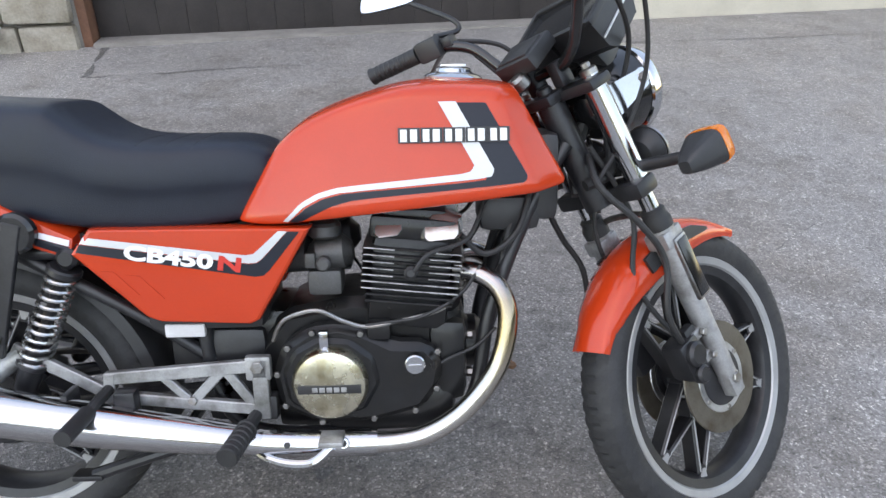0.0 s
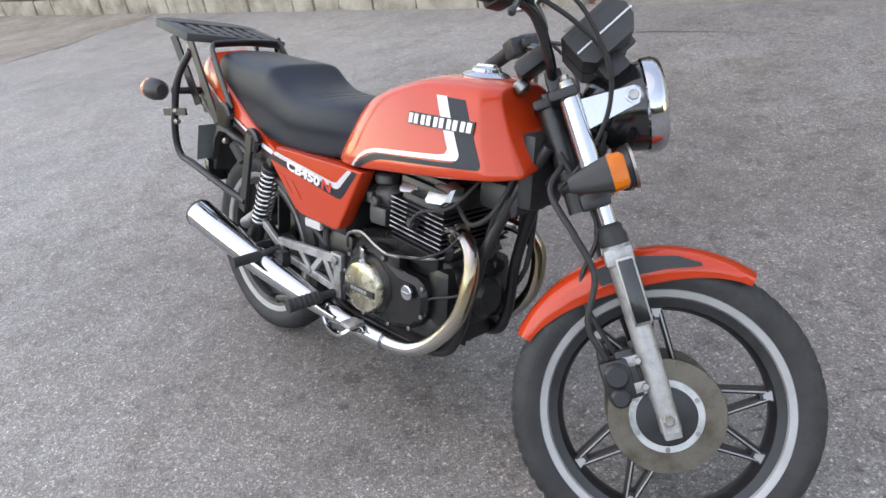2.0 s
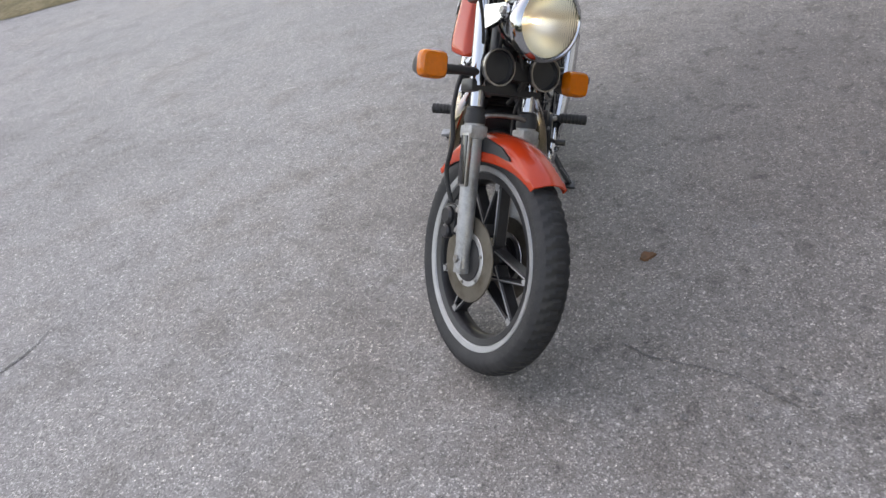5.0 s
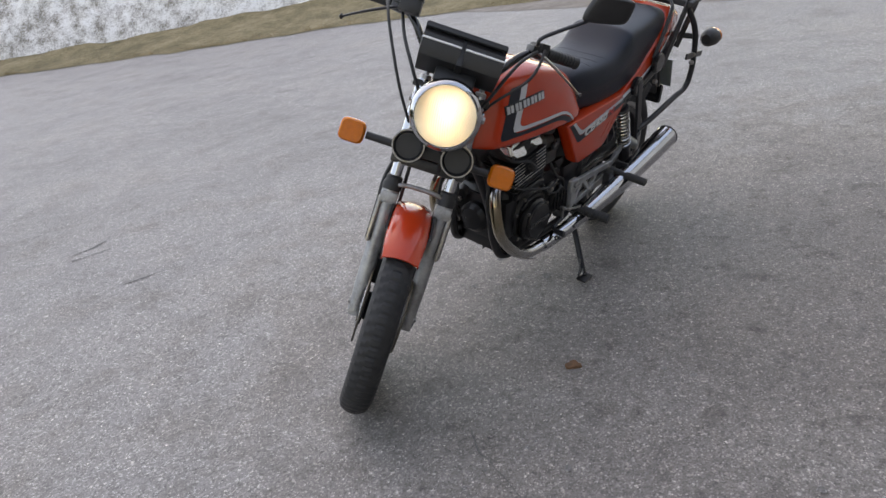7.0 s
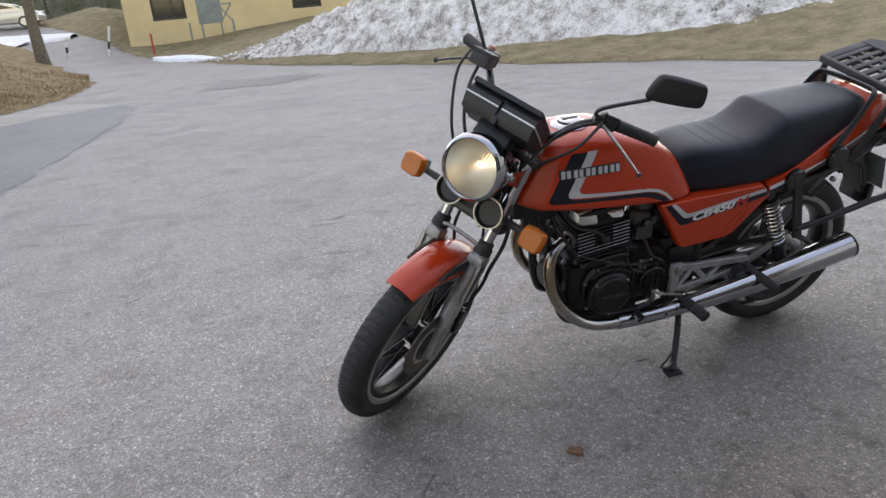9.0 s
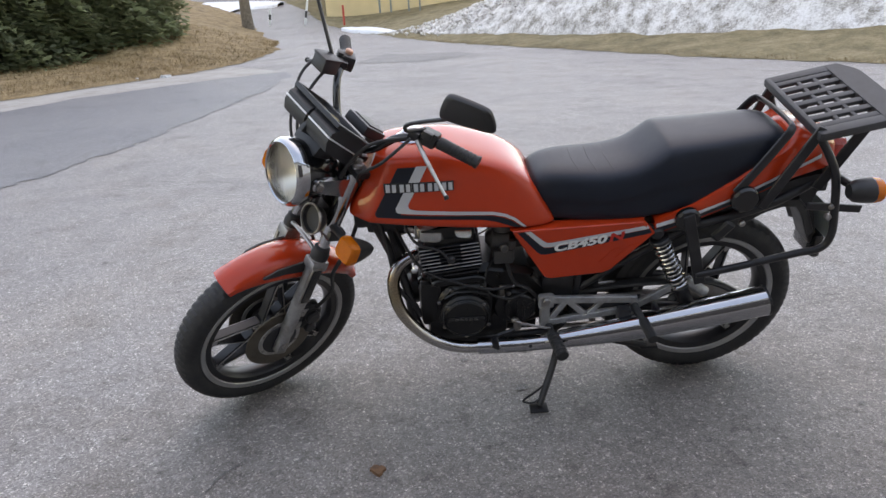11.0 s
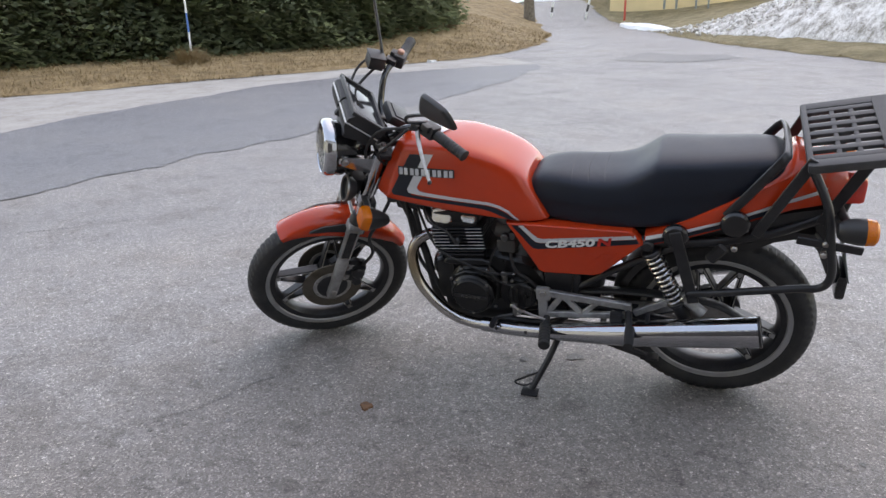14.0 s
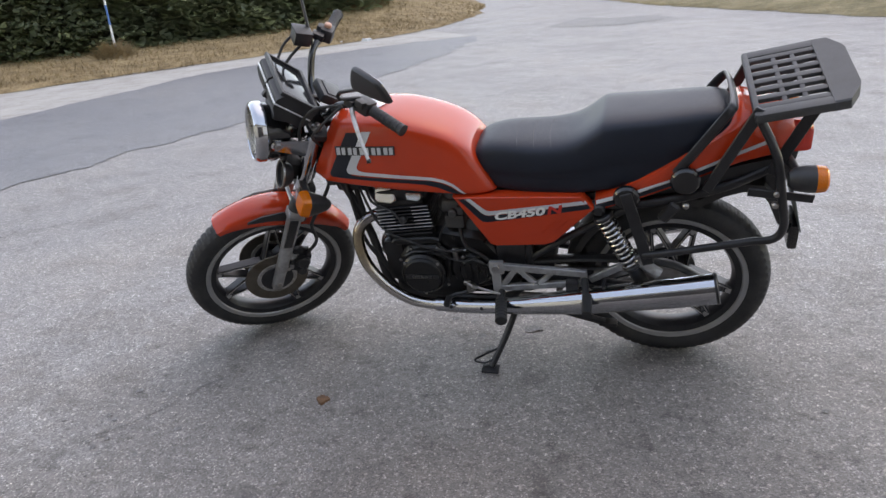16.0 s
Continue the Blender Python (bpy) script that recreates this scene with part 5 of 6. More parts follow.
for s in (-1, 1):
    # black field and line, with the silver bar and line over it
    part("black_stripe", decal(tree, [(0.918, 0.906), (0.985, 0.79), (0.975, 0.772), (0.94, 0.768), (0.762, 0.755), (0.72, 0.751), (0.685, 0.742), (0.655, 0.727), (0.622, 0.700)], [(0.977, 0.905), (1.052, 0.776), (1.046, 0.766), (1.0, 0.762), (0.787, 0.745), (0.735, 0.739), (0.70, 0.729), (0.672, 0.716), (0.640, 0.699)], s, 0.001, 72, 6), STRIPE_BLACK, tank)
    part("silver_stripe", decal(tree, [(0.893, 0.908), (0.956, 0.797), (0.948, 0.787), (0.93, 0.783), (0.762, 0.768), (0.71, 0.762), (0.675, 0.752), (0.645, 0.735), (0.612, 0.702)], [(0.924, 0.908), (0.991, 0.79), (0.987, 0.778), (0.96, 0.774), (0.765, 0.758), (0.714, 0.753), (0.68, 0.744), (0.651, 0.729), (0.621, 0.701)], s, 0.002, 72, 4), STRIPE_SILVER, tank)
    # maker's emblem as plain blocks
    for i in range(5):
        a = 0.822 + i * 0.0396
        em = part("emblem_block", join(loft([[laid(tree, a + dx * 0.0385, 0.838 + dz * 0.026, s, l_) for dx, dz in ((0, 0), (1, 0), (1, 1), (0, 1))] for l_ in (0.001, 0.005)])), BLACK_PLASTIC, tank)
        for d0, d1 in ((0.04, 0.38), (0.56, 0.92)):
            part("emblem_bar", loft([[laid(tree, a + 0.0025 + (d0 + (d1 - d0) * dx) * 0.0335, 0.8405 + dz * 0.021, s, l_) for dx, dz in ((0, 0), (1, 0), (1, 1), (0, 1))] for l_ in (0.004, 0.007)]), WHITE_PAINT if s < 0 else STRIPE_SILVER, em)

# seat: a stepped saddle
def seat_ring(u, zb, zt, w):
    half = [(0.0, zb), (w * 0.9, zb), (w * 0.97, zb + 0.012), (w * 0.965, zb + (zt - zb) * 0.42), (w * 1.03, zb + (zt - zb) * 0.5), (w * 1.0, zt - 0.032), (w * 0.9, zt - 0.005), (w * 0.5, zt + 0.003)]
    pts = half + [(0.0, zt + 0.003)] + [(-y, z) for y, z in half[:0:-1]]
    return [(u, y, z) for y, z in pts]
seat_rows = [(0.60, 0.705, 0.80, 0.085), (0.575, 0.70, 0.835, 0.10), (0.50, 0.688, 0.846, 0.118), (0.40, 0.682, 0.840, 0.13), (0.31, 0.682, 0.847, 0.134), (0.262, 0.685, 0.866, 0.134), (0.215, 0.692, 0.901, 0.134), (0.203, 0.694, 0.910, 0.134), (0.192, 0.695, 0.9125, 0.134), (0.15, 0.702, 0.915, 0.131), (0.05, 0.725, 0.919, 0.125), (-0.06, 0.76, 0.929, 0.117), (-0.13, 0.79, 0.931, 0.105), (-0.16, 0.82, 0.905, 0.085)]
seat = part("seat", loft([seat_ring(*r) for r in seat_rows]), VINYL, bike, "stepped black vinyl dual seat", 70)
sub = seat.modifiers.new("smooth", "SUBSURF")
sub.levels = sub.render_levels = 2

# stitched seams across the rider's part
seat_tree = surface(seat)
for u in (0.45, 0.4, 0.35):
    line = []
    for k_ in range(15):
        y = -0.112 + 0.016 * k_
        hit, _, _, _ = seat_tree.ray_cast(Vector((u + 0.012 * math.cos(y * 14), y, 1.3)), Vector((0, 0, -1)))
        if hit is not None:
            line.append(hit + Vector((0, 0, 0.0002)))
    part("seam", tube(line, 0.0006, 6, 2), BLACK_PLASTIC, seat)

# side covers
for s in (-1, 1):
    out = [(0.66, 0.690), (0.50, 0.692), (0.262, 0.694), (0.226, 0.650), (0.35, 0.527), (0.375, 0.517), (0.54, 0.509), (0.556, 0.516)]
    cen = Vector((0.44, 0.61))
    def side_ring(k_, y):
        return [(cen.x + (a - cen.x) * k_, s * y, cen.y + (b - cen.y) * k_) for a, b in out]
    sc = part("side_cover", loft([side_ring(0.985, 0.105), side_ring(1.0, 0.118), side_ring(1.0, 0.142), side_ring(0.985, 0.1485), side_ring(0.955, 0.151), side_ring(0.5, 0.153)]), RED, bike, "glossy red side panel with model lettering", 22)
    tr = surface(sc)
    part("silver_stripe", decal(tr, [(0.254, 0.681), (0.54, 0.643), (0.556, 0.645), (0.602, 0.686)], [(0.246, 0.669), (0.548, 0.627), (0.564, 0.629), (0.618, 0.685)], s, 0.0012, 30), STRIPE_SILVER, sc)
    part("black_stripe", decal(tr, [(0.246, 0.668), (0.548, 0.626), (0.564, 0.628), (0.619, 0.685)], [(0.238, 0.653), (0.556, 0.602), (0.574, 0.604), (0.640, 0.684)], s, 0.0012, 30), STRIPE_BLACK, sc)
    x0, z0 = (0.325, 0.641) if s < 0 else (0.530, 0.612)
    _, plain = lettering(tr, "CB450", x0, z0, 0.037, s, 0.12, -0.14, 0.0028, 1.0)
    _.free()
    wide = 0.158 / plain
    part("lettering", lettering(tr, "CB450", x0, z0, 0.037, s, 0.12, -0.14, 0.0028, wide)[0], WHITE_PAINT, sc)
    part("lettering", lettering(tr, "N", x0, z0, 0.037, s, 0.12, -0.14, 0.0028, wide, 0.164)[0], LETTER_RED, sc)
    for k_ in (0, 1):
        x = 0.278 + k_ * 0.045
        part("pressed_rib", loft([[laid(tr, x + dx, 0.618 - k_ * 0.008 + dz, s, l_) for dx, dz in ((0, 0), (0.024, -0.002), (0.066, -0.047), (0.042, -0.045))] for l_ in (-0.001, 0.0016)]), RED, sc)

# tail
def tail_ring(u, zb, zt, w):
    return [(u, y * w, zb + (zt - zb) * f) for y, f in ((0.55, 0), (0.95, 0.12), (1, 0.45), (0.92, 0.8), (0.7, 0.97), (0, 1), (-0.7, 0.97), (-0.92, 0.8), (-1, 0.45), (-0.95, 0.12), (-0.55, 0))]
tail = part("tail_cowl", loft([tail_ring(*r) for r in ((0.225, 0.628, 0.685, 0.14), (0.1, 0.667, 0.752, 0.14), (0.0, 0.705, 0.815, 0.137), (-0.1, 0.742, 0.885, 0.13), (-0.17, 0.765, 0.93, 0.118), (-0.24, 0.78, 0.918, 0.103), (-0.29, 0.788, 0.897, 0.088), (-0.302, 0.795, 0.885, 0.078))]), RED, bike, "red tail cowl with a silver pinstripe", 40)
tt = surface(tail)
for s in (-1, 1):
    part("silver_stripe", decal(tt, [(0.222, 0.672), (0.1, 0.713), (0.0, 0.752), (-0.14, 0.815), (-0.25, 0.855)], [(0.222, 0.662), (0.1, 0.703), (0.0, 0.742), (-0.14, 0.803), (-0.25, 0.842)], s, 0.004, 40), STRIPE_SILVER, tail)
    part("black_stripe", decal(tt, [(0.222, 0.661), (0.1, 0.702), (0.0, 0.741), (-0.14, 0.802)], [(0.222, 0.642), (0.1, 0.686), (0.0, 0.724), (-0.14, 0.785)], s, 0.003, 40), STRIPE_BLACK, tail)
part("tail_light", loft([[(u, y * w, 0.795 + f * h) for y, f in ((1, 0), (1, 0.8), (0.8, 1), (-0.8, 1), (-1, 0.8), (-1, 0))] for u, w, h in ((-0.295, 0.075, 0.09), (-0.34, 0.07, 0.08), (-0.352, 0.06, 0.065))]), RED_LENS, bike, "red plastic tail light lens")
# rear mudguard: hugs the tyre, then runs straight back to the plate
line = [(0.335 * math.cos(radians(a)), 0.309 + 0.335 * math.sin(radians(a))) for a in range(-10, 103, 7)] + [(-0.13, 0.672), (-0.19, 0.69), (-0.25, 0.685), (-0.29, 0.64), (-0.325, 0.56)]
rings = []
for i, (x, z) in enumerate(line):
    (ax, az), (bx, bz) = line[max(i - 1, 0)], line[min(i + 1, len(line) - 1)]
    d = Vector((bx - ax, 0, bz - az)).normalized()
    o = Vector((-d.z, 0, d.x))
    o = o if o.dot(Vector((x + 0.1, 0, z - 0.3))) > 0 else -o
    w = 0.066
    prof = [(-w, -0.03), (-w * 0.92, -0.008), (-w * 0.5, 0.003), (w * 0.5, 0.003), (w * 0.92, -0.008), (w, -0.03), (w * 0.9, -0.032), (0.0, -0.003), (-w * 0.9, -0.032)]
    rings.append([Vector((x, y, z)) + o * h for y, h in prof])
part("rear_fender", loft(rings), BLACK_PLASTIC, bike, "black plastic rear mudguard")
part("under_tray", loft([[(u, y * 0.1, z0) for y in (-1, 1)] + [(u, y * 0.1, z1) for y in (1, -1)] for u, z0, z1 in ((0.3, 0.6, 0.67), (0.1, 0.635, 0.69), (-0.05, 0.665, 0.735), (-0.2, 0.715, 0.775), (-0.28, 0.745, 0.79))]), BLACK_PLASTIC, bike)
part("plate_bracket", join(plate([(-0.26, 0.80), (-0.33, 0.79), (-0.30, 0.66), (-0.345, 0.52), (-0.325, 0.50), (-0.27, 0.62), (-0.23, 0.74)], 0.0, 0.09, 0.004), rbox(-0.29, 0, 0.73, 0.04, 0.16, 0.03, 0.006)), BLACK_PLASTIC, bike)
PL = Matrix.Translation((-0.338, 0, 0.605)) @ pose(0, 0, 0, 0, 14, 0)
pl = part("number_plate", rbox(0, 0, 0, 0.003, 0.19, 0.13, 0.001, PL), GREY_BOX, bike, "dull number plate with dark bars")
for i in range(2):
    part("plate_bar", rbox(-0.0025, 0, 0.025 - i * 0.055, 0.002, 0.13, 0.03, 0.0005, PL), STRIPE_BLACK, pl)
part("plate_reflector", rbox(-0.345, 0.0, 0.5, 0.03, 0.13, 0.085, 0.012, pose(0, 0, 0)), BLACK_GLOSS, bike, "dark plastic reflector under the plate")
for s in (-1, 1):
    ind = part("indicator", join(tube([(-0.28, s * 0.05, 0.79), (-0.30, s * 0.19, 0.795)], [0.014, 0.011], 12),
        loft([[(e, s * 0.235 + w * math.cos(a), 0.8 + h * math.sin(a)) for a in [2 * math.pi * (i + 0.5) / 12 for i in range(12)]] for e, w, h in ((-0.27, 0.018, 0.02), (-0.285, 0.03, 0.032), (-0.315, 0.038, 0.036), (-0.332, 0.039, 0.036))])), BLACK_PLASTIC, bike, "black rear turn signal with amber lens")
    part("lens", loft([[(e, s * 0.235 + w * math.cos(a), 0.8 + h * math.sin(a)) for a in [2 * math.pi * (i + 0.5) / 12 for i in range(12)]] for e, w, h in ((-0.332, 0.039, 0.0365), (-0.355, 0.036, 0.034), (-0.361, 0.029, 0.027))]), AMBER, ind, "amber plastic lens")
    # rack struts of flat bar
    part("rack_strut", bar((-0.085, s * 0.147, 0.72), (-0.195, s * 0.16, 0.955), 0.03, 0.009), BLACK_METAL, bike, "flat black steel rack strut")
    part("rack_strut", bar((-0.25, s * 0.125, 0.76), (-0.33, s * 0.15, 0.962), 0.03, 0.009), BLACK_METAL, bike, "flat black steel rack strut")
    # round rubber pads of the carrier beside the tail
    for x, z, r in ((0.135, 0.69, 0.038), (-0.025, 0.745, 0.041)):
        part("carrier_pad", disc((x, s * 0.148, z), (0, s, 0), r, 0.026, 24, 0.25), BLACK_GLOSS, bike, "round black rubber pad")
    # pannier hoop
    part("pannier_frame", join(tube([(-0.20, s * 0.16, 0.93), (-0.245, s * 0.19, 0.84), (-0.27, s * 0.2, 0.72), (-0.285, s * 0.195, 0.63), (-0.265, s * 0.19, 0.583), (-0.2, s * 0.185, 0.567), (-0.05, s * 0.175, 0.528), (0.03, s * 0.165, 0.505), (0.085, s * 0.158, 0.492)], 0.0118, 12), bar((0.135, s * 0.158, 0.70), (0.07, s * 0.158, 0.47), 0.034, 0.012)), BLACK_METAL, bike, "black tubular pannier frame")
    for x, y, z in ((-0.03, 0.15, 0.665), (-0.255, 0.2, 0.735), (-0.255, 0.2, 0.70)):
        part("pannier_bolt", disc((x, s * y, z), (0, s, 0), 0.0095, 0.02, 10), STEEL, bike)
    part("pannier_hook", bar((-0.19, s * 0.2, 0.74), (-0.34, s * 0.2, 0.72), 0.024, 0.008), BLACK_METAL, bike)
    part("helmet_bracket", bar((0.03, s * 0.132, 0.61), (-0.0, s * 0.14, 0.655), 0.035, 0.016, 0.008), BLACK_METAL, bike)

# grab rail: one flat band round the end of the seat
part("grab_rail", tube([(0.0, 0.139, 0.765), (-0.05, 0.137, 0.835), (-0.115, 0.128, 0.925), (-0.132, 0.119, 0.946), (-0.139, 0.1, 0.952), (-0.142, 0.0, 0.955), (-0.139, -0.1, 0.952), (-0.132, -0.119, 0.946), (-0.115, -0.128, 0.925), (-0.05, -0.137, 0.835), (0.0, -0.139, 0.765)], 0.0068, 12, 6, 2.1), BLACK_METAL, bike, "flat black grab rail round the end of the seat")

# luggage rack plate with slots
RK = Matrix.Translation((-0.297, 0, 0.981)) @ Matrix.Diagonal((0.8, 1, 1, 1)) @ pose(0, 0, 0, -5, 8, 0)
rk = part("luggage_rack", join(rbox(0.137, 0, -0.004, 0.02, 0.36, 0.026, 0.006), rbox(0.028, 0.163, -0.005, 0.226, 0.038, 0.026, 0.006), rbox(0.028, -0.163, -0.005, 0.226, 0.038, 0.026, 0.006),
    loft([[(-0.078, -0.18 * k_, z), (-0.125, -0.178 * k_, z), (-0.16, -0.125 * k_, z), (-0.168, -0.1 * k_, z), (-0.168, 0.1 * k_, z), (-0.16, 0.125 * k_, z), (-0.125, 0.178 * k_, z), (-0.078, 0.18 * k_, z)] for z, k_ in ((-0.018, 1.0), (0.005, 1.0), (0.009, 0.975))])), RACK, bike, "black slotted luggage rack")
rk.matrix_parent_inverse = ID
moved_mesh = rk.data
moved_mesh.transform(RK)
for i in range(7):
    y = -0.132 + i * 0.044
    part("rack_slat", rbox(0.025, y, 0.0, 0.215, 0.0225, 0.013, 0.004, RK), RACK, rk)
for x in (0.05, -0.01):
    part("rack_crossbar", rbox(x, 0, -0.001, 0.016, 0.31, 0.012, 0.004, RK), RACK, rk)

# frame
for s in (-1, 1):
    part("frame_tube", tube([(1.14, s * 0.03, 0.82), (1.06, s * 0.05, 0.68), (0.99, s * 0.075, 0.5), (0.96, s * 0.09, 0.34), (0.90, s * 0.1, 0.268), (0.7, s * 0.11, 0.262), (0.52, s * 0.11, 0.275), (0.455, s * 0.105, 0.36), (0.44, s * 0.1, 0.5), (0.47, s * 0.095, 0.64)], 0.0145, 12), BLACK_METAL, bike)
    part("seat_rail", join(tube([(0.60, s * 0.08, 0.69), (0.35, s * 0.115, 0.655), (0.1, s * 0.115, 0.65), (-0.12, s * 0.11, 0.70), (-0.26, s * 0.09, 0.76)], 0.0145, 12), tube([(0.45, s * 0.1, 0.42), (0.32, s * 0.112, 0.52), (0.12, s * 0.115, 0.64)], 0.012, 12)), BLACK_METAL, bike)
    part("swingarm", join(tube([(0.45, s * 0.1, 0.36), (0.3, s * 0.095, 0.345), (0.0, s * 0.092, 0.309), (-0.05, s * 0.092, 0.305)], 0.0185, 10, 6, 0.8), rbox(0.0, s * 0.09, 0.309, 0.11, 0.02, 0.045, 0.006)), BLACK_METAL, bike)
    # shock absorber
    top, bot = Vector((0.215, s * 0.13, 0.64)), Vector((0.075, s * 0.125, 0.345))
    sh = part("shock_absorber", join(tube([top, bot], 0.011, 10), tube([bot.lerp(top, 0.0), bot.lerp(top, 0.42)], 0.021, 14), disc(bot, (0, 1, 0), 0.018, 0.03), disc(top, (0, 1, 0), 0.02, 0.034)), BLACK_METAL, bike, "rear shock absorber with chromed coil spring")
    part("shock_body", tube([bot.lerp(top, 0.02), bot.lerp(top, 0.28)], 0.0225, 16), BLACK_METAL, sh)
    d = (top - bot).normalized()
    side = d.cross(Vector((0, 1, 0))).normalized()
    oth = d.cross(side)
    coil = [bot.lerp(top, 0.3 + 0.6 * i / 132) + 0.0265 * (math.cos(i * 2 * math.pi / 12) * side + math.sin(i * 2 * math.pi / 12) * oth) for i in range(133)]
    part("coil_spring", tube(coil, 0.0042, 7, 1), CHROME_WORN, sh, "chromed coil spring")
    part("spring_collar", disc(bot.lerp(top, 0.3), d, 0.031, 0.012), BLACK_METAL, sh)
    part("spring_collar", disc(bot.lerp(top, 0.91), d, 0.031, 0.016), BLACK_METAL, sh)
    # muffler and header
    y = s * 0.185
    hd = part("exhaust_pipe", tube([(0.925, s * 0.075, 0.582), (0.965, s * 0.09, 0.582), (1.005, s * 0.11, 0.555), (1.02, s * 0.128, 0.5), (1.0, s * 0.14, 0.41), (0.94, s * 0.15, 0.33), (0.87, s * 0.155, 0.282), (0.80, s * 0.16, 0.267), (0.72, s * 0.165, 0.27)], 0.0195, 18, 8), HEADER, bike, "heat-tinted chromed exhaust header")
    part("exhaust_clamp", join(disc((0.932, s * 0.077, 0.582), (1, s * 0.3, 0), 0.03, 0.012, 16), rbox(0.925, s * 0.105, 0.6, 0.02, 0.03, 0.014, 0.004), rbox(0.925, s * 0.05, 0.565, 0.02, 0.03, 0.014, 0.004)), STEEL, hd)
    sl = part("exhaust_sleeve", tube([(0.765, s * 0.163, 0.268), (0.64, s * 0.173, 0.274), (0.52, s * 0.18, 0.285)], 0.0255, 20), CHROME, bike, "chromed exhaust heat shield with two screws")
    for x in (0.705, 0.6):
        part("shield_screw", join(disc((x, s * 0.193, 0.284), (0, s, 0.25), 0.011, 0.008, 16)), CHROME, sl)
        part("screw_head", join(bolt((x, s * 0.197, 0.285), (0, s, 0.25), 0.0065, 0.008)), BLACK_METAL, sl)
    mf = part("muffler", tube([(0.55, s * 0.179, 0.283), (0.42, s * 0.187, 0.305), (0.25, s * 0.195, 0.335), (0.0, s * 0.203, 0.385), (-0.128, s * 0.206, 0.412)], [0.0245, 0.034, 0.0415, 0.0465, 0.048], 32), CHROME, bike, "long chromed tapered muffler")
    mx = Vector((-1, 0, 0.2)).normalized()
    rot = mx.to_track_quat("Y", "Z").to_matrix().to_4x4()
    part("muffler_end", lathe([(0.049, -0.004), (0.049, 0.003), (0.044, 0.005), (0.04, -0.004), (0.02, -0.01), (0.014, 0.004), (0.0, 0.0)], 32, Matrix.Translation((-0.129, s * 0.206, 0.4125)) @ rot), BLACK_METAL, mf)
    part("muffler_hanger", rbox(0.3, s * 0.165, 0.36, 0.04, 0.03, 0.06, 0.006), BLACK_METAL, bike)
    part("muffler_hanger", rbox(0.2, s * 0.172, 0.37, 0.012, 0.05, 0.05, 0.003), BLACK_METAL, bike)
    # alloy footpeg plate: struts round three openings
    yb = s * 0.143
    pp = part("footpeg_plate", join(bar((0.548, yb, 0.43), (0.548, yb, 0.325), 0.03, 0.02), rbox(0.545, yb, 0.42, 0.05, 0.02, 0.05, 0.008)), CAST, bike, "cast alloy footpeg bracket with triangular openings")
    for p0, p1, w_, t_ in (((0.545, 0.425), (0.265, 0.405), 0.025, 0.016), ((0.545, 0.335), (0.265, 0.368), 0.023, 0.0165), ((0.48, 0.42), (0.415, 0.352), 0.019, 0.014), ((0.415, 0.352), (0.36, 0.41), 0.016, 0.0135), ((0.48, 0.42), (0.53, 0.345), 0.019, 0.013), ((0.265, 0.41), (0.262, 0.362), 0.022, 0.018)):
        part("plate_rib", bar((p0[0], yb, p0[1]), (p1[0], yb, p1[1]), w_, t_), CAST, pp)
    for x, y, z, r in ((0.545, 0.156, 0.425, 0.013), (0.418, 0.152, 0.358, 0.009), (0.262, 0.152, 0.385, 0.009)):
        part("bracket_bolt", bolt((x, s * y, z), (0, s, 0), r, 0.011), STEEL, pp)
    part("bracket_strut", join(bar((0.24, s * 0.13, 0.375), (0.09, s * 0.128, 0.462), 0.024, 0.014), tube([(0.1, s * 0.125, 0.452), (0.035, s * 0.135, 0.405)], [0.017, 0.019], 14)), CAST, bike)
    # footpegs
    fp = part("footpeg", join(tube([(0.535, s * 0.15, 0.325), (0.53, s * 0.2, 0.323)], 0.012, 10), tube([(0.531, s * 0.195, 0.324), (0.515, s * 0.292, 0.316)], [0.017, 0.0185], 16)), RUBBER, bike, "ribbed black rubber footpeg")
    for i in range(7):
        part("footpeg_rib", disc(Vector((0.5295, s * 0.204, 0.3232)).lerp(Vector((0.5155, s * 0.288, 0.3163)), i / 6), (-0.16, s, -0.08), 0.0198, 0.0065, 16, 0.3), RUBBER, fp)
    part("pillion_peg", join(tube([(0.262, s * 0.15, 0.385), (0.255, s * 0.2, 0.375), (0.25, s * 0.222, 0.36)], 0.011, 10), tube([(0.25, s * 0.215, 0.37), (0.245, s * 0.3, 0.365)], 0.0155, 12)), RUBBER, bike, "black rubber pillion footpeg")
# side stand and centre stand
st = part("side_stand", join(tube([(0.49, 0.125, 0.255), (0.525, 0.185, 0.17), (0.575, 0.256, 0.078)], 0.0115, 10), rbox(0.578, 0.262, 0.0712, 0.06, 0.04, 0.008, 0.003, ID), tube([(0.545, 0.212, 0.13), (0.595, 0.245, 0.122), (0.63, 0.262, 0.108), (0.595, 0.258, 0.095), (0.555, 0.236, 0.105)], 0.004, 6)), BLACK_METAL, bike, "black side stand resting on the asphalt")
part("centre_stand", join(tube([(0.46, 0.12, 0.27), (0.33, 0.13, 0.235), (0.2, 0.125, 0.19)], 0.013, 10), tube([(0.46, -0.12, 0.27), (0.33, -0.13, 0.235), (0.2, -0.125, 0.19)], 0.013, 10), tube([(0.36, -0.13, 0.24), (0.36, 0.13, 0.24)], 0.012, 10), rbox(0.19, 0.125, 0.19, 0.06, 0.035, 0.012, 0.004), rbox(0.19, -0.125, 0.19, 0.06, 0.035, 0.012, 0.004)), BLACK_METAL, bike)
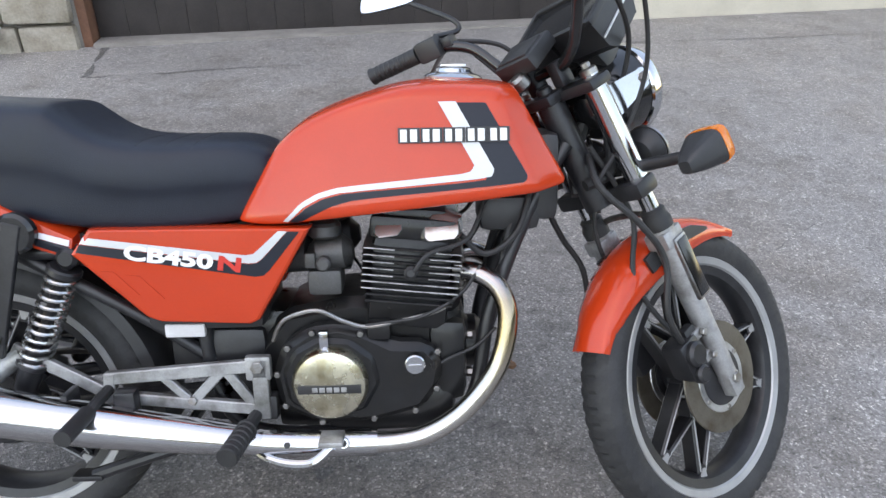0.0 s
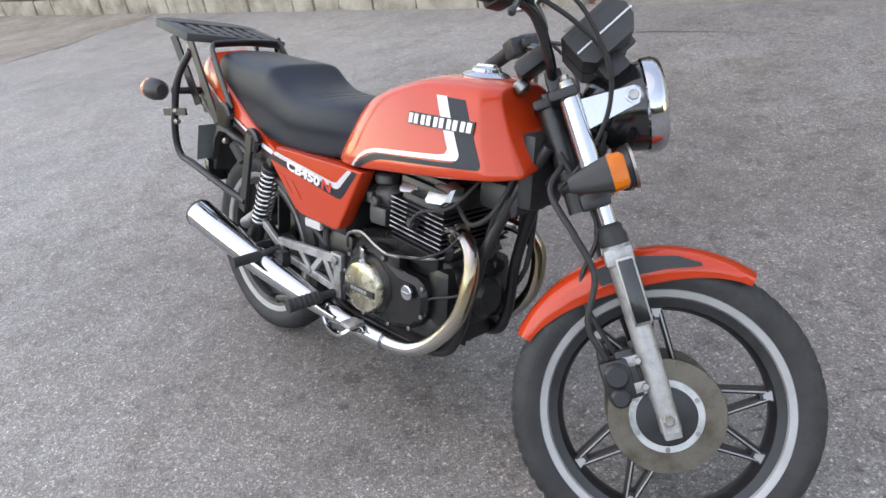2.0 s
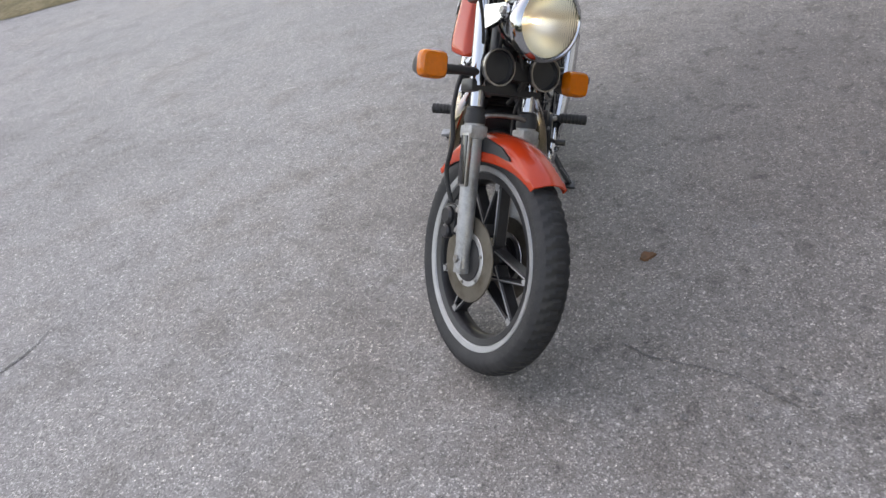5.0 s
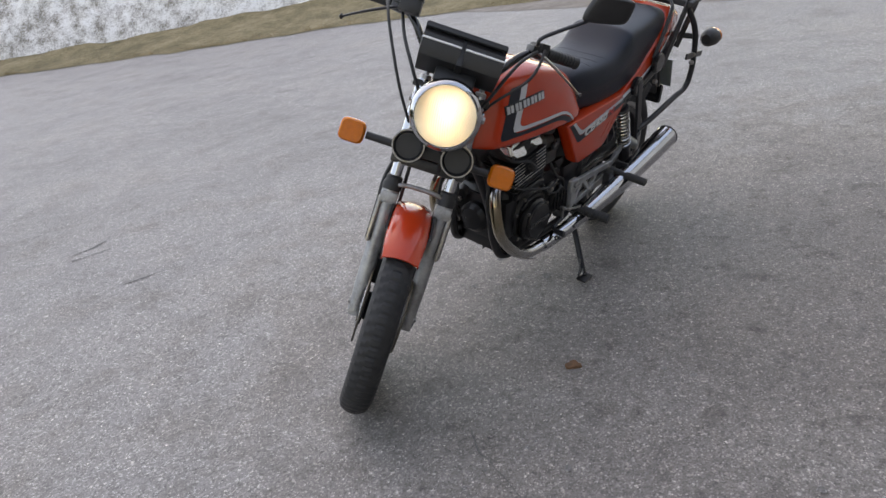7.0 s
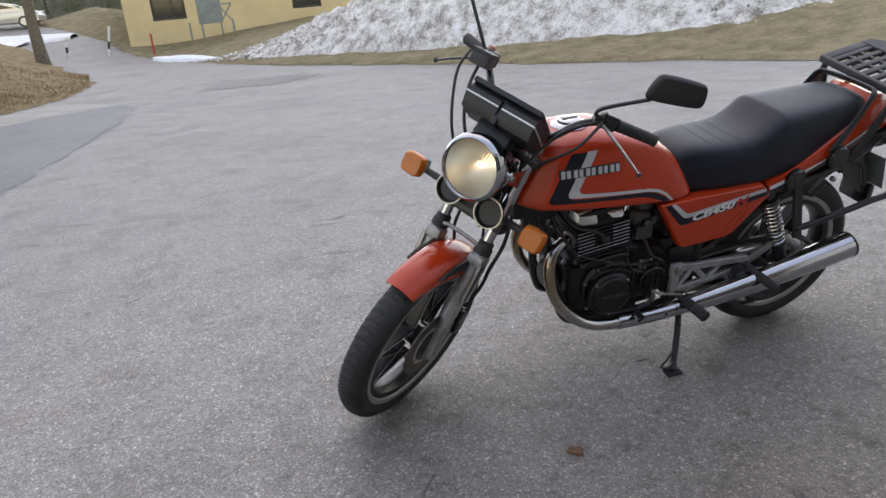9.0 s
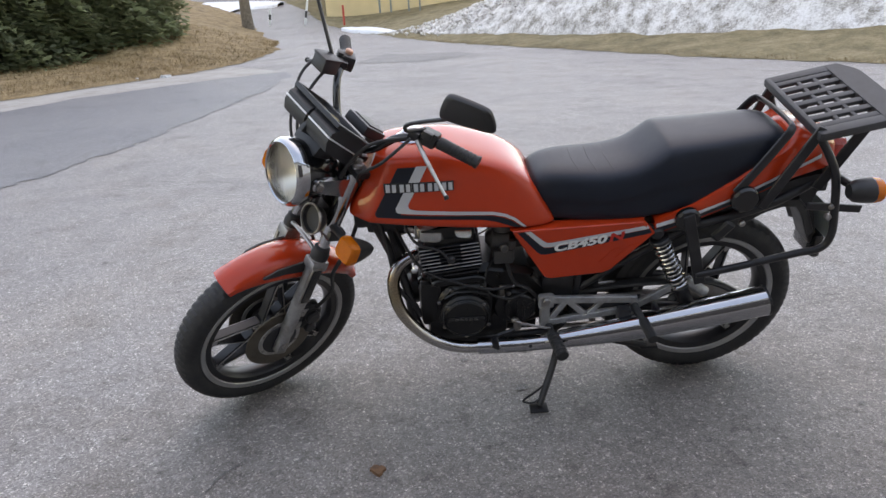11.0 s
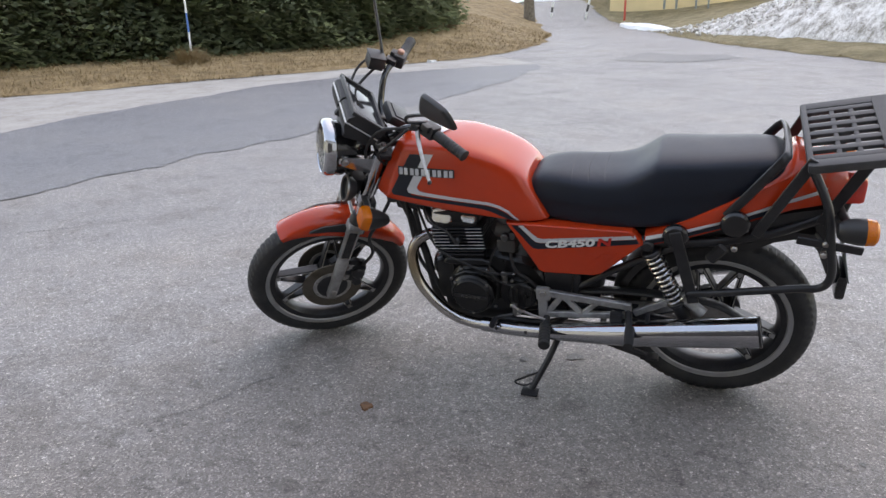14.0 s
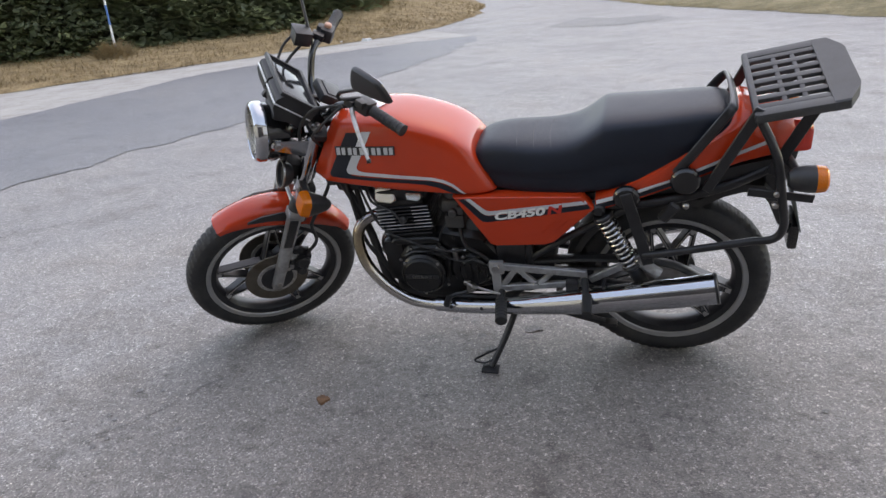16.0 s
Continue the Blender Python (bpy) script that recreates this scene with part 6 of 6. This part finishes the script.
part("brake_pedal", join(tube([(0.5, -0.16, 0.30), (0.56, -0.2, 0.262), (0.64, -0.215, 0.255), (0.685, -0.205, 0.285)], 0.0085, 10)), CHROME, bike, "chromed brake pedal with a knurled pad")
part("pedal_pad", rbox(0.685, -0.205, 0.3, 0.045, 0.05, 0.012, 0.004, ID), CAST, bike)
part("gear_lever", join(tube([(0.62, 0.13, 0.335), (0.65, 0.165, 0.33), (0.70, 0.17, 0.315), (0.715, 0.2, 0.313)], 0.007, 8), tube([(0.713, 0.185, 0.313), (0.713, 0.22, 0.313)], 0.011, 10)), BLACK_METAL, bike)
part("chain", join(rbox(0.27, 0.072, 0.375, 0.5, 0.012, 0.012, 0.002, Matrix.Translation((0, 0, 0)) @ pose(0, 0, 0.0, 0, 0, 0)), rbox(0.27, 0.072, 0.255, 0.5, 0.012, 0.012, 0.002)), STEEL, bike)
part("chain_guard", tube([(0.44, 0.085, 0.41), (0.25, 0.085, 0.425), (0.02, 0.085, 0.415), (-0.09, 0.085, 0.36)], 0.02, 10, 6, 0.5), BLACK_PLASTIC, bike)

part("swingarm_pivot", join(rbox(0.49, 0, 0.385, 0.13, 0.21, 0.2, 0.025), disc((0.47, 0, 0.37), (0, 1, 0), 0.03, 0.235, 20)), BLACK_METAL, bike)

# engine
eng = part("engine_block", plate([(0.53, 0.31), (0.52, 0.43), (0.585, 0.515), (0.72, 0.54), (0.92, 0.525), (0.945, 0.45), (0.925, 0.36), (0.86, 0.305), (0.62, 0.285)], 0, 0.2, 0.02), ENGINE, bike, "black two-cylinder engine")
sump = part("sump", join(rbox(0.79, 0, 0.315, 0.26, 0.245, 0.1, 0.03), rbox(0.64, 0, 0.29, 0.16, 0.17, 0.06, 0.02)), ENGINE, eng)
for k in range(7):
    part("sump_fin", rbox(0.80, -0.09 + k * 0.03, 0.26, 0.2 - 0.02 * abs(k - 3), 0.005, 0.022, 0.002), ENGINE, sump)
part("front_cover", join(rbox(0.905, 0, 0.41, 0.075, 0.235, 0.17, 0.025), disc((0.925, -0.07, 0.47), (1, 0, 0), 0.03, 0.04, 20, 0.3), disc((0.925, 0.07, 0.47), (1, 0, 0), 0.03, 0.04, 20, 0.3)), ENGINE, eng)
part("gearbox_top", rbox(0.56, 0, 0.47, 0.1, 0.17, 0.09, 0.03), ENGINE, eng)
part("oil_filter", disc((0.955, 0, 0.41), (1, 0, 0), 0.055, 0.05, 28, 0.3), ENGINE, eng)
for z in (0.37, 0.45):
    part("filter_bolt", bolt((0.95, -0.075, z), (1, 0, 0), 0.009, 0.014), STEEL_DARK, eng)
TILT = Matrix.Translation((0.83, 0, 0.52)) @ pose(0, 0, 0, 0, 6, 0)
part("cylinder", join(rbox(0, 0, 0.05, 0.155, 0.235, 0.18, 0.02, TILT)), ENGINE, eng)
for i in range(9):
    z = 0.016 + i * 0.0128
    long_ = 0.186 if i > 1 else 0.165
    part("cooling_fin", rbox(0, 0, z, long_, 0.262, 0.004, 0.001, TILT, 1), ENGINE, eng)
    if i > 1:
        for s in (-1, 1):
            spans = ((-0.062, 0.058), (0.062, 0.058)) if i > 3 else ((0.0, 0.182),)
            for x, l_ in spans:
                part("fin_edge", rbox(x, s * 0.1315, z, l_, 0.003, 0.0026, 0.0006, TILT, 1), FIN, eng)
head = part("cylinder_head", join(rbox(0, 0, 0.155, 0.168, 0.23, 0.045, 0.012, TILT), rbox(0, 0, 0.178, 0.12, 0.2, 0.03, 0.01, TILT)), ENGINE, eng)
for s in (-1, 1):
    # faceted caps, front and rear
    for x0_, x1_ in ((0.768, 0.828), (0.858, 0.935)):
        z0_, z1_ = (0.661, 0.706) if x0_ < 0.8 else (0.652, 0.705)
        base_ = [(x0_, z0_ + 0.006), (x0_ + 0.01, z0_), (x1_ - 0.01, z0_ + 0.004), (x1_, z0_ + 0.014), (x1_, z1_ - 0.01), (x1_ - 0.03, z1_), (x0_ + 0.02, z1_), (x0_, z1_ - 0.025)]
        cx_, cz_ = (x0_ + x1_) / 2, (z0_ + z1_) / 2
        slope = [0.131 - 0.03 * (b - z0_) / (z1_ - z0_) for a, b in base_]
        part("cam_cover", loft([[(a, s * 0.07, b) for a, b in base_], [(a, s * (y - 0.01), b) for (a, b), y in zip(base_, slope)], [(cx_ + (a - cx_) * 0.8, s * y, cz_ + (b - cz_) * 0.82) for (a, b), y in zip(base_, slope)]]), CHROME_WORN, head, "worn chromed cylinder head cap", 10)
    part("spark_plug_cap", join(tube([TILT @ Vector((0.0, s * 0.115, 0.075)), TILT @ Vector((0.005, s * 0.15, 0.085)), TILT @ Vector((0.03, s * 0.145, 0.12)), TILT @ Vector((0.1, s * 0.12, 0.15)), TILT @ Vector((0.13, s * 0.06, 0.22))], 0.0045, 8), disc(TILT @ Vector((0, s * 0.14, 0.08)), (0, s, 0.2), 0.013, 0.03)), RUBBER, head)
    # carburettor
    cb = part("carburettor", join(disc((0.685, s * 0.075, 0.625), (1, 0, 0.1), 0.034, 0.085, 20), rbox(0.675, s * 0.085, 0.575, 0.065, 0.06, 0.05, 0.01), disc((0.675, s * 0.08, 0.672), (0, 0, 1), 0.032, 0.03, 20), disc((0.675, s * 0.12, 0.615), (0, s, 0), 0.014, 0.02, 14), rbox(0.65, s * 0.11, 0.62, 0.02, 0.02, 0.03, 0.004)), CAST_DARK, bike, "grey carburettor behind the cylinders")
    part("intake_boot", tube([(0.64, s * 0.07, 0.62), (0.57, s * 0.065, 0.615)], 0.032, 16), RUBBER, cb)
part("crankcase_side", plate([(0.582, 0.335), (0.57, 0.405), (0.592, 0.462), (0.64, 0.495), (0.70, 0.502), (0.755, 0.485), (0.80, 0.462), (0.865, 0.46), (0.895, 0.425), (0.89, 0.375), (0.855, 0.325), (0.76, 0.30), (0.655, 0.296)], -0.122, 0.05, 0.014), ENGINE, eng, "", 30)
part("case_step", plate([(0.60, 0.35), (0.59, 0.41), (0.615, 0.455), (0.66, 0.48), (0.72, 0.475), (0.765, 0.44), (0.775, 0.385), (0.745, 0.33), (0.66, 0.312)], -0.145, 0.022, 0.008), ENGINE, eng, "", 30)
part("starter_motor", disc((0.90, -0.075, 0.535), (0, 1, 0), 0.032, 0.06, 20, 0.2), ENGINE, eng)
part("brake_switch", rbox(0.56, -0.13, 0.335, 0.03, 0.03, 0.05, 0.006), BLACK_PLASTIC, eng)
cv = part("clutch_cover", lathe([(0.072, -0.012), (0.0715, 0.008), (0.066, 0.017), (0.055, 0.0205), (0.0, 0.0225)], 48, Matrix.Translation((0.682, -0.158, 0.393)) @ Matrix.Rotation(radians(180), 4, "Z")), TARNISH, eng, "round tarnished metal engine cover with a dark band")
part("cover_band", rbox(0.682, -0.1795, 0.388, 0.118, 0.004, 0.017, 0.001), BLACK_PLASTIC, cv)
for i in range(5):
    part("band_mark", rbox(0.682 + (i - 2) * 0.0135, -0.182, 0.388, 0.010, 0.002, 0.0095, 0.0004), CAST, cv)
part("cover_arm", join(rbox(0.674, -0.158, 0.475, 0.018, 0.016, 0.045, 0.005), bolt((0.676, -0.168, 0.457), (0, -1, 0), 0.009, 0.01)), CHROME, cv)
part("breather", rbox(0.775, -0.13, 0.487, 0.045, 0.03, 0.035, 0.008), ENGINE, eng)
part("engine_wire", tube([(0.75, -0.145, 0.50), (0.80, -0.142, 0.505), (0.86, -0.14, 0.515), (0.93, -0.12, 0.55), (0.97, -0.1, 0.6)], 0.0035, 6), RUBBER, eng)
part("engine_wire", tube([(0.86, -0.13, 0.39), (0.90, -0.13, 0.42), (0.96, -0.11, 0.44), (1.0, -0.09, 0.47)], 0.0035, 6), RUBBER, eng)
part("timing_plug", join(disc((0.842, -0.157, 0.425), (0, -1, 0), 0.0195, 0.012, 24), rbox(0.842, -0.164, 0.425, 0.024, 0.003, 0.004, 0.0005)), CHROME, eng)
sp = part("sprocket_cover", join(plate([(0.565, 0.345), (0.56, 0.40), (0.59, 0.44), (0.65, 0.455), (0.70, 0.44), (0.715, 0.39), (0.70, 0.335), (0.64, 0.315)], 0.105, 0.03, 0.01), disc((0.625, 0.124, 0.388), (0, 1, 0), 0.052, 0.02, 32, 0.25)), ENGINE, eng, "", 30)
for k in range(4):
    part("rib", rbox(0.592 + k * 0.022, 0.136, 0.388, 0.006, 0.006, 0.075 - 0.012 * abs(k - 1.5), 0.002), ENGINE, sp)
part("clutch_arm", join(disc((0.685, 0.125, 0.452), (0, 0, 1), 0.011, 0.05, 14, 0.2), rbox(0.668, 0.13, 0.478, 0.05, 0.014, 0.008, 0.003, ID, 1)), STEEL_DARK, eng)
part("clutch_cable", tube([(0.645, 0.13, 0.478), (0.72, 0.15, 0.485), (0.82, 0.148, 0.515), (0.93, 0.12, 0.56), (1.0, 0.07, 0.68)], 0.0045, 8), RUBBER, eng)
part("neutral_wire", tube([(0.60, 0.12, 0.445), (0.66, 0.142, 0.438), (0.72, 0.14, 0.462), (0.735, 0.12, 0.51), (0.70, 0.1, 0.58)], 0.0035, 6), RUBBER, eng)
part("drain_hose", tube([(0.665, 0.1, 0.55), (0.645, 0.125, 0.49), (0.60, 0.128, 0.46), (0.565, 0.115, 0.40), (0.55, 0.1, 0.30), (0.545, 0.095, 0.25)], 0.006, 8), RUBBER, eng)
part("gear_shaft", join(disc((0.635, 0.145, 0.335), (0, 1, 0), 0.012, 0.05, 18, 0.2), rbox(0.642, 0.164, 0.352, 0.016, 0.012, 0.05, 0.004), disc((0.648, 0.168, 0.372), (0, 1, 0), 0.009, 0.02, 14, 0.2)), STEEL_DARK, eng)
part("gear_rod", join(tube([(0.648, 0.175, 0.372), (0.59, 0.178, 0.352), (0.535, 0.178, 0.335)], 0.0042, 8), disc((0.62, 0.177, 0.362), (-0.95, 0, -0.3), 0.007, 0.022, 6, 0.1)), STEEL, eng)
part("base_flange", plate([(0.735, 0.498), (0.73, 0.512), (0.76, 0.522), (0.89, 0.512), (0.905, 0.495), (0.89, 0.488)], 0.118, 0.02, 0.004), ENGINE, eng, "", 30)
part("crankcase_left", join(plate([(0.71, 0.315), (0.70, 0.44), (0.74, 0.485), (0.79, 0.492), (0.85, 0.478), (0.895, 0.43), (0.893, 0.34), (0.85, 0.302), (0.77, 0.295)], 0.108, 0.03, 0.012), plate([(0.72, 0.43), (0.725, 0.452), (0.77, 0.468), (0.83, 0.468), (0.868, 0.446), (0.86, 0.436), (0.83, 0.456), (0.77, 0.456)], 0.126, 0.012, 0.004)), ENGINE, eng, "", 30)
alt = part("alternator_cover", join(disc((0.80, 0.14, 0.385), (0, 1, 0), 0.079, 0.03, 44, 0.3), disc((0.80, 0.158, 0.385), (0, 1, 0), 0.066, 0.014, 44, 0.2), lathe([(0.0665, 0.0), (0.0715, 0.0), (0.0715, 0.006), (0.069, 0.009), (0.0665, 0.006)], 44, Matrix.Translation((0.80, 0.155, 0.385)), True)), ENGINE, eng, "round black alternator cover with a raised rim")
part("cover_mark", rbox(0.80, 0.166, 0.387, 0.118, 0.003, 0.018, 0.001), BLACK_GLOSS, alt)
for k in range(5):
    part("band_mark", rbox(0.80 + (k - 2) * 0.0145, 0.1685, 0.387, 0.011, 0.002, 0.0085, 0.0004), CAST_DARK, alt)
for a in (40, 140, 270):
    part("cover_screw", bolt((0.80 + 0.075 * math.cos(radians(a)), 0.155, 0.385 + 0.075 * math.sin(radians(a))), (0, 1, 0), 0.006, 0.008), STEEL_DARK, alt)
for s, pts in ((-1, ((0.885, 0.445), (0.882, 0.37), (0.84, 0.325), (0.76, 0.31), (0.66, 0.305), (0.592, 0.34), (0.58, 0.405), (0.602, 0.458), (0.65, 0.488), (0.74, 0.484))), (1, ((0.882, 0.425), (0.868, 0.325), (0.725, 0.325), (0.58, 0.36), (0.58, 0.41), (0.66, 0.442), (0.745, 0.475), (0.84, 0.47)))):
    for a, b in pts:
        part("case_bolt", bolt((a, s * (0.146 if s < 0 else 0.122), b), (0, s, 0), 0.0065, 0.01), STEEL_DARK, eng)
part("oil_line", tube([(0.575, -0.135, 0.47), (0.60, -0.15, 0.515), (0.66, -0.155, 0.535), (0.71, -0.15, 0.512), (0.75, -0.145, 0.498), (0.80, -0.14, 0.503), (0.90, -0.11, 0.52), (0.95, -0.06, 0.56)], 0.0042, 8), STEEL, eng)
part("battery_box", join(rbox(0.45, -0.03, 0.58, 0.22, 0.2, 0.18, 0.02), rbox(0.42, 0, 0.45, 0.12, 0.17, 0.16, 0.02)), BLACK_PLASTIC, bike)
part("fuse_label", rbox(0.41, -0.125, 0.492, 0.075, 0.016, 0.026, 0.004), WHITE_PLASTIC, bike)
for pts, r in (([(1.03, 0.04, 0.7), (1.0, 0.075, 0.58), (0.985, 0.085, 0.47), (0.94, 0.1, 0.36)], 0.009), ([(1.05, 0.055, 0.7), (1.025, 0.09, 0.6), (1.01, 0.09, 0.48), (0.96, 0.1, 0.4)], 0.007), ([(1.05, -0.04, 0.72), (1.02, -0.06, 0.62), (1.0, -0.07, 0.5), (0.965, -0.07, 0.4)], 0.009), ([(1.07, -0.055, 0.74), (1.04, -0.085, 0.66), (0.98, -0.09, 0.62), (0.93, -0.085, 0.66)], 0.006)):
    part("hose", tube(pts, r, 8), RUBBER, bike)
part("head_shroud", join(rbox(1.1, 0, 0.76, 0.05, 0.12, 0.17, 0.02, ID), rbox(1.03, 0, 0.69, 0.12, 0.12, 0.07, 0.02)), BLACK_PLASTIC, bike)

# ---- marks and litter on the asphalt ----
rng = random.Random(11)


def blot(name, x, y, r, material, label, cat, lift=0.003, thick=0.0, squash=1.0):
    n = 18
    ring = []
    for i in range(n):
        a = 2 * math.pi * i / n
        k = r * (0.75 + 0.5 * noise.noise(Vector((math.cos(a) * 1.3 + x * 9, math.sin(a) * 1.3 + y * 9, 0.3))))
        ring.append((x + math.cos(a) * k, y + math.sin(a) * k * squash))
    if thick:
        bm_ = loft([[(a, b, ground_z(a, b)) for a, b in ring], [(x + (a - x) * 0.9, y + (b - y) * 0.9, ground_z(a, b) + thick * (0.6 + 0.5 * noise.noise(Vector((a * 60, b * 60, 1))))) for a, b in ring]])
    else:
        bm_ = bmesh.new()
        bm_.faces.new([bm_.verts.new((a, b, ground_z(a, b) + lift)) for a, b in ring])
    return tagged(part(name, bm_, material, None, label), category=cat, kind="" if thick else "structure")


blot("leaf", 0.985, 0.705, 0.03, LEAF, "dry brown leaf lying on the asphalt", "leaf", 0, 0.012)
for x, y, r in ((0.38, 0.12, 0.038), (0.51, 0.29, 0.03), (0.7, 0.07, 0.02), (0.62, 0.09, 0.015), (0.46, 0.02, 0.02), (0.56, 0.2, 0.022), (-0.55, 0.52, 0.014), (0.15, -0.67, 0.012), (0.46, 1.47, 0.02)):
    blot("oil_spot", x, y, r, ASPHALT_CRACK, "", "stain")
for i in range(40):
    cx, cy, sp = rng.choice(((1.55, 0.9, 0.35), (1.3, 1.0, 0.5), (0.0, 2.15, 0.6), (1.2, 1.35, 0.6), (0.4, 1.6, 0.7)))
    blot("oil_spot", rng.gauss(cx, sp * 0.6), rng.gauss(cy, sp * 0.5), rng.uniform(0.005, 0.016), ASPHALT_STAIN, "", "stain")


def crack(pts, w=0.012, gaps=0.0):
    """A hairline crack that thins out and breaks off here and there."""
    line = spline([(a, b, 0) for a, b in pts], 24)
    bm_ = bmesh.new()
    last = None
    for i, p in enumerate(line):
        d = (line[min(i + 1, len(line) - 1)] - line[max(i - 1, 0)]).normalized()
        o = Vector((-d.y, d.x, 0))
        k = w * max(0.0, 0.45 + 1.1 * noise.noise(p * 5) - gaps)
        c = p + o * (0.025 * noise.noise(p * 5 + Vector((3, 0, 0))) + 0.008 * noise.noise(p * 22))
        if k < 0.0012:
            last = None
            continue
        pair = [bm_.verts.new((q.x, q.y, ground_z(q.x, q.y) + 0.003)) for q in (c - o * k, c + o * k)]
        if last:
            bm_.faces.new((last[0], last[1], pair[1], pair[0]))
        last = pair
    return tagged(part("crack", bm_, ASPHALT_CRACK), kind="structure")


crack([(-1.76, 4.66), (-1.66, 4.2), (-1.56, 3.77)], 0.03)
crack([(-1.56, 3.77), (-1.1, 3.85), (-0.63, 3.95), (0.1, 4.05)], 0.012)
crack([(0.9, 4.42), (1.68, 4.53), (2.58, 4.57), (3.64, 4.68), (5, 4.9)], 0.012)
crack([(1.4, -2.25), (1.3, -2.2), (1.2, -2.18)], 0.01)
crack([(1.41, -1.6), (1.3, -1.56), (1.17, -1.55)], 0.01)
crack([(4.05, -0.4), (3.7, -0.72), (3.35, -1.12)], 0.007, 0.1)
crack([(2.3, 1.6), (1.65, 1.02), (1.51, 0.82), (1.4, 0.63), (0.99, 0.38), (0.68, 0.2)], 0.0045, 0.2)
crack([(3.18, -4.46), (2.64, -4.77), (1.9, -5.14), (1.2, -5.5)], 0.014, 0.1)
crack([(3.49, -3.46), (2.76, -3.26), (1.94, -2.98)], 0.009, 0.15)
crack([(1.36, -2.34), (1.25, -2.33), (1.16, -2.36)], 0.008)
crack([(2.66, -1.34), (2.5, -1.36), (2.3, -1.5)], 0.01)
for i in range(3):
    blot("litter", 6.2 + 0.5 * i, -12.75 + 0.3 * i, 0.13 - 0.035 * i, WHITE_PLASTIC, "scrap of white paper in the dry grass", "litter", 0, 0.08)
